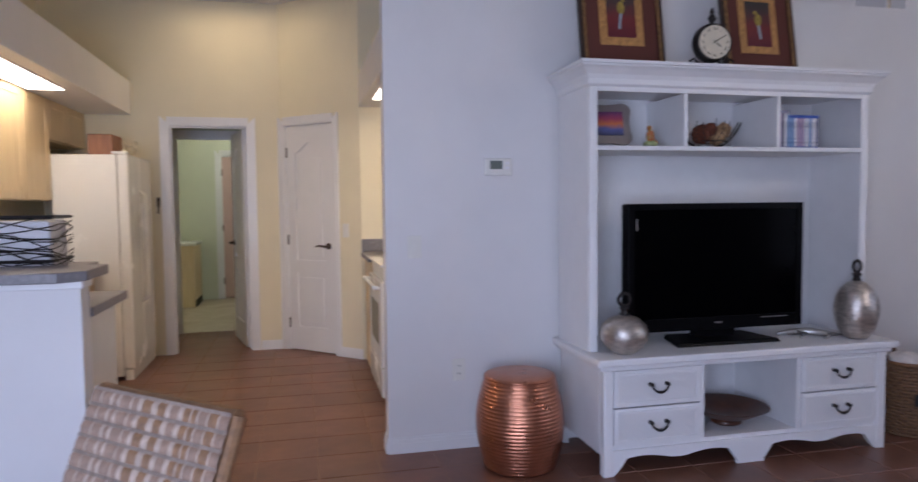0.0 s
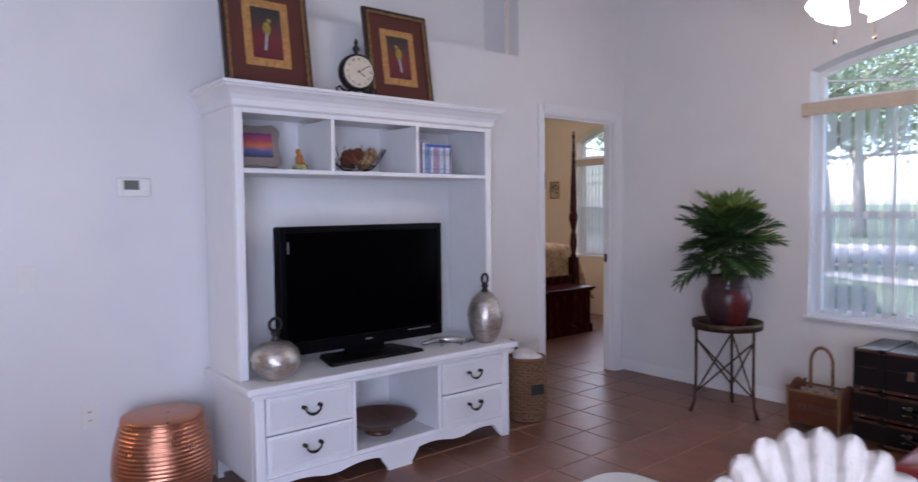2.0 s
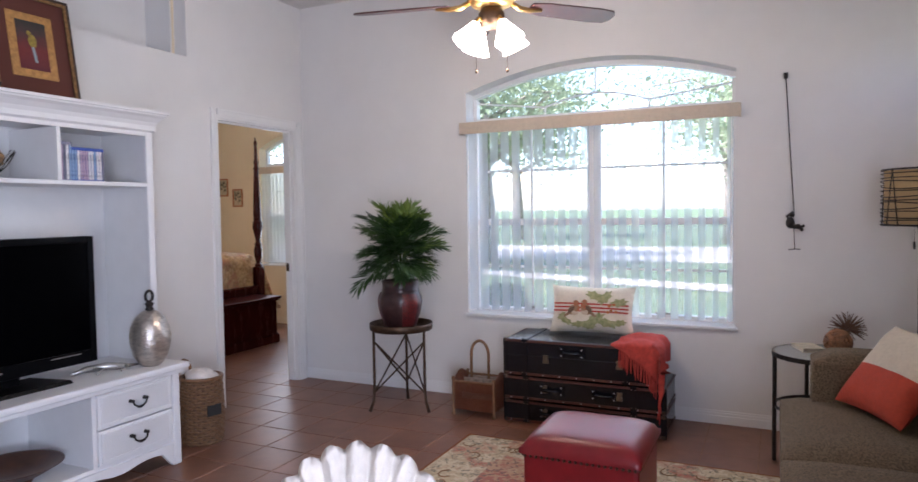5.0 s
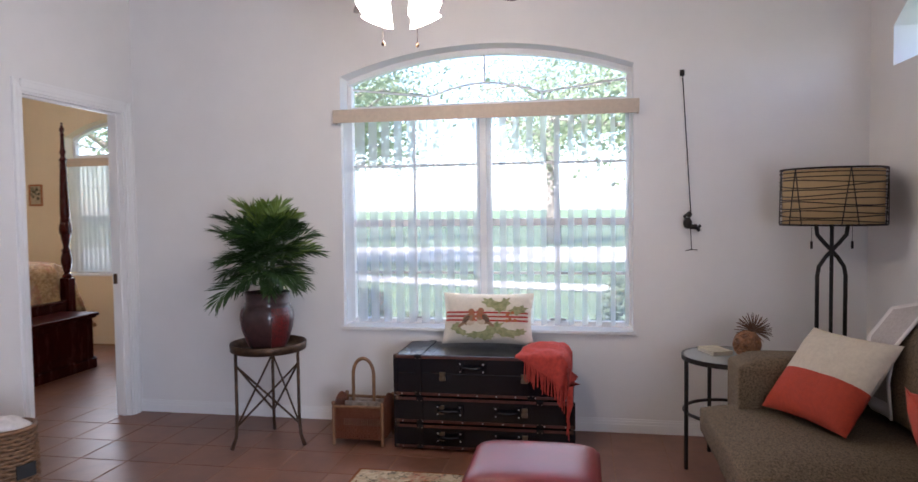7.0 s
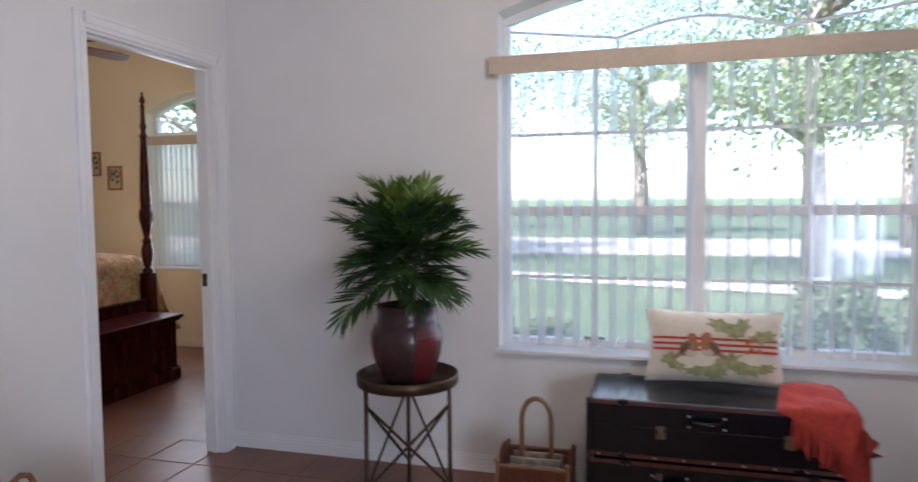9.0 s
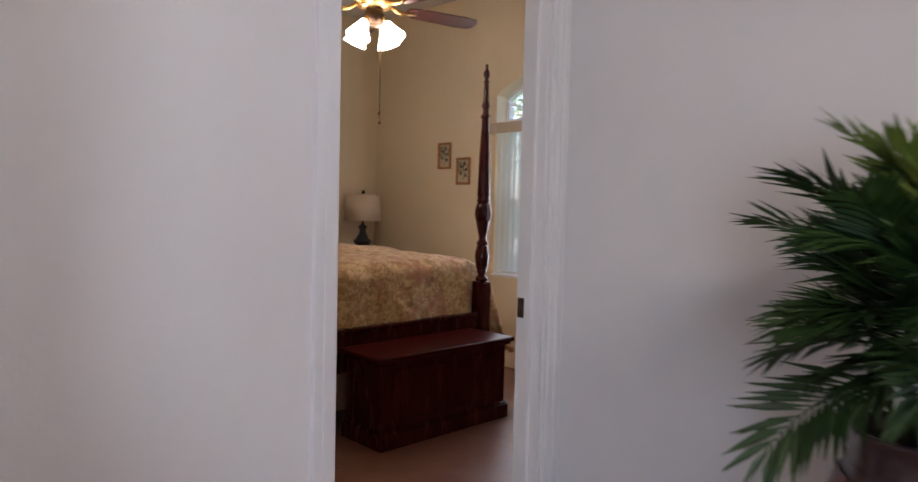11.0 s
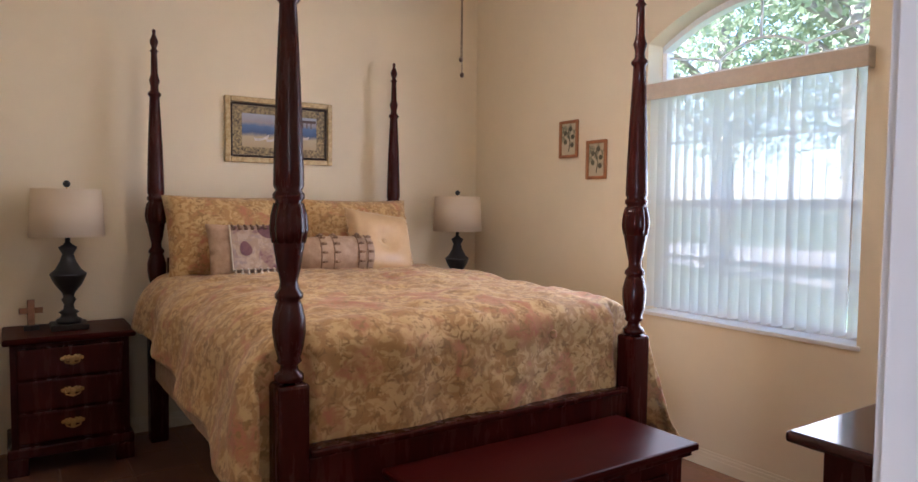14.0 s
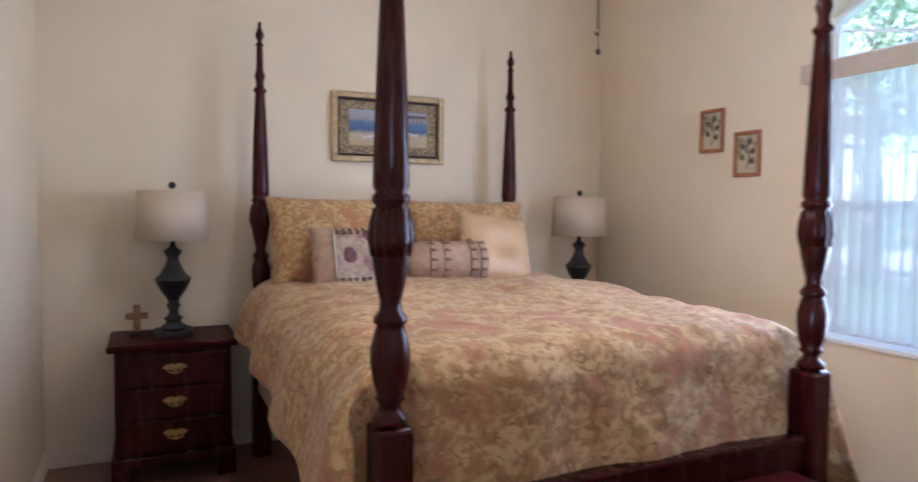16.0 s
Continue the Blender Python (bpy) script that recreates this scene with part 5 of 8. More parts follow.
def trunk(y0, y1, x0, x1, z0, z1, label, clasps, lift):
    """One of the stacked suitcase trunks; front faces -x."""
    t = thing("suitcase_trunk", label, "trunk", x0, (y0 + y1) / 2, z0, group="stacked black leather trunks")
    w, d, h = y1 - y0, x1 - x0, z1 - z0
    part("body", boxes((0, d, -w / 2, w / 2, 0.004, h - 0.002)), LEATHER_BLACK, t, bevel=0.014)
    bm = bmesh.new()
    for z in (0.010, h - 0.012):
        bx(bm, -0.003, 0.0, -w / 2 + 0.004, w / 2 - 0.004, z - 0.008, z + 0.008)
        bx(bm, 0.0, d, w / 2, w / 2 + 0.003, z - 0.008, z + 0.008)
        bx(bm, 0.0, d, -w / 2 - 0.003, -w / 2, z - 0.008, z + 0.008)
    part("edge_binding", bm, STRAP, t, "brown leather edge binding")
    for y in (-w * 0.32, w * 0.36):
        bm = boxes((-0.007, 0.0, y - 0.020, y + 0.020, 0.0, h), (0.0, d, y - 0.020, y + 0.020, h - 0.002, h + 0.003))
        part("strap", bm, LEATHER_BLACK, t, "black leather strap", bevel=0.002)
        for z in (0.02, h - 0.02):
            for e in (-0.012, 0.012):
                part("rivet", ball(0.004, -0.008, y + e, z, u=6, v=4), CLASP, t)
    for y in clasps:
        b = boxes((-0.012, 0.0, y - 0.019, y + 0.019, lift - 0.024, lift + 0.002), (-0.016, -0.012, y - 0.012, y + 0.012, lift - 0.02, lift + 0.022), (-0.010, 0.0, y - 0.018, y + 0.018, lift + 0.008, lift + 0.028))
        part("clasp", b, CLASP, t, "antique brass clasp", bevel=0.002)
    zc = h * 0.72 if h > 0.2 else h * 0.52
    grips = (w * 0.03,) if h > 0.2 else (w * 0.19, -w * 0.14)
    for yc in grips:
        tube_pts = [(-0.010, yc - 0.062, zc), (-0.026, yc - 0.045, zc), (-0.030, yc, zc - 0.004), (-0.026, yc + 0.045, zc), (-0.010, yc + 0.062, zc)]
        part("carry_handle", tube(tube_pts, [0.009, 0.011, 0.012, 0.011, 0.009], 8), LEATHER_BLACK, t, "black leather carry handle", True)
        for sd_ in (-0.066, 0.066):
            mount = part("handle_mount", boxes((-0.012, 0.0, yc + sd_ - 0.018, yc + sd_ + 0.018, zc - 0.030, zc + 0.030)), LEATHER_BLACK, t, bevel=0.004)
            for e in (-0.022, 0.022):
                part("stud", ball(0.0052, -0.013, yc + sd_, zc + e, u=8, v=5), STEEL, mount, "bright metal stud", True)
    for k in range(9):
        part("stud", ball(0.0045, -0.004, -w * 0.46 + w * 0.92 * k / 8, 0.010, u=6, v=4), STEEL, t)
    if h > 0.2:
        part("lid_seam", boxes((-0.0025, 0.0, -w / 2 + 0.006, w / 2 - 0.006, h * 0.545, h * 0.560)), DARK_VOID, t, "dark seam under the lid")
    for y in (-w / 2, w / 2):
        part("corner_strip", boxes((-0.005, 0.010, y - 0.013, y + 0.013, 0.0, h)), LEATHER_BLACK, t, bevel=0.004)
    for y in (-w / 2, w / 2):
        for z in (0.0, h):
            part("corner_cap", ball(0.016, 0.006, y * 0.992, z + (0.012 if z == 0 else -0.012), u=8, v=6), BRONZE, t)
    return t


TX = 5.33
trunk(1.80, 2.82, TX, 5.78, 0.012, 0.155, "wide black leather trunk with straps, at the bottom", (-0.24, 0.24), 0.075)
trunk(1.80, 2.82, TX, 5.78, 0.162, 0.315, "wide black leather trunk with straps, in the middle", (-0.24, 0.24), 0.08)
trunk(1.86, 2.82, TX, 5.76, 0.322, 0.560, "tall black leather suitcase trunk with brass clasps, on top", (-0.27, 0.20), 0.115)

# bird pillow on the trunk
PILLOW_LINEN = mat("pillow_linen", (0.70, 0.63, 0.52), 0.9, var=0.05, scale=50, bump=0.4, bscale=420)
bp = thing("lumbar_pillow", "cream lumbar pillow printed with two robins, leaves and red stripes", "pillow", 5.66, 2.32, 0.725, -90, rx=-14)
part("cover", cushion(0.57, 0.32, 0.15, 18, 0.2), PILLOW_LINEN, bp, smooth=True)


def on_pillow(pts, w=0.57, h=0.32, d=0.15, lift=0.004):
    out = []
    for x, z in pts:
        u, v = 2 * x / w, 2 * z / h
        fat = max(0.0, (1 - abs(u) ** 3) * (1 - abs(v) ** 3)) ** 0.55
        out.append((x, -d / 2 * fat - lift, z))
    return out


for z in (0.030, 0.006, -0.018):
    bm = bmesh.new()
    a = on_pillow([(-0.25 + 0.5 * i / 30, z + 0.005) for i in range(31)])
    b = on_pillow([(-0.25 + 0.5 * i / 30, z - 0.006) for i in range(31)])
    va, vb = [bm.verts.new(p) for p in a], [bm.verts.new(p) for p in b]
    for i in range(30):
        bm.faces.new((va[i], va[i + 1], vb[i + 1], vb[i]))
    part("stripe", bm, CLOTH_RED, bp, "printed red stripe")


def print_patch(name, parent, cx, cz, rx, rz, tilt, m, point=0.0, lift=0.006):
    ring = []
    for i in range(14):
        a = 2 * math.pi * i / 14
        x, z = rx * math.cos(a) * (1 + point * (0.35 * math.cos(7 * a))), rz * math.sin(a) * (1 + point * 0.35 * math.cos(7 * a))
        c, s = math.cos(radians(tilt)), math.sin(radians(tilt))
        ring.append((cx + x * c - z * s, cz + x * s + z * c))
    bm = bmesh.new()
    vs = [bm.verts.new(p) for p in on_pillow(ring, lift=lift)]
    c = bm.verts.new(on_pillow([(cx, cz)], lift=lift)[0])
    for i in range(14):
        bm.faces.new((vs[i], vs[(i + 1) % 14], c))
    return part(name, bm, m, parent)


LEAF_PRINT = mat("printed_leaf", (0.20, 0.22, 0.09), 0.9, col2=(0.40, 0.38, 0.20), scale=40)
ROBIN = mat("printed_robin", (0.45, 0.10, 0.03), 0.9, col2=(0.30, 0.20, 0.12), scale=30)
BERRY = mat("printed_berry", (0.45, 0.14, 0.04), 0.9, var=0.3, scale=60)
for i, (x, z, a, b, tl) in enumerate(((0.03, 0.085, 0.06, 0.028, -20), (0.10, 0.075, 0.055, 0.030, 50), (0.19, 0.045, 0.055, 0.026, 15), (0.04, -0.07, 0.07, 0.03, 30), (0.12, -0.09, 0.075, 0.026, -10), (-0.06, -0.105, 0.06, 0.02, 5), (-0.16, -0.085, 0.05, 0.02, -25), (-0.19, -0.055, 0.035, 0.015, 40), (0.20, -0.085, 0.04, 0.02, 10), (0.0, -0.115, 0.045, 0.02, 0))):
    print_patch("leaf_print", bp, x, z, a, b, tl, LEAF_PRINT, 0.6, 0.007)
ROBIN_BROWN = mat("printed_brown", (0.20, 0.11, 0.06), 0.9, col2=(0.34, 0.22, 0.13), scale=50)
ROBIN_PALE = mat("printed_pale", (0.55, 0.44, 0.33), 0.9, var=0.1, scale=50)
for rx_, rz_, sgn in ((-0.105, -0.002, 1), (-0.018, 0.004, -1)):
    print_patch("tail_print", bp, rx_ - sgn * 0.040, rz_ - 0.040, 0.034, 0.010, 35 * sgn, ROBIN_BROWN, 0, 0.0085)
    print_patch("robin_print", bp, rx_, rz_ - 0.012, 0.042, 0.032, 30 * sgn, ROBIN_BROWN, 0, 0.009)
    print_patch("belly_print", bp, rx_ + sgn * 0.012, rz_ - 0.030, 0.026, 0.018, 20 * sgn, ROBIN_PALE, 0, 0.010)
    print_patch("breast_print", bp, rx_ + sgn * 0.018, rz_ + 0.004, 0.024, 0.028, 15 * sgn, ROBIN, 0, 0.0105)
    print_patch("head_print", bp, rx_ + sgn * 0.014, rz_ + 0.036, 0.019, 0.018, 0, ROBIN, 0, 0.011)
    print_patch("wing_print", bp, rx_ - sgn * 0.016, rz_ - 0.012, 0.030, 0.013, 45 * sgn, mat("printed_wing", (0.13, 0.075, 0.045), 0.9, var=0.3, scale=60), 0, 0.0115)
    print_patch("beak_print", bp, rx_ + sgn * 0.035, rz_ + 0.036, 0.007, 0.0025, 0, ROBIN_BROWN, 0, 0.0115)
for x, z in ((0.13, 0.02), (0.145, -0.01), (0.16, 0.03), (0.175, -0.015), (0.125, -0.02)):
    print_patch("berry_print", bp, x, z, 0.010, 0.010, 0, BERRY, 0, 0.010)

# red throw over the trunk corner
th2 = thing("red_throw", "rumpled rust-red knitted throw with a fringe, draped over the trunk", "throw", 5.55, 1.95, 0.56)


def throw(u, v):
    """Folded cloth from the trunk top over its front edge and its end; local origin on the trunk top."""
    drop = 0.015 + 0.23 * u ** 1.2
    s = v * (0.34 + drop)
    y = 0.10 + 0.07 * v - (0.30 + 0.05 * v) * u
    lump = 0.030 * math.sin(math.pi * min(1, 0.15 + u)) * math.sin(math.pi * min(1, 0.2 + v)) + 0.014 * noise.noise(Vector((u * 5, v * 5, 1)))
    if s < 0.33:
        x, z = 0.11 - s, 0.016 + max(0.0, lump)
    else:
        q = s - 0.33
        x, z = -0.22 - min(q, 0.022) - 0.010 * math.sin(u * 19 + 1) * min(1, q * 8), 0.016 + max(0.0, lump) * max(0.0, 1 - q * 9) - max(0.0, q - 0.012)
    over = -0.085 - y
    if over > 0:
        z -= 1.15 * max(0.0, over - 0.03) + 0.4 * over
        y = -0.085 - min(over, 0.05) - 0.010 * math.sin(v * 17)
    return (x, y, z)


part("cloth", sheet(48, 48, throw, 0.007), CLOTH_RED, th2, smooth=True)
random.seed(12)
for i in range(44):
    p = Vector(throw(0.16 + 0.84 * i / 43, 1.0))
    a, b = random.uniform(-0.008, 0.008), random.uniform(-0.012, 0.012)
    part("fringe_strand", tube([p + Vector((-0.004, 0, 0.004)), p + Vector((-0.010 + a * 0.4, b * 0.5, -0.04)), p + Vector((-0.008 + a, b, -0.085 - 0.025 * random.random()))], 0.0030, 4), CLOTH_RED, th2)

# ottoman
ot = thing("leather_ottoman", "square red leather ottoman with brass nailhead trim", "ottoman", 4.12, 1.935, 0)
OW, OD = 0.235, 0.245


def ott_shell(lo, hi, grow):
    bm = boxes((-OW - grow, OW + grow, -OD - grow, OD + grow, lo, hi))
    return bm


part("base", ott_shell(0.035, 0.375, 0), LEATHER_RED, ot, bevel=0.02)
bm = sheet(20, 20, lambda u, v: ((OW + 0.012) * (2 * u - 1) * 1.0, (OD + 0.012) * (2 * v - 1), 0.385 + 0.062 * max(0, (1 - abs(2 * u - 1) ** 5) * (1 - abs(2 * v - 1) ** 5)) ** 0.5))
bmesh.ops.recalc_face_normals(bm, faces=bm.faces)
ed = [e for e in bm.edges if e.is_boundary]
r = bmesh.ops.extrude_edge_only(bm, edges=ed)
for v in [g for g in r["geom"] if isinstance(g, bmesh.types.BMVert)]:
    v.co.z = 0.362
part("seat_cushion", bm, LEATHER_RED, ot, smooth=True)
bm = bmesh.new()
for s in (-1, 1):
    for i in range(20):
        k = -1 + 2 * (i + 0.5) / 20
        ball(0.0075, k * OW, s * (OD + 0.002), 0.352, bm, u=6, v=4)
        ball(0.0075, s * (OW + 0.002), k * OD, 0.352, bm, u=6, v=4)
part("nailheads", bm, BRONZE, ot, "bronze nailheads")
for sx in (-1, 1):
    for sy in (-1, 1):
        part("foot", boxes((sx * OW - 0.03 * (sx > 0), sx * OW + 0.03 * (sx < 0), sy * OD - 0.03 * (sy > 0), sy * OD + 0.03 * (sy < 0), 0.0095, 0.036)), CHERRY, ot)

# patterned rug
RUG = damask_mat("rug_floral", (0.40, 0.30, 0.17), (0.52, 0.42, 0.27), (0.34, 0.07, 0.03), (0.13, 0.10, 0.05), 11)
RUG_RED = damask_mat("rug_field", (0.30, 0.075, 0.035), (0.40, 0.22, 0.11), (0.42, 0.30, 0.16), (0.14, 0.05, 0.03), 11)
rg = thing("area_rug", "floral wool rug with a cream border and rust-red field", "rug", 3.72, 1.75, 0)
part("border", boxes((-1.26, 1.26, -1.17, 1.17, 0.001, 0.008)), RUG, rg, "cream floral border", bevel=0.003)
part("field", boxes((-0.93, 0.93, -0.86, 0.86, 0.0082, 0.0092)), RUG_RED, rg, "rust-red field")
part("edge_binding", boxes((-1.275, -1.26, -1.185, 1.185, 0.001, 0.007), (1.26, 1.275, -1.185, 1.185, 0.001, 0.007), (-1.26, 1.26, -1.185, -1.17, 0.001, 0.007), (-1.26, 1.26, 1.17, 1.185, 0.001, 0.007)), mat("rug_edge", (0.25, 0.09, 0.03), 0.9), rg)
bm = bmesh.new()
random.seed(5)
for k in range(60):
    e = random.random()
    x, y = random.choice((((-1.1), random.uniform(-1.1, 1.1)), (1.1, random.uniform(-1.1, 1.1)), (random.uniform(-1.1, 1.1), 1.02), (random.uniform(-1.1, 1.1), -1.02)))
    a0, rr = random.uniform(0, 6.3), random.uniform(0.03, 0.07)
    tube([(x + rr * (1 - i / 16) * math.cos(a0 + i * 0.35), y + rr * (1 - i / 16) * math.sin(a0 + i * 0.35), 0.0078) for i in range(12)], 0.004, 4, bm)
part("scrollwork", bm, mat("rug_scroll", (0.20, 0.10, 0.04), 0.95), rg, "brown woven scrolls")

# ---- sofa corner ----
sf = thing("sofa", "brown tweed upholstered sofa with loose seat cushions", "sofa", 5.06, 0.16, 0)


def pad(x0, x1, y0, y1, z0, z1, puff=0.03, n=10):
    """A stuffed block with crowned top."""
    bm = sheet(n, n, lambda u, v: (x0 + (x1 - x0) * u, y0 + (y1 - y0) * v, z1 - puff + puff * max(0, (1 - abs(2 * u - 1) ** 6) * (1 - abs(2 * v - 1) ** 6)) ** 0.5))
    ed = [e for e in bm.edges if e.is_boundary]
    r = bmesh.ops.extrude_edge_only(bm, edges=ed)
    vs = [g for g in r["geom"] if isinstance(g, bmesh.types.BMVert)]
    for v in vs:
        v.co.z = z0
    bmesh.ops.contextual_create(bm, geom=[e for e in bm.edges if e.is_boundary])
    return bm


part("base_frame", boxes((-2.2, -0.02, 0.04, 0.92, 0.08, 0.30)), SOFA_TWEED, sf, bevel=0.02)
part("seat_cushion", pad(-0.98, -0.06, 0.16, 1.02, 0.295, 0.465, 0.05), SOFA_TWEED, sf, smooth=True, bevel=0.012)
part("seat_cushion", pad(-1.92, -0.985, 0.16, 1.02, 0.295, 0.465, 0.05), SOFA_TWEED, sf, smooth=True, bevel=0.012)
part("arm", pad(-0.24, 0.0, 0.06, 0.88, 0.08, 0.70, 0.05), SOFA_TWEED, sf, smooth=True, bevel=0.03)
part("arm", pad(-2.20, -1.96, 0.06, 0.88, 0.08, 0.70, 0.05), SOFA_TWEED, sf, smooth=True, bevel=0.03)
bm = boxes((-2.16, -0.04, 0.0, 0.16, 0.10, 0.88))
part("back_frame", bm, SOFA_TWEED, sf, bevel=0.05)
for a, b in ((-1.06, -0.25), (-1.90, -1.08)):
    o = part("back_cushion", cushion(b - a, 0.48, 0.22, 14, 0.05), SOFA_TWEED, sf, smooth=True)
    o.matrix_local = pose((a + b) / 2, 0.22, 0.70, 12, 0, 0)
for x in (-2.1, -0.1):
    for y in (0.08, 0.85):
        part("foot", boxes((x - 0.03, x + 0.03, y - 0.03, y + 0.03, 0, 0.08)), CHERRY, sf)

pc = thing("throw_pillow", "linen throw pillow with a dipped rust-red lower half", "pillow", 0, 0, 0)
ax, az = Vector((-0.90, -0.435, 0)).normalized(), Vector((0.09, -0.26, 0.33)).normalized()
ay = az.cross(ax).normalized()
pc.matrix_world = Matrix.LocRotScale(Vector((4.633, 0.717, 0.662)), Matrix((ax, ay, ax.cross(ay))).transposed().to_quaternion(), None)
bm = cushion(0.47, 0.445, 0.15, 44, 0.18)
for f in bm.faces:
    f.material_index = 1 if f.calc_center_median().z < -0.022 else 0
part("cover", bm, [LINEN, CLOTH_RUST], pc, smooth=True)
pc2 = thing("throw_pillow", "linen throw pillow with a rust-red band lying on the sofa", "pillow", 3.80, 0.60, 0.575, 170, rx=38, ry=16)
bm = cushion(0.44, 0.42, 0.15, 14, 0.18)
for f in bm.faces:
    f.material_index = 1 if f.calc_center_median().z > 0.06 else 0
part("cover", bm, [LINEN, CLOTH_RUST], pc2, smooth=True)
tb = thing("sofa_throw", "grey throw with a white border hung over the sofa back", "throw", 4.50, 0, 0)


def hang(u, v):
    row = ((0.17, 0.93), (0.25, 0.968), (0.40, 0.94), (0.495, 0.82), (0.525, 0.67), (0.52, 0.52))
    k = min(4, int(v * 5))
    q = v * 5 - k
    (y0, z0), (y1, z1) = row[k], row[k + 1]
    return (0.02 + 0.29 * u + 0.05 * (1 - v), y0 + (y1 - y0) * q + 0.008 * math.sin(u * 9 + v * 3), z0 + (z1 - z0) * q)


bm = sheet(20, 25, hang, 0.010)
for f in bm.faces:
    c = f.calc_center_median()
    f.material_index = 1 if (c.x > 0.275 or c.x < 0.06 or c.z < 0.565) else 0
part("cloth", bm, [THROW, mat("white_border", (0.66, 0.62, 0.59), 0.95, bump=0.5, bscale=300)], tb, smooth=True)

TBX, TBY, TBZ = 5.32, 0.975, 0.605
sd = thing("side_table", "round black iron side table with a glass top and lower ring", "table", TBX, TBY, 0)
part("rim", lathe([(0.222, TBZ - 0.025), (0.246, TBZ - 0.025), (0.246, TBZ), (0.236, TBZ), (0.236, TBZ - 0.006), (0.222, TBZ - 0.006)], 40), IRON, sd, "black iron rim")
g = part("glass_top", lathe([(0.234, TBZ - 0.006), (0.234, TBZ - 0.001)], 40), mat("pale_glass", (0.30, 0.31, 0.30), 0.06, var=0.02), sd, "pale glass top")
for a in (105, 195, 285, 15):
    c, s = math.cos(radians(a)), math.sin(radians(a))
    part("leg", tube([(0.238 * c, 0.238 * s, 0.0), (0.238 * c, 0.238 * s, TBZ - 0.02)], 0.011, 8), IRON, sd)
part("lower_ring", tube([(0.232 * math.cos(2 * math.pi * i / 32), 0.232 * math.sin(2 * math.pi * i / 32), 0.30) for i in range(32)], 0.009, 6, closed=True), IRON, sd)
pd = thing("twig_ball", "woven brown twig ball on the side table", "ornament", 5.27, 0.90, TBZ)
bm = bmesh.new()
random.seed(31)
for k in range(30):
    q = Euler((random.uniform(0, 6), random.uniform(0, 6), random.uniform(0, 6))).to_matrix()
    r = random.uniform(0.058, 0.068)
    tube([q @ Vector((r * math.cos(2 * math.pi * i / 14), r * math.sin(2 * math.pi * i / 14), random.uniform(-0.006, 0.006))) + Vector((0, 0, 0.07)) for i in range(14)], 0.007, 5, bm, True)
part("twig", bm, mat("twig_brown", (0.23, 0.10, 0.04), 0.7, var=0.4, scale=40), pd)
sp = thing("starburst_ornament", "brown wooden starburst ornament behind the twig ball", "ornament", 5.35, 0.85, TBZ)
bm = ball(0.018, 0, 0, 0.13)
tube([(0, 0, 0), (0, 0, 0.13)], 0.012, 6, bm)
for k in range(110):
    z = 1 - 2 * (k + 0.5) / 110
    a = 2.39996 * k
    d = Vector((math.sqrt(1 - z * z) * math.cos(a), math.sqrt(1 - z * z) * math.sin(a), z))
    if d.z > -0.55:
        tube([Vector((0, 0, 0.13)) + d * 0.012, Vector((0, 0, 0.13)) + d * random.uniform(0.085, 0.10)], [0.003, 0.0018], 4, bm)
part("spike", bm, mat("spike_wood", (0.12, 0.055, 0.028), 0.6, var=0.3), sp)
bk = thing("paperback", "thin pale books stacked on the side table", "book", 5.38, 1.04, TBZ, 20)
part("pages", boxes((-0.08, 0.08, -0.055, 0.055, 0, 0.018)), LINEN, bk)
part("cover", boxes((-0.082, 0.082, -0.057, 0.057, 0.0185, 0.022)), mat("book_cover", (0.50, 0.43, 0.30), 0.5, var=0.2, scale=30), bk)

fl = thing("floor_lamp", "black iron floor lamp with a wire-wrapped tan drum shade", "floor lamp", 5.44, 0.44, 0)
part("base", lathe([(0.15, 0), (0.155, 0.012), (0.10, 0.026), (0.02, 0.032)], 32), IRON, fl, smooth=True)
for s in (-1, 1):
    part("bent_rod", tube([(0, s * 0.07, 0.03), (0, s * 0.07, 1.02), (0, s * 0.062, 1.07), (0, s * 0.03, 1.12), (0, 0, 1.155), (0, -s * 0.04, 1.20), (0, -s * 0.072, 1.24), (0, -s * 0.082, 1.32)], 0.011, 8), IRON, fl, smooth=True)
part("centre_rod", tube([(0, 0, 0.03), (0, 0, 1.36)], 0.010, 8), IRON, fl)
SR, S0, S1 = 0.252, 1.295, 1.585
part("shade", lathe([(SR - 0.012, S0 + 0.005), (SR - 0.012, S1 - 0.005)], 40), SHADE_TAN, fl, "tan fabric drum", True)
bm = bmesh.new()
for z in (S0, S1):
    tube([(SR * math.cos(2 * math.pi * i / 40), SR * math.sin(2 * math.pi * i / 40), z) for i in range(40)], 0.005, 5, bm, True)
random.seed(11)
for k in range(12):
    z = S0 + 0.02 + (S1 - S0 - 0.04) * k / 11
    ph, am = random.uniform(0, 6.3), random.uniform(0, 0.014)
    tube([((SR + 0.003) * math.cos(2 * math.pi * i / 40), (SR + 0.003) * math.sin(2 * math.pi * i / 40), z + am * math.sin(2 * (2 * math.pi * i / 40) + ph)) for i in range(40)], 0.0026, 4, bm, True)
for a in range(0, 360, 60):
    for da in (-9, 9):
        tube([((SR + 0.003) * math.cos(radians(a + da * (1 - t / 4))), (SR + 0.003) * math.sin(radians(a + da * (1 - t / 4))), S0 + (S1 - S0) * t / 4) for t in range(5)], 0.0028, 4, bm)
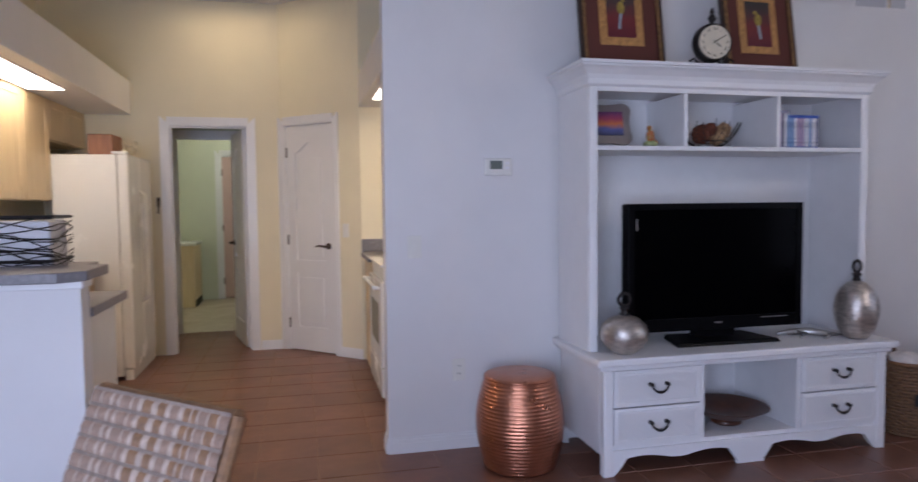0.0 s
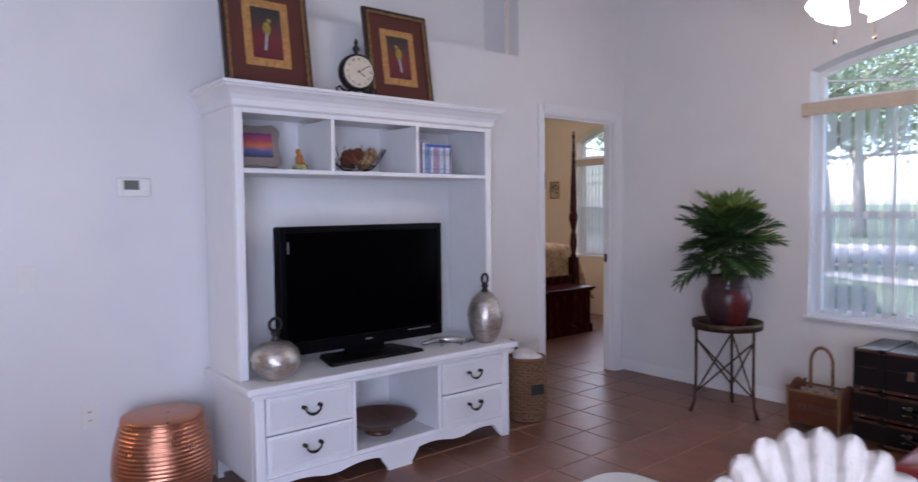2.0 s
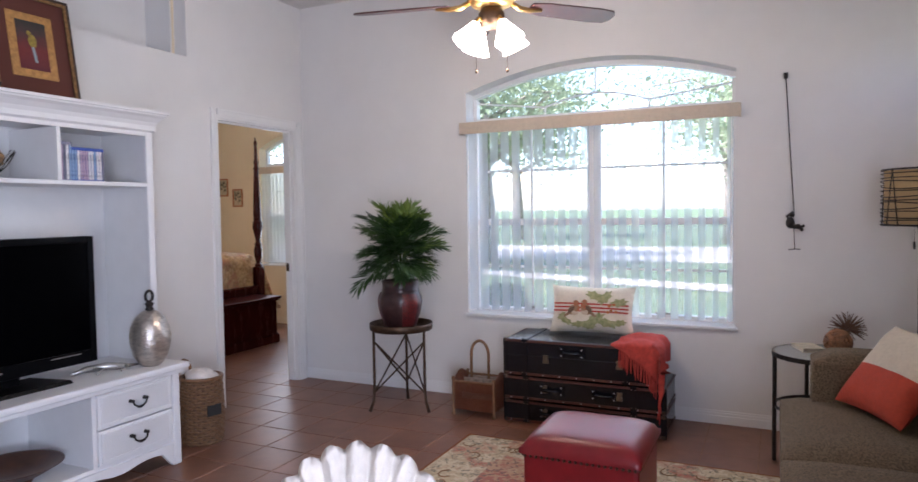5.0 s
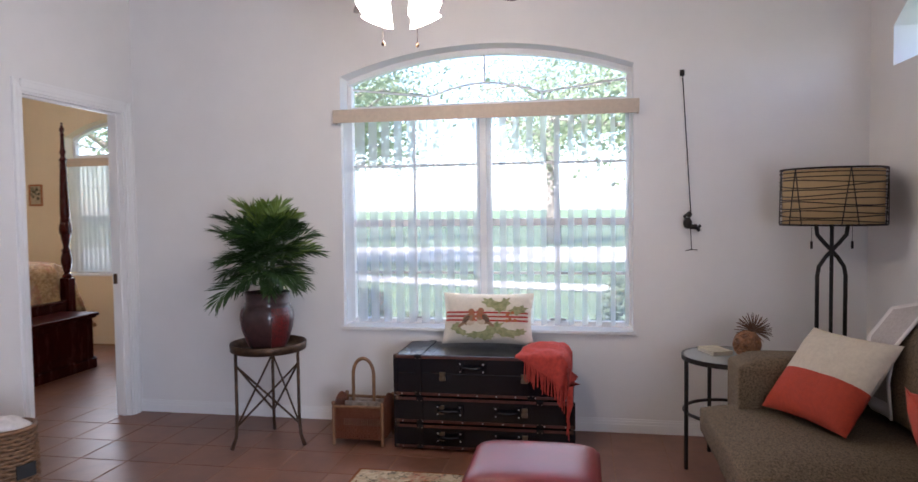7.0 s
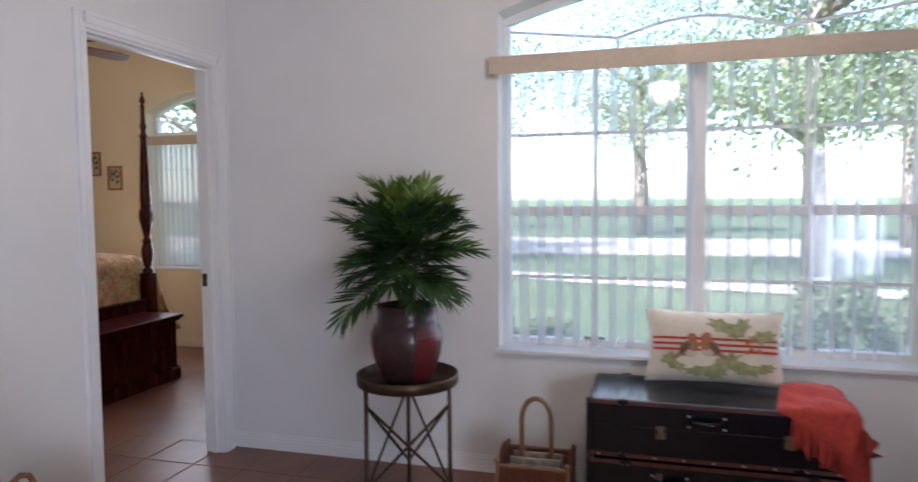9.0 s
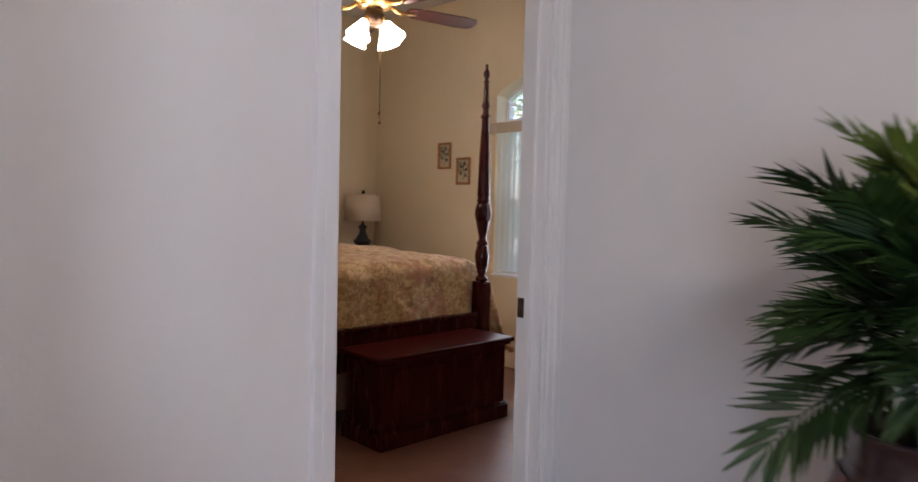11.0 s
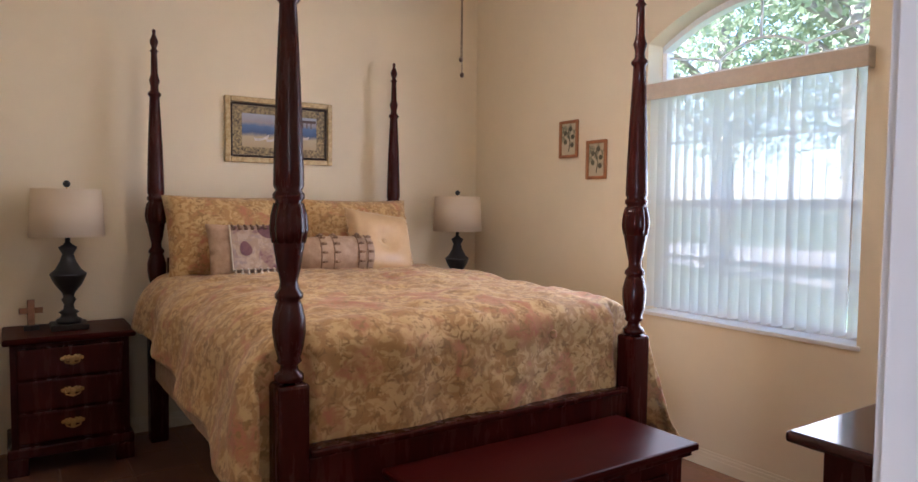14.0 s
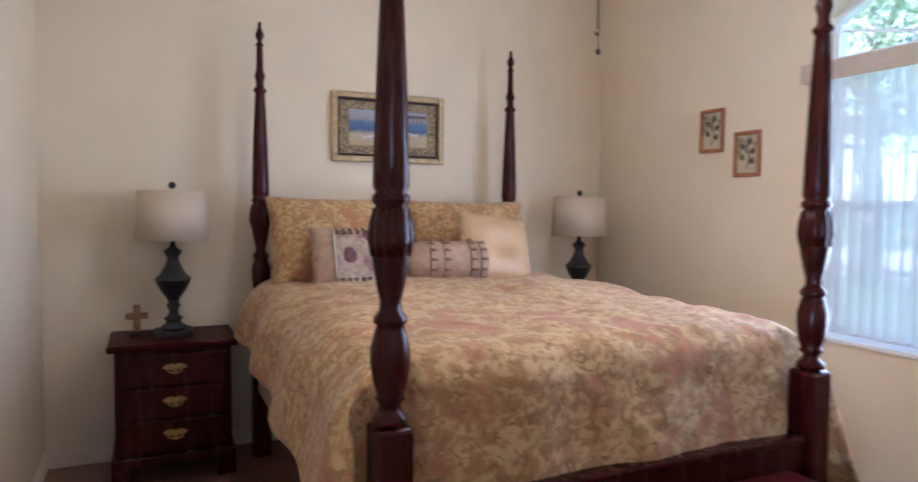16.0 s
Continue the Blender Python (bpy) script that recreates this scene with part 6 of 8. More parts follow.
part("wire_wrap", bm, IRON, fl, "dark wire wrapping")
for s in (-1, 1):
    part("pull_chain", boxes((-0.001, 0.001, s * 0.10 - 0.001, s * 0.10 + 0.001, 1.20, 1.30), (-0.005, 0.005, s * 0.10 - 0.005, s * 0.10 + 0.005, 1.165, 1.205)), IRON, fl)

hg = thing("climber_ornament", "small dark iron climbing figure on a hanging chain", "ornament", XW - 0.03, 1.155, 2.20)
bm = boxes((0.0, 0.03, -0.012, 0.012, -0.02, 0.012))
for k in range(72):
    z = -0.01 - 0.83 * k / 71
    tube([(0.0 + (0.003 if k % 2 else -0.003), -0.05 * k / 71, z), (0.0 + (-0.003 if k % 2 else 0.003), -0.05 * (k + 1) / 71, z - 0.012)], 0.0035, 5, bm)
tube([(0, -0.045, -0.84), (0, -0.055, -1.06)], 0.0025, 5, bm)
tube([(0, -0.09, -1.062), (0, -0.055, -1.06), (0, -0.02, -1.066)], 0.003, 5, bm)
ball(0.026, -0.012, -0.030, -0.90, bm, sz=1.35)
ball(0.016, -0.014, -0.040, -0.850, bm)
tube([(-0.012, -0.025, -0.885), (-0.004, -0.012, -0.86), (0, -0.045, -0.835)], 0.009, 6, bm)
tube([(-0.012, -0.03, -0.925), (-0.03, -0.075, -0.915), (-0.016, -0.095, -0.945)], 0.012, 6, bm)
tube([(-0.012, -0.035, -0.925), (-0.01, -0.085, -0.930), (-0.006, -0.105, -0.915)], 0.010, 6, bm)
part("figure", bm, IRON, hg, smooth=True)


def ceiling_fan(name, x, y, drop, phase, label, blade_mat, chains, lit):
    t = thing(name, label, "ceiling fan", x, y, 0)
    z = H - drop
    part("canopy", lathe([(0.02, H - 0.075), (0.05, H - 0.06), (0.068, H - 0.02), (0.070, H - 0.001)], 24), BRONZE, t, smooth=True)
    part("downrod", tube([(0, 0, z + 0.1), (0, 0, H - 0.06)], 0.013, 10), BRONZE, t)
    part("motor", lathe([(0.05, z - 0.06), (0.10, z - 0.045), (0.125, z - 0.01), (0.128, z + 0.03), (0.10, z + 0.075), (0.04, z + 0.11), (0.018, z + 0.12)], 32), BRASS, t, "antique brass motor housing", True)
    part("switch_housing", lathe([(0.045, z - 0.16), (0.062, z - 0.14), (0.066, z - 0.09), (0.05, z - 0.06)], 24), BRONZE, t, smooth=True)
    for k in range(5):
        m = pose(0, 0, 0, 0, 0, phase + 72 * k)
        bm = tube([m @ Vector((0.11, 0, z - 0.02)), m @ Vector((0.16, 0.0, z - 0.045)), m @ Vector((0.22, 0, z - 0.048)), m @ Vector((0.29, 0, z - 0.04))], [0.014, 0.016, 0.013, 0.010], 8)
        part("blade_iron", bm, BRASS, t, "scrolled brass blade iron", True)
        mm = m @ pose(0.22, 0, z - 0.038, -12, 0, 0)
        out = [(0.0, -0.045), (0.08, -0.062), (0.40, -0.072), (0.485, -0.062), (0.51, -0.03), (0.51, 0.03), (0.485, 0.062), (0.40, 0.072), (0.08, 0.062), (0.0, 0.045)]
        bm = bmesh.new()
        lo, hi = [bm.verts.new(mm @ Vector((a, b, 0))) for a, b in out], [bm.verts.new(mm @ Vector((a, b, 0.008))) for a, b in out]
        bm.faces.new(lo[::-1]), bm.faces.new(hi)
        for i in range(len(out)):
            bm.faces.new((lo[i], lo[(i + 1) % 10], hi[(i + 1) % 10], hi[i]))
        part("blade", bm, blade_mat, t, "dark wooden blade")
    for k in range(4):
        m = pose(0, 0, z - 0.15, 0, 0, 45 + 90 * k + phase)
        part("lamp_arm", tube([m @ Vector((0.04, 0, 0.02)), m @ Vector((0.075, 0, 0.03)), m @ Vector((0.095, 0, 0.005))], 0.011, 8), BRASS, t, smooth=True)
        bm = bmesh.new()
        lathe([(0.024, 0.0), (0.030, -0.02), (0.044, -0.05), (0.062, -0.09), (0.074, -0.115), (0.068, -0.112), (0.05, -0.07)], 20, bm, flute=lambda a, zz: 1 + (0.05 * math.cos(8 * a) if zz < -0.09 else 0))
        mt = m @ pose(0.095, 0, 0.0, 0, -30, 0)
        for v in bm.verts:
            v.co = mt @ v.co
        part("glass_shade", bm, GLOW, t, "lit frosted glass bell shade", True)
    for cx, cy, cz in chains:
        bm = tube([(cx, cy, z - 0.14), (cx, cy, cz)], 0.0016, 4)
        ball(0.008, cx, cy, cz, bm, sz=1.3, u=10, v=8)
        part("pull_chain", bm, BRONZE, t, "thin bronze pull chain", True)
    return t


BLADE = mat("blade_mahogany", (0.060, 0.018, 0.016), 0.35, col2=(0.09, 0.028, 0.022), scale=6, stretch=(1, 8, 8), coat=0.3)
ceiling_fan("ceiling_fan", 4.40, 2.51, 0.62, 102, "brass ceiling fan with five mahogany blades and lit glass shades", BLADE, ((0.06, -0.06, 2.115), (-0.06, 0.06, 2.10)), True)
ceiling_fan("ceiling_fan", 6.40, 6.76, 0.55, 60, "bedroom ceiling fan with dark blades and lit shades", BLADE, ((0.07, 0.02, 1.815), (0.065, 0.02, 1.872)), True)

# ---- table with shell in the near corner ----
tbm = thing("bar_table", "narrow white bar-height stand with rounded corners", "table", 1.645, 1.52, 0, 0)
ring = []
for cx, cy, a0 in ((0.04, 0.19, 0), (-0.04, 0.19, 90), (-0.04, -0.19, 180), (0.04, -0.19, 270)):
    ring += [(cx + 0.038 * math.cos(radians(a0 + 15 * i)), cy + 0.038 * math.sin(radians(a0 + 15 * i))) for i in range(7)]
bm = bmesh.new()
lo, hi = [bm.verts.new((x, y, 1.070)) for x, y in ring], [bm.verts.new((x, y, 1.095)) for x, y in ring]
bm.faces.new(lo[::-1]), bm.faces.new(hi)
for i in range(len(ring)):
    bm.faces.new((lo[i], lo[(i + 1) % len(ring)], hi[(i + 1) % len(ring)], hi[i]))
part("tabletop", bm, PORCELAIN, tbm, "white gloss top", bevel=0.005)
part("pedestal", lathe([(0.03, 0.02), (0.026, 0.5), (0.03, 1.0), (0.06, 1.069)], 20), STEEL, tbm, smooth=True)
part("foot_plate", lathe([(0.12, 0), (0.12, 0.012), (0.04, 0.03)], 30), STEEL, tbm, smooth=True)
sh = thing("shell_ornament", "chalky white ribbed scallop shell ornament on the white table", "ornament", 1.620, 1.490, 1.100, -62)
sh.scale = (0.96, 0.96, 1.04)
RB = 11


def scallop(u, v):
    a = radians(-78 + 156 * u)
    rib = abs(math.sin(math.pi * RB * u))
    r = 0.012 + v * (0.100 + 0.008 * rib * v ** 3)
    bulge = 0.026 * math.sin(math.pi * min(1, v * 0.9)) * math.cos(a * 0.7) + 0.008 * rib * v
    k = 0.0035 * noise.noise(Vector((u * 40, v * 26, 2))) + 0.0025 * noise.noise(Vector((u * 90, v * 60, 7)))
    return (r * math.sin(a) * 0.74, -bulge - k, 0.004 + r * max(0.0, math.cos(a)) ** 0.9)


part("shell", sheet(132, 22, scallop, 0.007), KNIT_WHITE, sh, smooth=True)
part("hinge", boxes((-0.03, 0.03, -0.02, 0.012, 0.0, 0.016)), KNIT_WHITE, sh, bevel=0.006)

# ---- kitchen ----
pen = thing("peninsula", "white half wall with raised breakfast bar", "counter", 0, 0, 0)
part("half_wall", boxes((-2.6, 0.14, 4.16, 4.27, 0, 1.030)), WALL, pen)
part("cap_moulding", boxes((-2.6, 0.15, 4.145, 4.16, 1.0, 1.03), (0.14, 0.153, 4.16, 4.27, 1.0, 1.03)), TRIM, pen, bevel=0.004)
bm = bmesh.new()
o = [(-2.6, 4.06), (0.09, 4.06), (0.17, 4.14), (0.17, 4.44), (-2.6, 4.44)]
lo, hi = [bm.verts.new((x, y, 1.031)) for x, y in o], [bm.verts.new((x, y, 1.07)) for x, y in o]
bm.faces.new(lo[::-1]), bm.faces.new(hi)
for i in range(5):
    bm.faces.new((lo[i], lo[(i + 1) % 5], hi[(i + 1) % 5], hi[i]))
part("bar_top", bm, LAMINATE, pen, "grey laminate bar top", bevel=0.004)
part("base_cabinet", boxes((-2.6, 0.10, 4.272, 4.80, 0.0, 0.872)), PORCELAIN, pen)
part("worktop", boxes((-2.6, 0.15, 4.272, 4.83, 0.873, 0.912)), LAMINATE, pen, "grey laminate worktop", bevel=0.004)
wbk = thing("wire_basket", "white lined basket wrapped in dark wire scrolls on the worktop", "basket", -0.245, 4.575, 0.913)
wbk.scale = (1.0, 1.0, 1.45)
part("liner", boxes((-0.19, 0.19, -0.11, 0.11, 0.004, 0.235)), mat("liner_white", (0.72, 0.70, 0.72), 0.8, var=0.05, bump=0.3), wbk, bevel=0.01)
bm = bmesh.new()
random.seed(8)
for z in (0.006, 0.12, 0.245):
    tube([(-0.205, -0.125, z), (0.205, -0.125, z), (0.205, 0.125, z), (-0.205, 0.125, z)], 0.005, 5, bm, True)
part("rim_wire", bm, IRON, wbk)
for k in range(26):
    zz, ph, am, fq = 0.02 + 0.205 * (k + 0.5) / 26, random.uniform(0, 6.3), random.uniform(0.006, 0.045), random.uniform(0.5, 1.5)
    pts = []
    for i in range(41):
        q = 0.66 * i / 40
        px, py = (-0.205 + q, -0.127) if q < 0.41 else (0.207, -0.127 + (q - 0.41))
        pts.append((px, py, max(0.008, min(0.243, zz + am * math.sin(fq * 9 * q + ph)))))
    part("bent_wire", tube(pts, 0.0017, 4), IRON, wbk)
fr = thing("refrigerator", "white side-by-side refrigerator with an ice dispenser", "refrigerator", -0.30, 6.84, 0)
part("cabinet", boxes((-0.50, -0.06, 0.0, 0.80, 0.03, 1.70)), PORCELAIN, fr, bevel=0.006)
for y0, y1 in ((0.004, 0.36), (0.368, 0.796)):
    d = part("door", boxes((-0.056, 0.02, y0, y1, 0.085, 1.705)), PORCELAIN, fr, bevel=0.012)
    yy = y1 - 0.03 if y0 < 0.1 else y0 + 0.03
    part("handle", tube([(0.02, yy, 0.55), (0.055, yy, 0.58), (0.055, yy, 1.40), (0.02, yy, 1.43)], 0.012, 8), PORCELAIN, d)
part("dispenser", boxes((0.0201, 0.026, 0.07, 0.29, 0.98, 1.32)), mat("dispenser_grey", (0.50, 0.49, 0.45), 0.4), fr, "recessed ice dispenser", bevel=0.004)
part("toe_grille", boxes((-0.05, 0.008, 0.01, 0.79, 0.0, 0.08)), PORCELAIN, fr)
part("hinge_cover", boxes((-0.09, 0.012, 0.01, 0.07, 1.706, 1.725)), PORCELAIN, fr)
wbx = thing("wooden_box", "reddish wooden bread box on top of the refrigerator", "box", -0.52, 7.2, 1.701)
part("box", boxes((-0.09, 0.09, -0.14, 0.14, 0, 0.17)), mat("box_wood", (0.36, 0.13, 0.04), 0.4, col2=(0.26, 0.09, 0.03), scale=5, stretch=(8, 8, 1)), wbx, bevel=0.005)
fg = thing("rooster_figurine", "small pale rooster figurine on top of the refrigerator", "figurine", -0.33, 7.22, 1.706)
bm = ball(0.035, 0, 0, 0.05, sx=1.2, sz=1.2)
ball(0.02, 0.025, 0, 0.11, bm)
tube([(-0.03, 0, 0.06), (-0.06, 0, 0.12)], [0.02, 0.006], 6, bm)
lathe([(0.03, 0), (0.025, 0.015)], 12, bm)
part("figure", bm, mat("figurine_cream", (0.55, 0.48, 0.32), 0.5, var=0.3, scale=30), fg, smooth=True)


def wall_cabinet(y0, y1, z0, z1, x0, x1, face, label, name="wall_cabinet"):
    t = thing(name, label, "cabinet", x0 if face > 0 else x1, y0, z0, group="pale maple kitchen cabinets")
    xf = x1 - x0
    s = 1 if face > 0 else -1
    part("body", boxes((*sorted((0, s * (xf - 0.02))), 0.002, y1 - y0 - 0.002, 0, z1 - z0)), MAPLE, t)
    d = part("door", boxes((*sorted((s * (xf - 0.019), s * xf)), 0.006, y1 - y0 - 0.006, 0.006, z1 - z0 - 0.006)), MAPLE, t, bevel=0.003)
    h, w = z1 - z0, y1 - y0
    fr_ = boxes((*sorted((s * (xf + 0.0005), s * (xf + 0.007))), 0.006, 0.06, 0.006, h - 0.006), (*sorted((s * (xf + 0.0005), s * (xf + 0.007))), w - 0.06, w - 0.006, 0.006, h - 0.006), (*sorted((s * (xf + 0.0005), s * (xf + 0.007))), 0.06, w - 0.06, 0.006, 0.06), (*sorted((s * (xf + 0.0005), s * (xf + 0.007))), 0.06, w - 0.06, h - 0.06, h - 0.006))
    part("door_frame", fr_, MAPLE, d, bevel=0.002)
    return t


for k in range(4):
    wall_cabinet(6.83 - 0.48 * (k + 1), 6.83 - 0.48 * k, 1.36, 2.10, -1.13, -0.80, 1, "pale maple wall cabinet with a framed door")
for a, b in ((6.845, 7.25), (7.255, 7.68)):
    wall_cabinet(a, b, 1.80, 2.10, -1.13, -0.80, 1, "short maple cabinet above the refrigerator")
for k in range(3):
    wall_cabinet(6.82 - 0.6 * (k + 1), 6.82 - 0.6 * k, 0.0, 0.87, -1.13, -0.54, 1, "pale maple base cabinet", "base_cabinet")
ct = thing("worktop", "grey laminate worktop along the kitchen wall", "worktop", 0, 0, 0)
part("slab", boxes((-1.13, -0.50, 5.0, 6.83, 0.872, 0.91)), LAMINATE, ct, bevel=0.004)
lp = thing("ceiling_light", "lit fluorescent panel under the kitchen soffit", "light", -0.66, 5.60, 2.10)
part("frame", boxes((-0.12, 0.12, -0.80, 0.80, -0.006, -0.001)), TRIM, lp)
part("diffuser", boxes((-0.105, 0.105, -0.785, 0.785, -0.009, -0.0065)), GLOW_TUBE, lp, "glowing diffuser")
lp2 = thing("ceiling_light", "lit fluorescent panel under the range soffit", "light", 1.62, 6.0, 2.12)
part("frame", boxes((-0.11, 0.11, -0.60, 0.60, -0.006, -0.001)), TRIM, lp2)
part("diffuser", boxes((-0.095, 0.095, -0.585, 0.585, -0.009, -0.0065)), GLOW_TUBE, lp2, "glowing diffuser")
# framed ceiling panel; its glow is added to go with the kitchen fill
ht = thing("ceiling_light", "white framed panel in the kitchen ceiling with an added fill glow", "light", 0.40, 7.15, H)
part("diffuser", boxes((-0.36, 0.36, -0.30, 0.30, -0.012, -0.001)), mat("panel_fill_glow", (0.85, 0.80, 0.66), 0.6, emit=((1.0, 0.80, 0.48), 0.25)), ht, "ceiling panel with an added soft glow")
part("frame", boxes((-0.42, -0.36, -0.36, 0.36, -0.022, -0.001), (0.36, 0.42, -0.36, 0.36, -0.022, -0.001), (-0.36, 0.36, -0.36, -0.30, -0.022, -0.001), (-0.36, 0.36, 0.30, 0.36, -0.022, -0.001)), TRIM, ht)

rn = thing("range", "white electric range with a glass oven door", "range", 1.46, 5.72, 0)
part("body", boxes((0.03, 0.64, 0, 0.76, 0.02, 0.895)), PORCELAIN, rn, bevel=0.004)
od = part("oven_door", boxes((0.0, 0.028, 0.01, 0.75, 0.235, 0.80)), PORCELAIN, rn, bevel=0.008)
part("oven_window", boxes((-0.002, -0.0005, 0.15, 0.61, 0.36, 0.64)), SCREEN, od, "dark oven glass")
part("handle", tube([(0.0, 0.06, 0.755), (-0.04, 0.06, 0.765), (-0.04, 0.70, 0.765), (0.0, 0.70, 0.755)], 0.012, 8), PORCELAIN, od)
part("drawer", boxes((0.0, 0.028, 0.01, 0.75, 0.035, 0.225)), PORCELAIN, rn, bevel=0.008)
part("cooktop", boxes((0.0, 0.64, 0, 0.76, 0.896, 0.915)), PORCELAIN, rn, bevel=0.005)
for px, py in ((0.17, 0.2), (0.17, 0.56), (0.45, 0.2), (0.45, 0.56)):
    part("burner", lathe([(0.09, 0.9155), (0.085, 0.925), (0.03, 0.923)], 24, at=(px, py)), BLACK, rn)
part("backguard", boxes((0.58, 0.64, 0, 0.76, 0.916, 1.06)), PORCELAIN, rn, bevel=0.006)
wall_cabinet(6.485, 7.05, 0.0, 0.87, 1.49, 2.1, -1, "narrow maple base cabinet beside the range", "base_cabinet")
ct = thing("worktop", "short grey laminate worktop beside the range", "worktop", 0, 0, 0)
part("slab", boxes((1.455, 2.10, 6.485, 7.058, 0.872, 0.915)), LAMINATE, ct, bevel=0.004)
part("backsplash", boxes((1.46, 2.10, 7.038, 7.058, 0.916, 1.02)), LAMINATE, ct)
vn = thing("vanity", "small maple vanity with a white basin in the laundry room", "vanity", -0.62, 10.95, 0)
part("cabinet", boxes((-0.45, 0.24, -0.3, 0.3, 0.0, 0.80)), MAPLE, vn)
part("basin_top", boxes((-0.46, 0.26, -0.31, 0.31, 0.801, 0.84)), PORCELAIN, vn, bevel=0.006)
# dark strip on the cabinet face in place of a shaded toe recess
part("toe_shade", boxes((0.2401, 0.246, -0.28, 0.28, 0.0, 0.09)), DARK_VOID, vn)
kr = thing("key_rack", "small dark key hook on the kitchen wall", "hook", -0.235, 7.70, 1.33)
part("hook", boxes((-0.012, 0.012, -0.02, -0.001, -0.02, 0.06), (-0.006, 0.006, -0.03, -0.02, -0.08, 0.0)), BRONZE, kr)

# rattan dining chair, its back towards the bar
rc = thing("rattan_chair", "woven rattan chair with a plaid wicker back", "chair", 0, 0, 0)
A, B = Vector((0.50, 3.00, 0.90)), Vector((0.82, 2.70, 0.90))
DN = Vector((-0.085, -0.115, -0.30))
RATTAN_BASE = mat("rattan_core", (0.30, 0.20, 0.13), 0.7, var=0.2, scale=30)
bk0 = A + DN * 1.45, B + DN * 1.45
nrm = (B - A).cross(DN).normalized()
if nrm.y > 0:
    nrm = -nrm
part("back_core", hexa(bmesh.new(), (bk0[0] - nrm * 0.04, bk0[1] - nrm * 0.04, bk0[1] - nrm * 0.006, bk0[0] - nrm * 0.006), (A - nrm * 0.04, B - nrm * 0.04, B - nrm * 0.006, A - nrm * 0.006)), RATTAN_BASE, rc)
R1 = mat("rattan_pale", (0.42, 0.32, 0.245), 0.6, var=0.2, scale=60)
R2 = mat("rattan_tan", (0.22, 0.115, 0.050), 0.6, var=0.25, scale=60)
R3 = mat("rattan_mauve", (0.26, 0.165, 0.11), 0.6, var=0.2, scale=60)
across, down = (B - A), DN * 1.45
random.seed(44)
ROWS, STR = 14, 88
tones = []
while len(tones) < STR:
    tones += [random.choice((2, 2, 1))] * random.randint(3, 7) + [0] * random.randint(1, 4)
for tone, m in ((0, R1), (1, R2), (2, R3)):
    for i in range(STR):
        if tones[i] != tone:
            continue
        u = (i + 0.5) / STR
        pts = [A + across * u + down * (k / 84) + nrm * (0.006 * abs(math.sin(math.pi * ROWS * k / 84)) ** 0.7 + random.uniform(-0.0006, 0.0006)) for k in range(85)]
        part("woven_strand", tube(pts, 0.0027, 4), m, rc)
CREAM = mat("rattan_cream", (0.36, 0.28, 0.225), 0.6, var=0.2, scale=60)
for k in range(ROWS + 1):
    for e in (-0.004, 0.004):
        part("woven_weft", tube([A + across * (j / 44) + down * (k / ROWS + e) + nrm * 0.0055 for j in range(45)], 0.0019, 4), CREAM, rc)
bm = bmesh.new()
for q0, q1 in ((A, B), (B, bk0[1]), (A, bk0[0])):
    tube([q0 - nrm * 0.018, q1 - nrm * 0.018], 0.016, 10, bm)
part("wrapped_frame", bm, R2, rc)
s0, s1 = bk0
front = nrm * 0.45
front.z = 0
bm = hexa(bmesh.new(), (s0 + Vector((0, 0, -0.06)), s1 + Vector((0, 0, -0.06)), s1 + front + Vector((0, 0, -0.06)), s0 + front + Vector((0, 0, -0.06))), (s0, s1, s1 + front, s0 + front))
part("seat", bm, R3, rc, bevel=0.02)
for q in (s0, s1, s0 + front, s1 + front):
    c = (s0 + s1 + front) / 2
    p = c + (q - c) * 0.9
    part("leg", tube([(p.x, p.y, 0.0), (p.x, p.y, s0.z - 0.055)], [0.018, 0.022], 8), R2, rc)

# ---- bedroom ----
bed = thing("four_poster_bed", "dark cherry four-poster bed with carved turned posts", "bed", 6.45, 6.55, 0)
PXS, PYS = (-0.735, 0.735), (0.0, 2.105)


def flutes(n, depth):
    return lambda a, z: 1 - depth * (0.5 + 0.5 * math.cos(n * a)) if 1.42 < z < 1.90 else (1 - 0.05 * (0.5 + 0.5 * math.cos(8 * a + z * 18)) if 1.06 < z < 1.32 else (1 - 0.035 * (0.5 + 0.5 * math.cos(6 * a)) if 0.85 < z < 0.98 else 1))


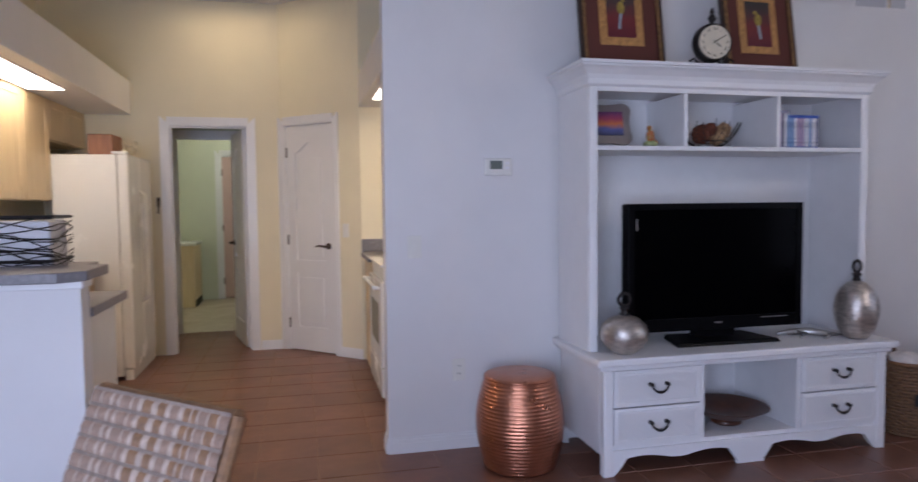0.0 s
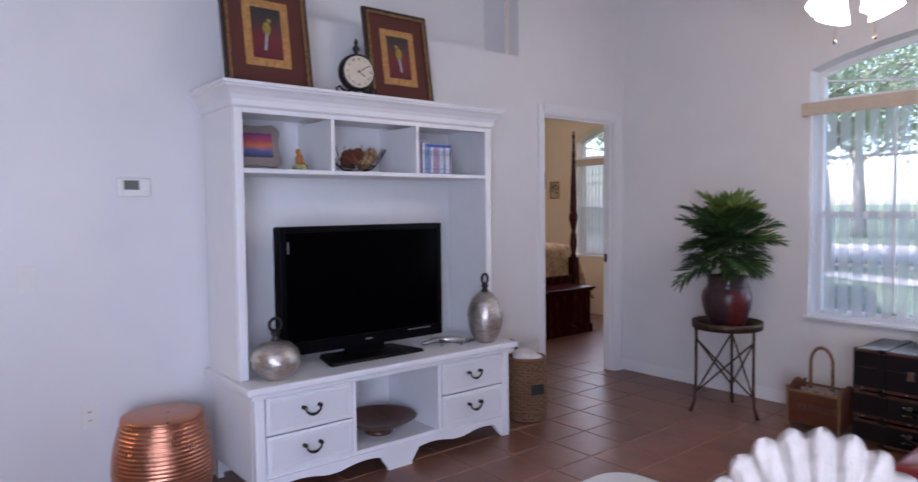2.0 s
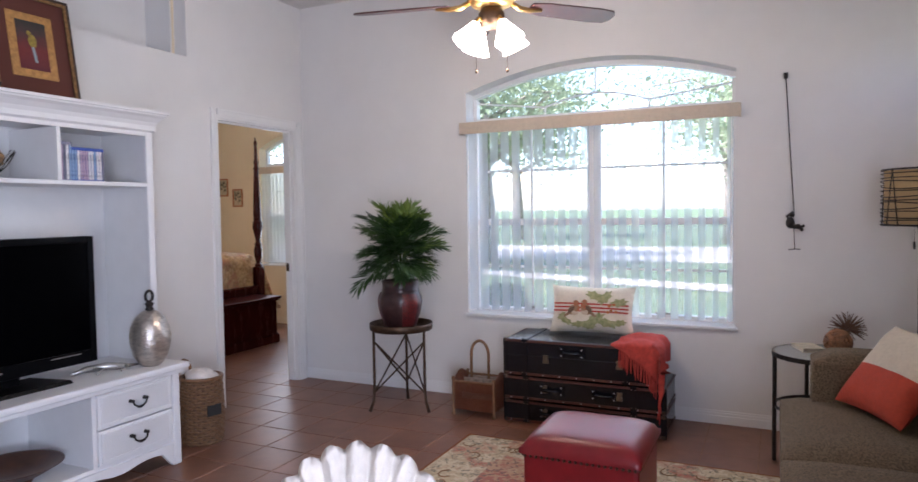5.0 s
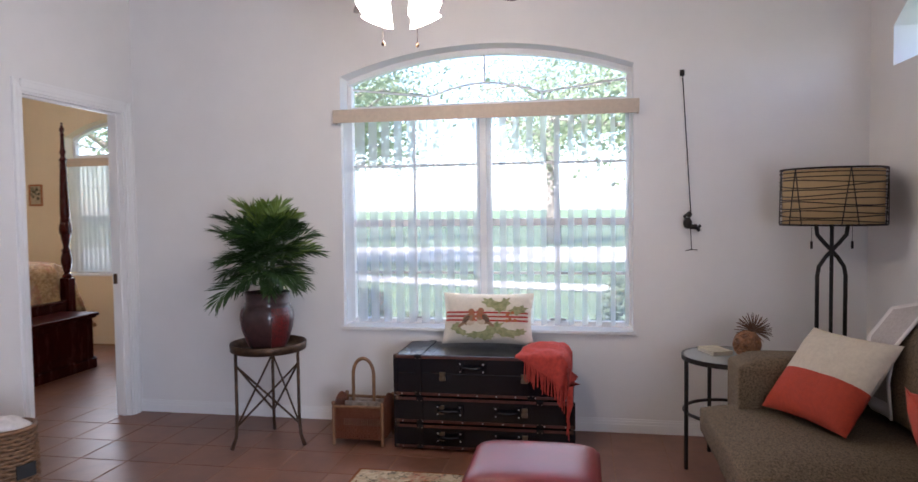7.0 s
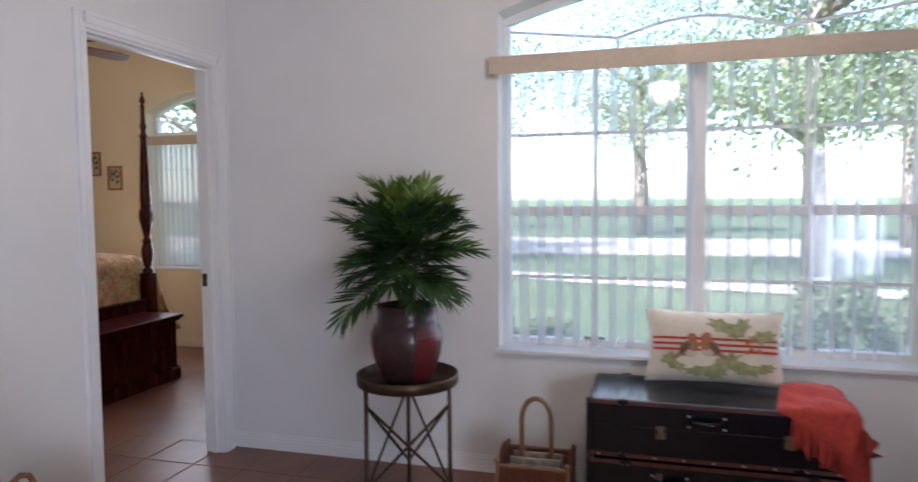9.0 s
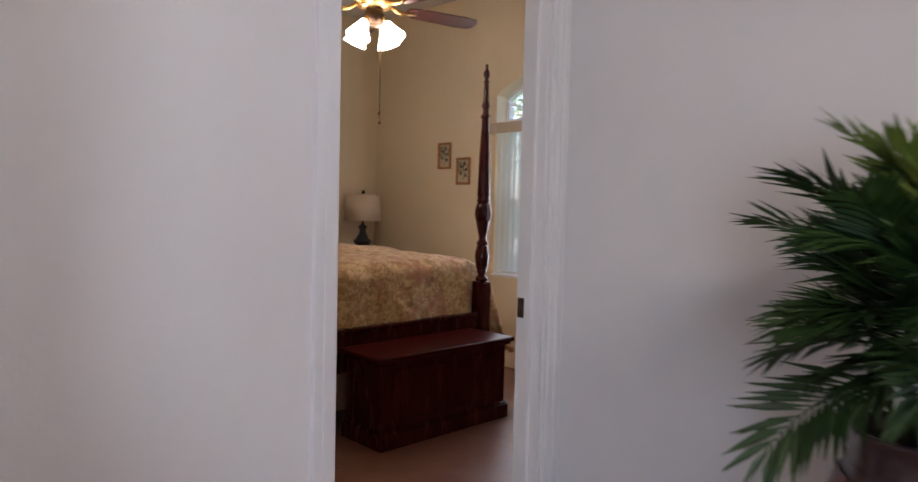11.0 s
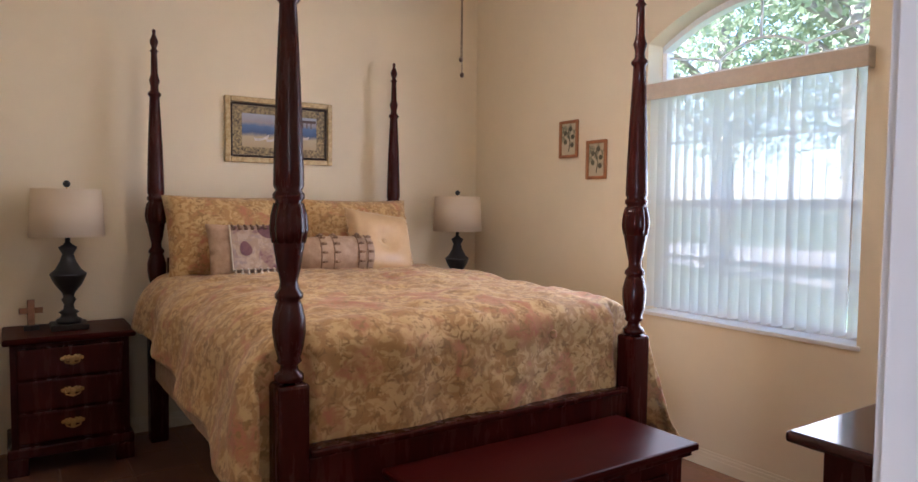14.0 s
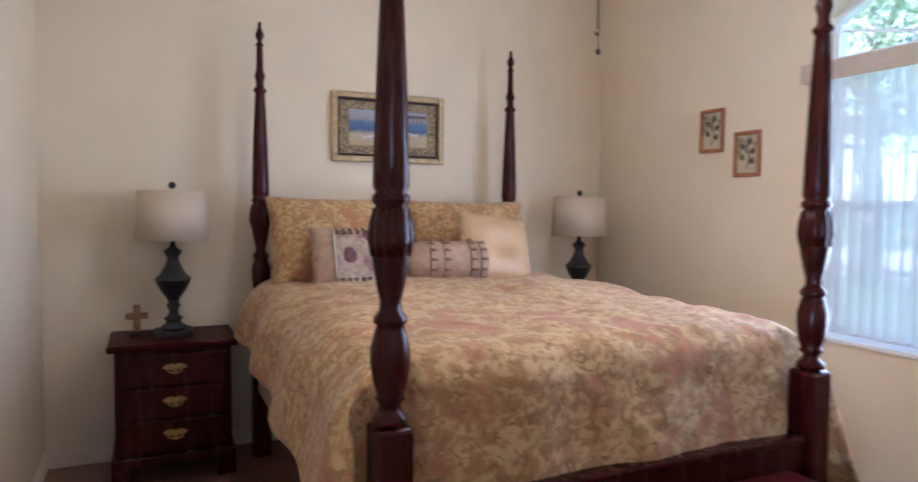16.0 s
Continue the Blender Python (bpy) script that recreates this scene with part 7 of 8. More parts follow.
PROF = [(0.040, 0.800), (0.052, 0.806), (0.052, 0.822), (0.034, 0.834), (0.030, 0.850), (0.046, 0.862), (0.040, 0.872), (0.052, 0.905), (0.060, 0.950), (0.058, 0.990), (0.046, 1.030), (0.040, 1.042),
        (0.050, 1.050), (0.050, 1.062), (0.034, 1.078), (0.032, 1.100), (0.044, 1.140), (0.056, 1.200), (0.060, 1.260), (0.056, 1.310), (0.046, 1.330), (0.056, 1.340), (0.056, 1.352), (0.046, 1.362), (0.054, 1.376), (0.053, 1.42),
        (0.050, 1.50), (0.044, 1.65), (0.036, 1.80), (0.030, 1.895), (0.040, 1.905), (0.042, 1.914), (0.026, 1.930), (0.024, 1.955), (0.034, 1.985), (0.028, 2.000), (0.022, 2.020), (0.021, 2.09), (0.018, 2.135),
        (0.028, 2.143), (0.018, 2.152), (0.014, 2.160), (0.026, 2.185), (0.026, 2.200), (0.014, 2.225), (0.009, 2.236), (0.012, 2.246), (0.012, 2.254), (0.004, 2.262)]
for py in PYS:
    for px in PXS:
        p = part("post", lathe(PROF, 32, at=(0, 0), flute=flutes(16, 0.10)), CHERRY, bed, "carved and fluted cherry post", True)
        p.location = (px, py, 0)
        p.scale = (0.82, 0.82, 1.0)
        q = part("post_block", boxes((-0.058, 0.058, -0.058, 0.058, 0.0, 0.798)), CHERRY, p, bevel=0.012)
        part("acanthus", lathe([(0.058, 1.21), (0.066, 1.25), (0.062, 1.29), (0.052, 1.325)], 40, flute=lambda a, z: 1 + 0.07 * math.cos(10 * a)), CHERRY, p, "carved leaf collar", True)
part("foot_rail", boxes((-0.68, 0.68, -0.022, 0.022, 0.34, 0.565)), CHERRY, bed, bevel=0.004)
part("foot_rail_cap", boxes((-0.68, 0.68, -0.036, 0.036, 0.566, 0.592)), CHERRY, bed, bevel=0.008)
part("headboard", boxes((-0.68, 0.68, 2.085, 2.125, 0.35, 1.02)), CHERRY, bed, bevel=0.006)
for s in PXS:
    part("side_rail", boxes((s - 0.018, s + 0.018, 0.058, 2.047, 0.36, 0.54)), CHERRY, bed)
part("slat_platform", boxes((-0.70, 0.70, 0.05, 2.06, 0.37, 0.40)), CHERRY, bed)
mt = thing("mattress", "thick pale mattress and box spring on the bed frame", "mattress", 6.45, 7.60, 0.40)
part("mattress", boxes((-0.70, 0.70, -0.96, 0.98, 0.0, 0.46)), mat("mattress_ticking", (0.62, 0.55, 0.44), 0.9, bump=0.4), mt, bevel=0.06)
sk = thing("bed_skirt", "mauve-tan quilted bed skirt under the comforter", "bed skirt", 6.45, 6.55, 0)
part("skirt", boxes((-0.66, 0.66, 0.065, 0.072, 0.10, 0.36)), ROSE_CLOTH, sk)
part("skirt", boxes((-0.765, -0.757, 0.10, 2.0, 0.37, 0.52)), ROSE_CLOTH, sk)
part("skirt", boxes((0.757, 0.765, 0.10, 2.0, 0.37, 0.52)), ROSE_CLOTH, sk)

cf = thing("comforter", "gold damask comforter with rose clusters, draped over the bed", "comforter", 6.45, 6.55, 0)
ZT = 0.925


def drape(u, v):
    w = v * 2.46
    left = 1.04 + 0.24 * (w / 2.46) ** 1.5
    s = -left + (left + 1.42) * u
    flat = 0.68
    y = 2.05 - w
    dx = dy = ox = oy = 0.0
    e = abs(s) - flat
    sg = 1 if s > 0 else -1
    if e > 0:
        r = 0.17
        if e < r * 1.57:
            a = e / r
            ox, dx = r * math.sin(a), r * (1 - math.cos(a))
        else:
            ox, dx = r + 0.16 * (e - r * 1.57), r + 0.95 * (e - r * 1.57)
    x = sg * (min(abs(s), flat) + ox)
    f = w - 1.93
    if f > 0:
        r = 0.12
        if f < r * 1.57:
            a = f / r
            oy, dy = r * math.sin(a), r * (1 - math.cos(a))
        else:
            oy, dy = r, r + (f - r * 1.57)
        y = 2.05 - 1.93 - oy
    puff = 0.035 * (1 - min(1, abs(s) / 0.8) ** 4) + 0.02 * math.sin(math.pi * min(1, w / 1.9))
    n = 0.021 * noise.noise(Vector((s * 3.2, w * 3.0, 0.3))) + 0.012 * noise.noise(Vector((s * 7.5, w * 7.5, 2))) + 0.007 * noise.noise(Vector((s * 17, w * 19, 5)))
    side = min(1, max(0, e) * 3)
    fold = side * 0.022 * math.sin(w * 10.5 + 1.2 * math.sin(s * 3))
    z = ZT + puff * (1 - side * 0.7) + n - dx - dy * (0.86 if e <= 0 else 1.0)
    x += sg * fold + sg * 0.6 * n * side
    fs = min(1, max(0, f) * 4)
    y += -n * fs - 0.010 * fs * math.sin(s * 13)
    if e > 0.05 and f > 0.05:
        k = min(1, (e - 0.05) * 3) * min(1, (f - 0.05) * 3)
        x += 0.07 * k if sg > 0 else -0.05 * k
        y -= (0.11 if sg > 0 else 0.06) * k
        z = max(z, (0.34 if sg > 0 else 0.20) + 0.03 * math.sin(w * 7))
    # gap where the posts stand
    if abs(abs(x) - 0.735) < 0.085 and y < 0.075:
        y = max(y, 0.062)
    return (x, y + 0.012, max(z, 0.14))


cov = part("cover", sheet(160, 160, drape), DAMASK, cf, smooth=True)
sm = cov.modifiers.new("thickness", "SOLIDIFY")
sm.thickness, sm.offset = 0.016, -1
for x, z in ((-0.22, 0.80), (0.30, 0.84)):
    part("button", ball(0.018, x, 0.005, z, sy=0.5), DAMASK, cf)


def pillow(name, label, x, y, z, w, h, d, rz, rx, ry, m, tuft=0.0, group="bed pillows", sag=0.0):
    t = thing(name, label, "pillow", x, y, z, rz, group=group, rx=rx, ry=ry)
    part("cover", cushion(w, h, d, 18, 0.14, sag, tuft=tuft), m, t, smooth=True)
    return t


TASSEL_DARK = mat("tassel_dark", (0.15, 0.085, 0.05), 0.8, var=0.3, scale=50)
pillow("sham_pillow", "large gold damask pillow sham leaning on the headboard", 6.10, 8.45, 1.135, 0.76, 0.49, 0.26, 0, -20, 0, DAMASK)
pillow("sham_pillow", "large gold damask pillow sham leaning on the headboard", 6.83, 8.45, 1.13, 0.74, 0.48, 0.26, 0, -20, 0, DAMASK)
t = pillow("fringed_pillow", "mauve brocade pillow with a floral panel and tassels", 6.11, 8.16, 1.07, 0.48, 0.32, 0.13, -4, -24, 0, ROSE_CLOTH)
part("floral_panel", sheet(8, 6, lambda u, v: (-0.13 + 0.32 * u, -0.068 - 0.004 * math.sin(math.pi * u), -0.12 + 0.24 * v), 0.003), damask_mat("panel_floral", (0.34, 0.235, 0.165), (0.43, 0.32, 0.235), (0.16, 0.06, 0.08), (0.30, 0.22, 0.20), 14), t, "printed floral panel")
PLUM = mat("printed_plum", (0.10, 0.035, 0.05), 0.8, col2=(0.16, 0.07, 0.075), scale=40)
for lx, lz, lr, lt in ((-0.065, -0.005, 0.030, 0.2), (0.05, 0.085, 0.036, 1.4), (0.13, 0.01, 0.026, -0.4)):
    bm = bmesh.new()
    ring = [(lr * math.cos(a) * (1 - 0.25 * math.sin(a)), 1.35 * lr * math.sin(a)) for a in [2 * math.pi * i / 16 for i in range(16)]]
    bm.faces.new([bm.verts.new((lx + a * math.cos(lt) - b * math.sin(lt), -0.0765, lz + a * math.sin(lt) + b * math.cos(lt))) for a, b in ring])
    part("leaf_print", bm, PLUM, t, "printed plum-coloured leaf")
part("piping", tube([(-0.135, -0.071, -0.125 + 0.25 * i / 8) for i in range(9)], 0.0045, 6), LINEN, t)
for i in range(11):
    x = -0.125 + 0.032 * i
    part("tassel", tube([(x, -0.07, -0.113), (x, -0.078, -0.122), (x, -0.077, -0.126), (x, -0.078, -0.150)], [0.004, 0.008, 0.005, 0.011], 6), LINEN, t, "cream tassel")
    part("top_tassel", tube([(x, -0.072, 0.125), (x + 0.006, -0.079, 0.112), (x + 0.008, -0.079, 0.098)], [0.005, 0.006, 0.010], 6), TASSEL_DARK, t, "brown tassel")
bl = thing("bolster_pillow", "round brocade bolster pillow with beaded bands", "pillow", 6.53, 8.10, 1.045, 0, group="bed pillows")
bm = bmesh.new()
lathe([(0.02, -0.21), (0.07, -0.205), (0.098, -0.19), (0.105, -0.1), (0.107, 0), (0.105, 0.1), (0.098, 0.19), (0.07, 0.205), (0.02, 0.21)], 28, bm)
RM = pose(0, 0, 0, 0, 90, -8)
for v in bm.verts:
    v.co = RM @ v.co
part("cover", bm, ROSE_CLOTH, bl, smooth=True)
TASSEL = mat("tassel_brown", (0.25, 0.15, 0.09), 0.8, var=0.3, scale=50)
for k in (-0.10, -0.03, 0.105, 0.155):
    part("cord", tube([RM @ Vector((0.108 * math.cos(2 * math.pi * i / 28), 0.108 * math.sin(2 * math.pi * i / 28), k)) for i in range(28)], 0.004, 6, closed=True), TASSEL, bl)
    for i in range(14):
        a = 2 * math.pi * i / 14
        p, q, e = (RM @ Vector((r_ * math.cos(a), r_ * math.sin(a), k + z_)) for r_, z_ in ((0.109, 0.0), (0.115, 0.012), (0.112, 0.030)))
        part("tassel", tube([p, q, e], [0.004, 0.009, 0.007], 6), TASSEL, bl)
t = pillow("tufted_pillow", "square gold satin pillow with a button tuft", 6.82, 8.13, 1.10, 0.42, 0.40, 0.17, 4, -26, 8, SATIN_GOLD, tuft=0.55)
part("button", ball(0.016, 0, -0.045, 0, sy=0.5), SATIN_GOLD, t)
bm = bmesh.new()
for i in range(40):
    q = i / 40 * 4
    k, f = int(q), q - int(q)
    c = [(-1, -1), (1, -1), (1, 1), (-1, 1), (-1, -1)]
    px, pz = c[k][0] + (c[k + 1][0] - c[k][0]) * f, c[k][1] + (c[k + 1][1] - c[k][1]) * f
    ball(0.008, px * 0.205, 0, pz * 0.195, bm, u=6, v=4)
part("cord_edge", bm, SATIN_GOLD, t)

bn = thing("blanket_chest", "dark cherry blanket chest at the foot of the bed", "chest", 5.99, 6.11, 0)
part("body", boxes((0.045, 1.0, 0.03, 0.36, 0.06, 0.472)), CHERRY, bn, bevel=0.004)
part("lid", boxes((0.0, 1.05, -0.005, 0.385, 0.474, 0.502)), CHERRY_TOP, bn, "polished cherry lid", bevel=0.009)
part("lid_moulding", boxes((0.02, 1.03, 0.012, 0.372, 0.455, 0.473)), CHERRY, bn, bevel=0.004)
part("plinth", boxes((0.025, 1.02, 0.01, 0.375, 0.0, 0.085)), CHERRY, bn, bevel=0.006)
part("bead_moulding", boxes((0.033, 1.012, 0.018, 0.368, 0.0852, 0.10)), CHERRY, bn, bevel=0.005)
part("front_panel", boxes((0.12, 0.92, 0.020, 0.029, 0.15, 0.41)), CHERRY, bn, bevel=0.004)

ns = thing("nightstand", "dark cherry nightstand with three drawers and brass pulls", "nightstand", 5.00, 8.44, 0)
W_, D_ = 0.575, 0.40
part("body", boxes((0.03, W_ - 0.03, 0.02, D_, 0.09, 0.635)), CHERRY, ns, bevel=0.004)
part("top", boxes((0.0, W_, -0.025, D_ + 0.005, 0.640, 0.672)), CHERRY_TOP, ns, bevel=0.010)
part("plinth", boxes((0.012, W_ - 0.012, 0.002, D_, 0.085, 0.135)), CHERRY, ns, bevel=0.008)
for x0, x1 in ((0.012, 0.10), (W_ - 0.10, W_ - 0.012)):
    part("bracket_foot", boxes((x0, x1, 0.002, 0.05, 0.0, 0.086)), CHERRY, ns, bevel=0.006)
    part("bracket_foot", boxes((x0, x1, D_ - 0.05, D_, 0.0, 0.086)), CHERRY, ns)
for z0, z1 in ((0.150, 0.300), (0.308, 0.455), (0.463, 0.615)):
    d = part("drawer", boxes((0.055, W_ - 0.055, 0.006, 0.30, z0, z1)), CHERRY, ns, bevel=0.008)
    zc, xc = (z0 + z1) / 2 + 0.01, W_ / 2
    bm = bmesh.new()
    for dx, dz, r in ((0, 0, 0.016), (-0.022, 0.002, 0.013), (0.022, 0.002, 0.013), (-0.042, 0.004, 0.010), (0.042, 0.004, 0.010), (0, -0.016, 0.012), (-0.014, 0.014, 0.008), (0.014, 0.014, 0.008), (-0.03, 0.014, 0.007), (0.03, 0.014, 0.007)):
        ball(r, xc + dx, 0.005, zc + dz, bm, sy=0.15, u=10, v=6)
    tube([(xc - 0.034, 0.0, zc), (xc - 0.03, -0.016, zc - 0.012), (xc, -0.02, zc - 0.022), (xc + 0.03, -0.016, zc - 0.012), (xc + 0.034, 0.0, zc)], 0.004, 6, bm)
    part("brass_pull", bm, BRASS, d, "pierced antique brass pull")


def table_lamp(x, y, z, label):
    t = thing("table_lamp", label, "table lamp", x, y, z, group="pair of bedside lamps")
    part("plinth", boxes((-0.085, 0.085, -0.085, 0.085, 0, 0.030)), IRON, t, bevel=0.006)
    prof = [(0.058, 0.030), (0.060, 0.048), (0.040, 0.058), (0.034, 0.075), (0.048, 0.085), (0.026, 0.10), (0.022, 0.125), (0.034, 0.150), (0.024, 0.165), (0.030, 0.185), (0.060, 0.225), (0.078, 0.262), (0.080, 0.272), (0.086, 0.280), (0.080, 0.288), (0.060, 0.305), (0.036, 0.350), (0.026, 0.385), (0.040, 0.410), (0.042, 0.420), (0.022, 0.432), (0.012, 0.445), (0.011, 0.49)]
    part("turned_body", lathe(prof, 28), mat("black_lamp", (0.014, 0.014, 0.016), 0.4, var=0.2), t, "turned black body", True)
    part("shade", lathe([(0.172, 0.475), (0.158, 0.715), (0.154, 0.715), (0.168, 0.475)], 40), SHADE, t, "off-white linen drum shade", True)
    part("harp", tube([(0, 0, 0.49), (0, 0, 0.73)], 0.004, 6), BRASS, t)
    part("finial", ball(0.018, 0, 0, 0.742), mat("finial_black", (0.012, 0.012, 0.012), 0.35), t, smooth=True)
    return t


table_lamp(5.29, 8.63, 0.672, "black turned table lamp with a linen shade on the nightstand")
ns2 = thing("nightstand", "dark cherry nightstand on the window side of the bed", "nightstand", 7.36, 8.42, 0)
part("body", boxes((0.03, W_ - 0.03, 0.02, D_, 0.0, 0.635)), CHERRY, ns2, bevel=0.004)
part("top", boxes((0.0, W_, -0.025, D_ + 0.005, 0.640, 0.672)), CHERRY_TOP, ns2, bevel=0.010)
for z0, z1 in ((0.150, 0.300), (0.308, 0.455), (0.463, 0.615)):
    part("drawer", boxes((0.055, W_ - 0.055, 0.006, 0.30, z0, z1)), CHERRY, ns2, bevel=0.008)
table_lamp(7.665, 8.60, 0.672, "black turned table lamp with a linen shade beside the bed")
cr = thing("wooden_cross", "small wooden cross on a dark base on the nightstand", "cross", 5.125, 8.66, 0.672, 8)
part("cross", boxes((-0.016, 0.016, -0.008, 0.008, 0.026, 0.155), (-0.052, -0.0161, -0.008, 0.008, 0.085, 0.115), (0.0161, 0.052, -0.008, 0.008, 0.085, 0.115)), mat("cross_wood", (0.22, 0.10, 0.045), 0.5, var=0.25, scale=30), cr, bevel=0.002)
part("base", boxes((-0.034, 0.034, -0.02, 0.02, 0, 0.0255)), IRON, cr, bevel=0.004)

ds = thing("dresser", "dark cherry dresser with a polished top", "dresser", 6.60, 4.985, 0)
part("body", boxes((0.07, 1.25, 0.0, 0.50, 0.08, 0.745)), CHERRY, ds, bevel=0.004)
part("top", boxes((0.0, 1.30, -0.002, 0.56, 0.755, 0.785)), CHERRY_GLOSS, ds, "polished cherry top", bevel=0.010)
part("top_moulding", boxes((0.035, 1.275, 0.0, 0.53, 0.7452, 0.7548)), CHERRY, ds)
part("plinth", boxes((0.05, 1.27, 0.0, 0.52, 0.0, 0.0795)), CHERRY, ds, bevel=0.006)
for i in range(2):
    for z0, z1 in ((0.10, 0.30), (0.31, 0.51), (0.52, 0.73)):
        part("drawer", boxes((0.10 + 0.57 * i, 0.65 + 0.57 * i, 0.4995, 0.512, z0, z1)), CHERRY, ds, bevel=0.004)
dl = thing("doily", "white crocheted lace runner lying on the dresser", "lace runner", 6.60, 4.985, 0.785)
LACE = mat("white_lace", (0.62, 0.58, 0.56), 0.95, var=0.1, scale=90, bump=1.0, bscale=160)
bm = bmesh.new()
cx, cy = 0.58, 0.30
n = 72
mid = bm.verts.new((cx, cy, 0.004))
rg_ = []
for i in range(n):
    a = 2 * math.pi * i / n
    k = 1 + 0.035 * abs(math.sin(9 * a)) + 0.012 * math.sin(36 * a)
    rg_.append(bm.verts.new((cx + 0.44 * k * (abs(math.cos(a)) ** 0.8) * (1 if math.cos(a) > 0 else -1), cy + 0.20 * k * (abs(math.sin(a)) ** 0.8) * (1 if math.sin(a) > 0 else -1), 0.003 + 0.002 * math.sin(9 * a))))
for i in range(n):
    bm.faces.new((rg_[i], rg_[(i + 1) % n], mid))
part("lace", bm, LACE, dl)

SEA = picture_mat("seascape", [(0.0, (0.42, 0.31, 0.17)), (0.30, (0.45, 0.36, 0.22)), (0.42, (0.05, 0.09, 0.20)), (0.60, (0.08, 0.14, 0.28)), (0.70, (0.30, 0.26, 0.27)), (1.0, (0.36, 0.40, 0.50))], "Z", 0.09, 0.32, 0.14)
MOSAIC = mat("mosaic_mat", (0.035, 0.024, 0.014), 0.6, col2=(0.42, 0.31, 0.14), scale=75, bump=0.4)
GOLD = mat("antique_gold_frame", (0.30, 0.20, 0.085), 0.40, 0.5, col2=(0.50, 0.38, 0.20), scale=45, bump=0.5)
pc3 = thing("seascape_picture", "gold framed seascape with boats on a beach and mosaic mat", "picture", 6.48, BY1 - 0.003, 1.575)
w, h = 0.345, 0.40


def picframe(t, hw, z0, z1, f, m, y0, y1, label=""):
    return part("frame", boxes((-hw, -hw + f, y0, y1, z0, z1), (hw - f, hw, y0, y1, z0, z1), (-hw + f, hw - f, y0, y1, z0, z0 + f), (-hw + f, hw - f, y0, y1, z1 - f, z1)), m, t, label, bevel=0.006)


picframe(pc3, w, 0, h, 0.034, GOLD, -0.030, -0.001, "antique gold frame")
picframe(pc3, w - 0.036, 0.036, h - 0.036, 0.012, FRAME_DARK, -0.020, -0.001, "dark inner slip")
part("mosaic_mat", boxes((-w + 0.05, w - 0.05, -0.008, -0.002, 0.05, h - 0.05)), MOSAIC, pc3, "patterned mosaic mat")
part("canvas", boxes((-w + 0.105, w - 0.105, -0.011, -0.0085, 0.098, h - 0.098)), SEA, pc3, "painted seascape")
BOAT = mat("painted_boat", (0.55, 0.50, 0.46), 0.7, var=0.2, scale=60)
for cx, cz, l, s in ((-0.12, 0.155, 0.10, -0.25), (-0.06, 0.150, 0.07, -0.2), (0.15, 0.175, 0.08, 0.2)):
    bm = bmesh.new()
    up = [bm.verts.new((cx + l * (i / 8 - 0.5), -0.0125, cz + 0.016 * (2 * i / 8 - 1) ** 2 - s * l * (i / 8 - 0.5))) for i in range(9)]
    dn = [bm.verts.new((cx + l * 0.8 * (i / 8 - 0.5), -0.0125, cz - 0.014 + 0.006 * (2 * i / 8 - 1) ** 2 - s * l * 0.8 * (i / 8 - 0.5))) for i in range(9)]
    for i in range(8):
        bm.faces.new((dn[i], dn[i + 1], up[i + 1], up[i]))
    part("painted_boat", bm, BOAT, pc3)
bm = bmesh.new()
for i in range(6):
    bx(bm, 0.06 + 0.028 * i, 0.066 + 0.028 * i, -0.0128, -0.0120, 0.235, 0.285 - 0.003 * i)
bx(bm, 0.04, 0.235, -0.0130, -0.0121, 0.268, 0.285)
part("painted_pier", bm, mat("painted_pier", (0.10, 0.06, 0.05), 0.7), pc3)

BOTANIC = picture_mat("botanical_print", [(0.0, (0.50, 0.42, 0.28)), (0.46, (0.50, 0.42, 0.28)), (0.54, (0.10, 0.11, 0.06)), (0.62, (0.46, 0.38, 0.25)), (1.0, (0.52, 0.44, 0.30))], "Z", -0.1, 0.4, 0.9)
OAK = mat("oak_frame", (0.34, 0.13, 0.045), 0.45, var=0.2, scale=30)
for y, z in ((7.83, 1.632), (7.585, 1.492)):
    t = thing("botanical_picture", "small oak-framed botanical print on the cream wall", "picture", BX1 - 0.003, y, z, -90, group="pair of botanical prints")
    picframe(t, 0.085, 0, 0.235, 0.020, OAK, -0.018, -0.001, "oak frame")
    part("print", boxes((-0.066, 0.066, -0.006, -0.002, 0.019, 0.216)), BOTANIC, t, "faded botanical print")
    bm = tube([(0, -0.008, 0.04), (0.012, -0.008, 0.10), (-0.008, -0.008, 0.15), (0.006, -0.008, 0.19)], 0.003, 4)
    for a, b in ((0.03, 0.08), (-0.03, 0.10), (0.034, 0.13), (-0.03, 0.155), (0.015, 0.18)):
        ball(0.016, a, -0.008, b, bm, sy=0.12, u=8, v=5)
    part("painted_sprig", bm, mat("sprig_dark", (0.09, 0.08, 0.045), 0.8, var=0.4, scale=60), t)
sr = thing("sheepskin_rug", "shaggy golden sheepskin rug on the bedroom tiles", "rug", 5.40, 7.55, 0)


def fleece(u, v):
    r, a = u, 2 * math.pi * v
    R = 0.36 + 0.06 * math.sin(3 * a + 1) + 0.04 * math.sin(5 * a)
    x, y = R * r * math.cos(a) * 1.0, R * r * math.sin(a) * 1.55
    z = 0.055 * (1 - r ** 5) + 0.016 * noise.noise(Vector((x * 16, y * 16, 0))) * (1 - r ** 6)
    return (x, y, max(0.001, z))


part("fleece", sheet(30, 96, fleece), SHEEP, sr, smooth=True)
bm = bmesh.new()
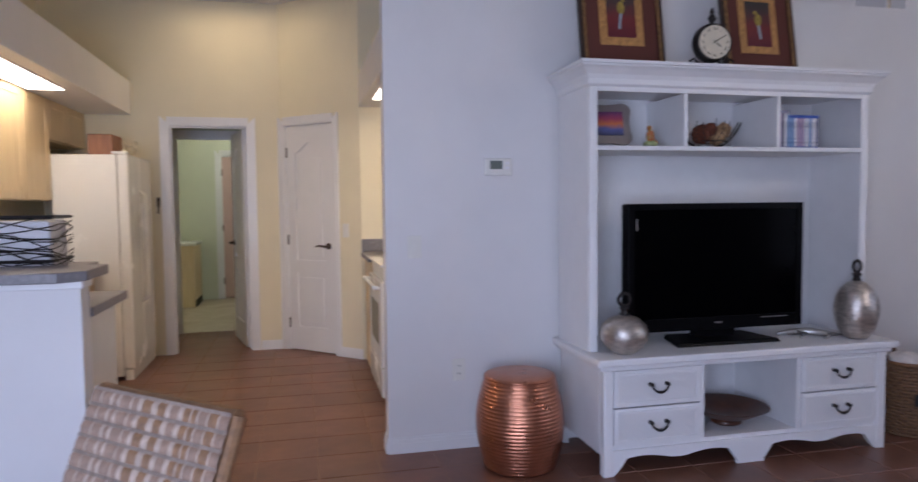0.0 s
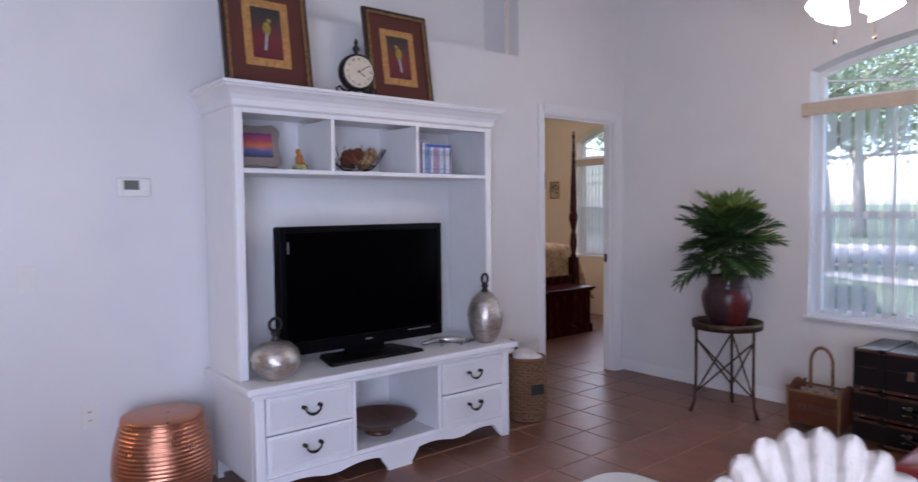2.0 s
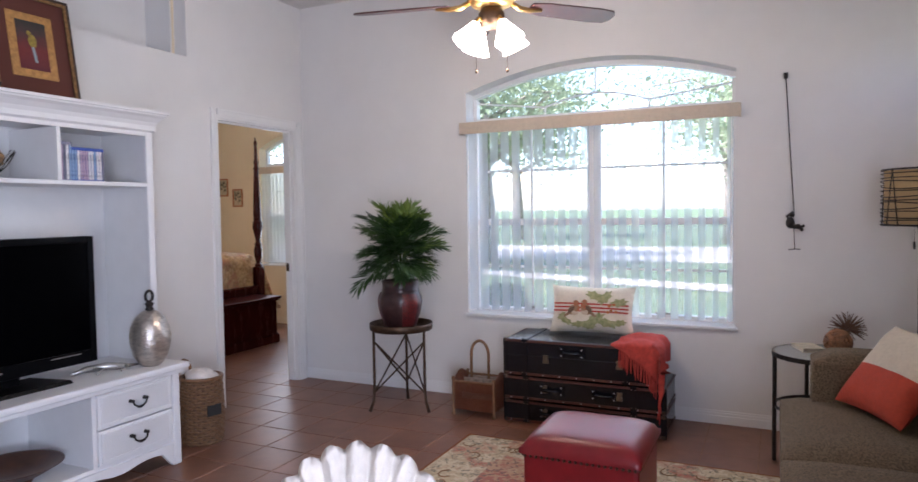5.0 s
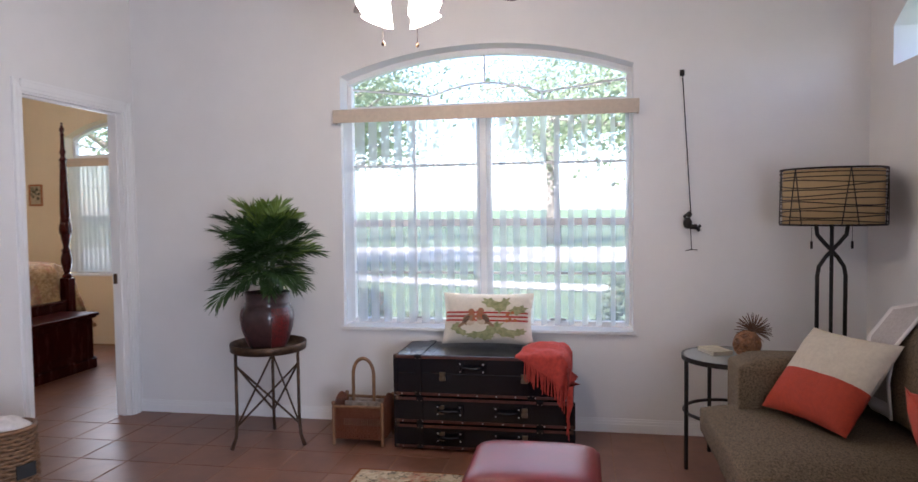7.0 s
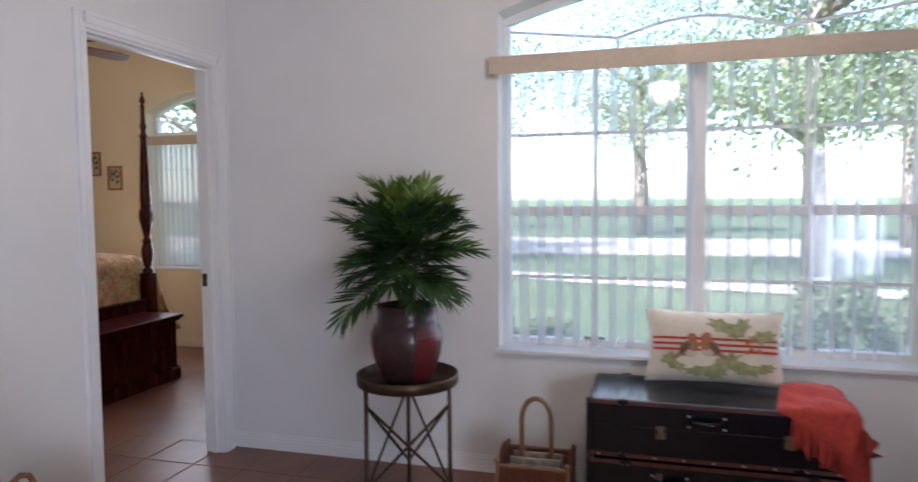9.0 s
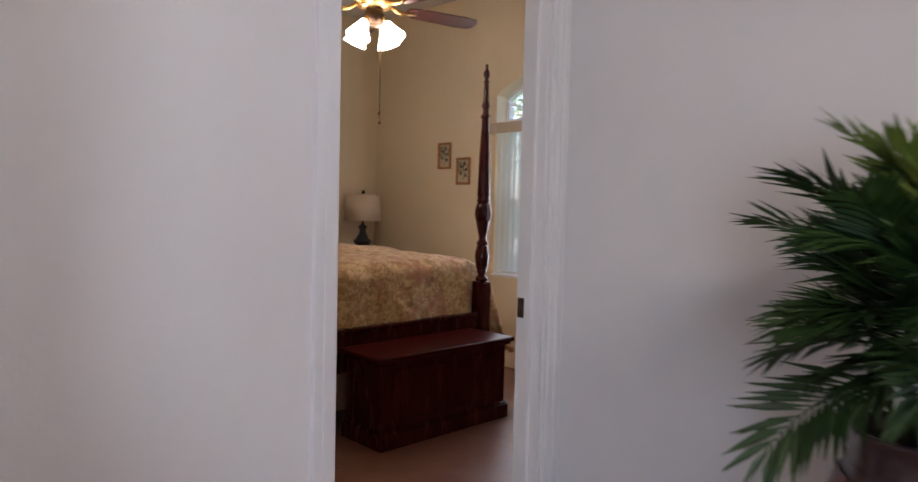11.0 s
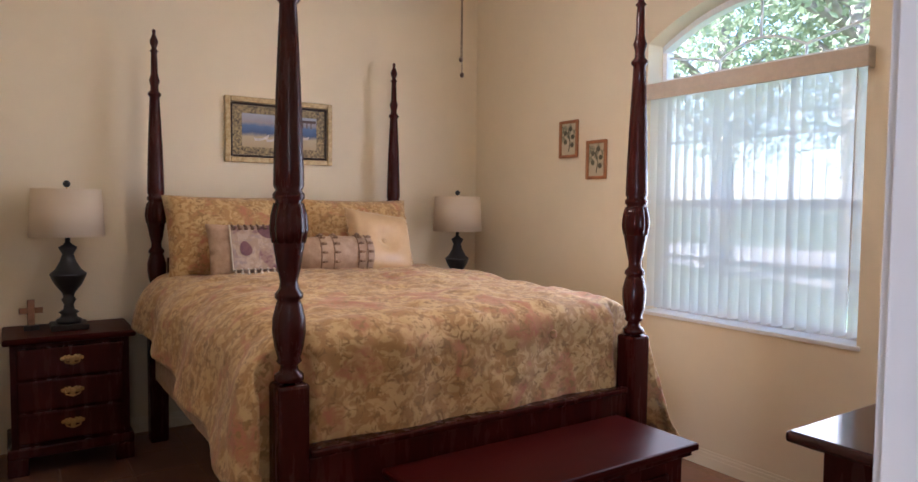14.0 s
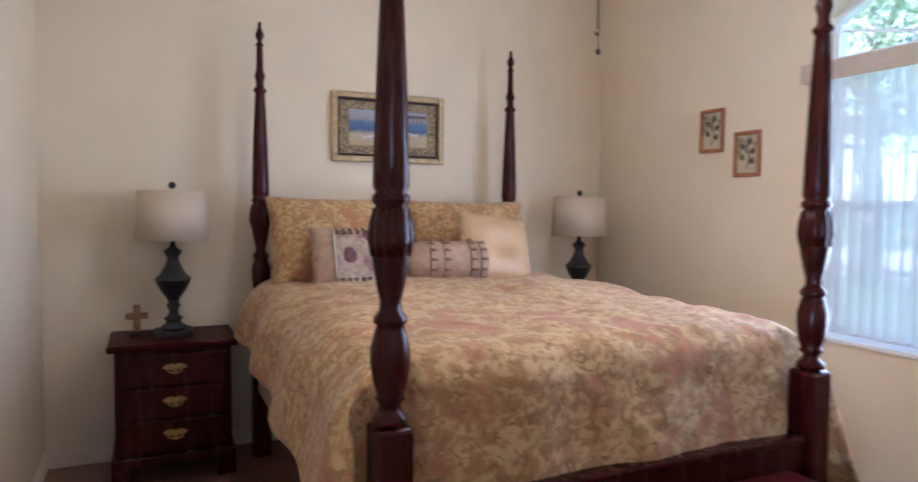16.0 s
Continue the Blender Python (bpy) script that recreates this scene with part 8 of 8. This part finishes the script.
random.seed(14)
for i in range(3200):
    r, a = math.sqrt(random.random()), random.uniform(0, 2 * math.pi)
    p = Vector(fleece(r * 0.99, a / (2 * math.pi)))
    d = Vector((math.cos(a) * 0.5 + random.uniform(-0.6, 0.6), math.sin(a) * 0.5 + random.uniform(-0.6, 0.6), 0.9)).normalized() * random.uniform(0.010, 0.022)
    s = Vector((random.uniform(-1, 1), random.uniform(-1, 1), 0)).normalized() * 0.006
    v = [bm.verts.new(q) for q in (p - s, p + s, p + d)]
    bm.faces.new(v)
part("tuft", bm, SHEEP, sr)

# ---- outdoors ----
bm = bmesh.new()
vs = [bm.verts.new((a, b, -0.22)) for a, b in ((-900, -900), (900, -900), (900, 900), (-900, 900))]
bm.faces.new(vs)
struct("ground", bm, GRASS, "wide mown lawn around the house")
bm = sheet(30, 4, lambda u, v: (8.6 + 14.0 * u + 1.2 * math.sin(u * 9) + 1.2 * v, -30 + 60 * u, -0.20))
struct("pavement", bm, PAVING, "pale curved garden path")
bm = sheet(30, 2, lambda u, v: (22 + 8 * v, -60 + 120 * u, -0.205))
struct("road", bm, PAVING, "pale sunlit road beyond the lawn")


def tree(x, y, h, spread, seed, label):
    random.seed(seed)
    t = thing("tree", label, "tree", x, y, -0.22, group="garden trees")
    bm = tube([(0, 0, 0), (0.1, 0.05, h * 0.2), (0.0, 0.15, h * 0.4), (0.1, 0.1, h * 0.62)], [h * 0.034, h * 0.026, h * 0.022, h * 0.012], 10)
    tips = []
    for k in range(11):
        a, z = k * 2.4 + random.uniform(-0.3, 0.3), h * random.uniform(0.28, 0.6)
        l = spread * random.uniform(0.6, 1.0)
        p = [Vector((0.05, 0.1, z)), Vector((l * 0.45 * math.cos(a), l * 0.45 * math.sin(a), z + l * 0.28)), Vector((l * math.cos(a), l * math.sin(a), z + l * random.uniform(0.2, 0.5)))]
        tube(p, [h * 0.012, h * 0.007, h * 0.003], 6, bm)
        tips += [p[1], p[2], (p[1] + p[2]) / 2]
    tips += [Vector((random.uniform(-1, 1) * spread * 0.5, random.uniform(-1, 1) * spread * 0.5, h * random.uniform(0.65, 1.0))) for _ in range(9)]
    part("trunk", bm, BARK, t, "rough grey trunk", True)
    vs, fs = [], []
    for c in tips:
        for _ in range(260):
            o = Vector((random.gauss(0, 1), random.gauss(0, 1), random.gauss(0, 0.7))) * spread * 0.20
            p = c + o
            n = Vector((random.uniform(-1, 1), random.uniform(-1, 1), random.uniform(-1, 1))).normalized()
            s = n.orthogonal().normalized() * random.uniform(0.03, 0.06)
            q = n.cross(s).normalized() * random.uniform(0.05, 0.10)
            i = len(vs)
            vs += [p - q, p + s, p + q, p - s]
            fs.append((i, i + 1, i + 2, i + 3))
    me = bpy.data.meshes.new("crown")
    me.from_pydata(vs, [], fs)
    me.materials.append(FOLIAGE)
    o = new("crown", me)
    o.parent = t
    return t


tree(17.5, -0.6, 9.0, 3.2, 3, "leaning shade tree on the lawn with loose foliage")
tree(21.0, 9.5, 9.0, 3.4, 5, "broad leafy tree beyond the path")
tree(16.5, 10.2, 9.0, 3.6, 6, "leafy tree outside the bedroom window")
tree(19.0, 14.5, 10.0, 4.0, 7, "tall leafy tree near the house")
tree(26, -5, 10, 4.2, 9, "distant leafy tree by the road")
tree(33, 3, 11, 4.5, 12, "distant leafy tree by the road")
tree(36, 14, 11, 4.5, 13, "distant leafy tree by the road")


def shrub(x, y, w, h, seed):
    random.seed(seed)
    t = thing("shrub", "clipped dark green shrub below the window", "shrub", x, y, -0.22, group="garden shrubs")
    vs, fs = [], []
    for _ in range(1500):
        a, b = random.uniform(0, 2 * math.pi), random.random()
        r = w * (1 - 0.5 * b * b) * random.uniform(0.6, 1.0)
        p = Vector((r * math.cos(a), r * math.sin(a), h * b))
        n = Vector((random.uniform(-1, 1), random.uniform(-1, 1), random.uniform(0, 1))).normalized()
        s = n.orthogonal().normalized() * 0.022
        q = n.cross(s).normalized() * 0.045
        i = len(vs)
        vs += [p - q, p + s, p + q, p - s]
        fs.append((i, i + 1, i + 2, i + 3))
    me = bpy.data.meshes.new("foliage")
    me.from_pydata(vs, [], fs)
    me.materials.append(FOLIAGE)
    o = new("foliage", me)
    o.parent = t
    part("stem", tube([(0, 0, 0), (0, 0, h * 0.7)], 0.03, 6), BARK, t)


for i, (x, y, w, h) in enumerate(((8.2, 1.25, 0.5, 0.95), (8.5, 0.35, 0.55, 1.0), (8.6, 4.1, 0.4, 0.75), (8.3, 3.4, 0.35, 0.55), (9.0, -0.6, 0.6, 1.0))):
    shrub(x, y, w, h, 40 + i)

# ---- floor tiles ----
PITCH, TX0, TY0 = 0.30, 1.02, 3.98
fl0 = struct("floor", boxes((-4.0, XW + 0.2, -0.08, YW, -0.12, -0.003), (-4.0, BX0, YW, 8.75, -0.12, -0.003), (BX0, BX1 + 0.2, YW, BY1, -0.12, -0.003)), GROUT, "square terracotta tile floor with pale grout")
struct("floor_laundry", boxes((-2.1, 2.3, 8.75, 13.3, -0.12, -0.001)), TILE_PALE, "pale tiled laundry floor")


def tile_mesh(name):
    bm = bmesh.new()
    g = PITCH / 2 - 0.0035
    b = 0.003
    lo, hi = [bm.verts.new((x, y, -0.004)) for x, y in ((-g, -g), (g, -g), (g, g), (-g, g))], [bm.verts.new((x, y, 0.0)) for x, y in ((-g + b, -g + b), (g - b, -g + b), (g - b, g - b), (-g + b, g - b))]
    bm.faces.new(hi)
    for i in range(4):
        bm.faces.new((lo[i], lo[(i + 1) % 4], hi[(i + 1) % 4], hi[i]))
    me = bpy.data.meshes.new(name)
    bm.to_mesh(me)
    bm.free()
    me.materials.append(TILE)
    return me


def in_room(x, y):
    return (-3.9 < x < XW and 0.1 < y < YW) or (-1.1 < x < 2.1 and YW <= y < 8.7 and not (1.37 < x and y < 4.96)) or (BX0 < x < BX1 and BY0 < y < BY1) or (DX0 < x < DX1 and YW <= y <= BY0)


TM = tile_mesh("tile")
rest_v, rest_f = [], []
near = 0
i0, i1, j0, j1 = -17, 24, -14, 17
for i in range(i0, i1):
    for j in range(j0, j1):
        x, y = TX0 + PITCH * (i + 0.5), TY0 + PITCH * (j + 0.5)
        if not in_room(x, y):
            continue
        close = (2.3 < x < 5.8 and 2.6 < y < 5.0) or (-0.2 < x < 1.5 and 4.6 < y < 7.6) or (4.8 < x < 5.8 and 4.9 < y < 8.5)
        if close and near < 300:
            near += 1
            o = new("tile", TM)
            o.parent = fl0
            o.location = (x, y, 0.0004 * random.uniform(-1, 1))
        else:
            k = len(rest_v)
            g = PITCH / 2 - 0.0035
            rest_v += [(x - g, y - g, 0), (x + g, y - g, 0), (x + g, y + g, 0), (x - g, y + g, 0)]
            rest_f.append((k, k + 1, k + 2, k + 3))
me = bpy.data.meshes.new("tiles_rest")
me.from_pydata(rest_v, [], rest_f)
me.materials.append(TILE)
o = tagged(new("tiles_rest", me), "terracotta tiles in the far parts of the floor", "", "", "stuff")
o.parent = fl0
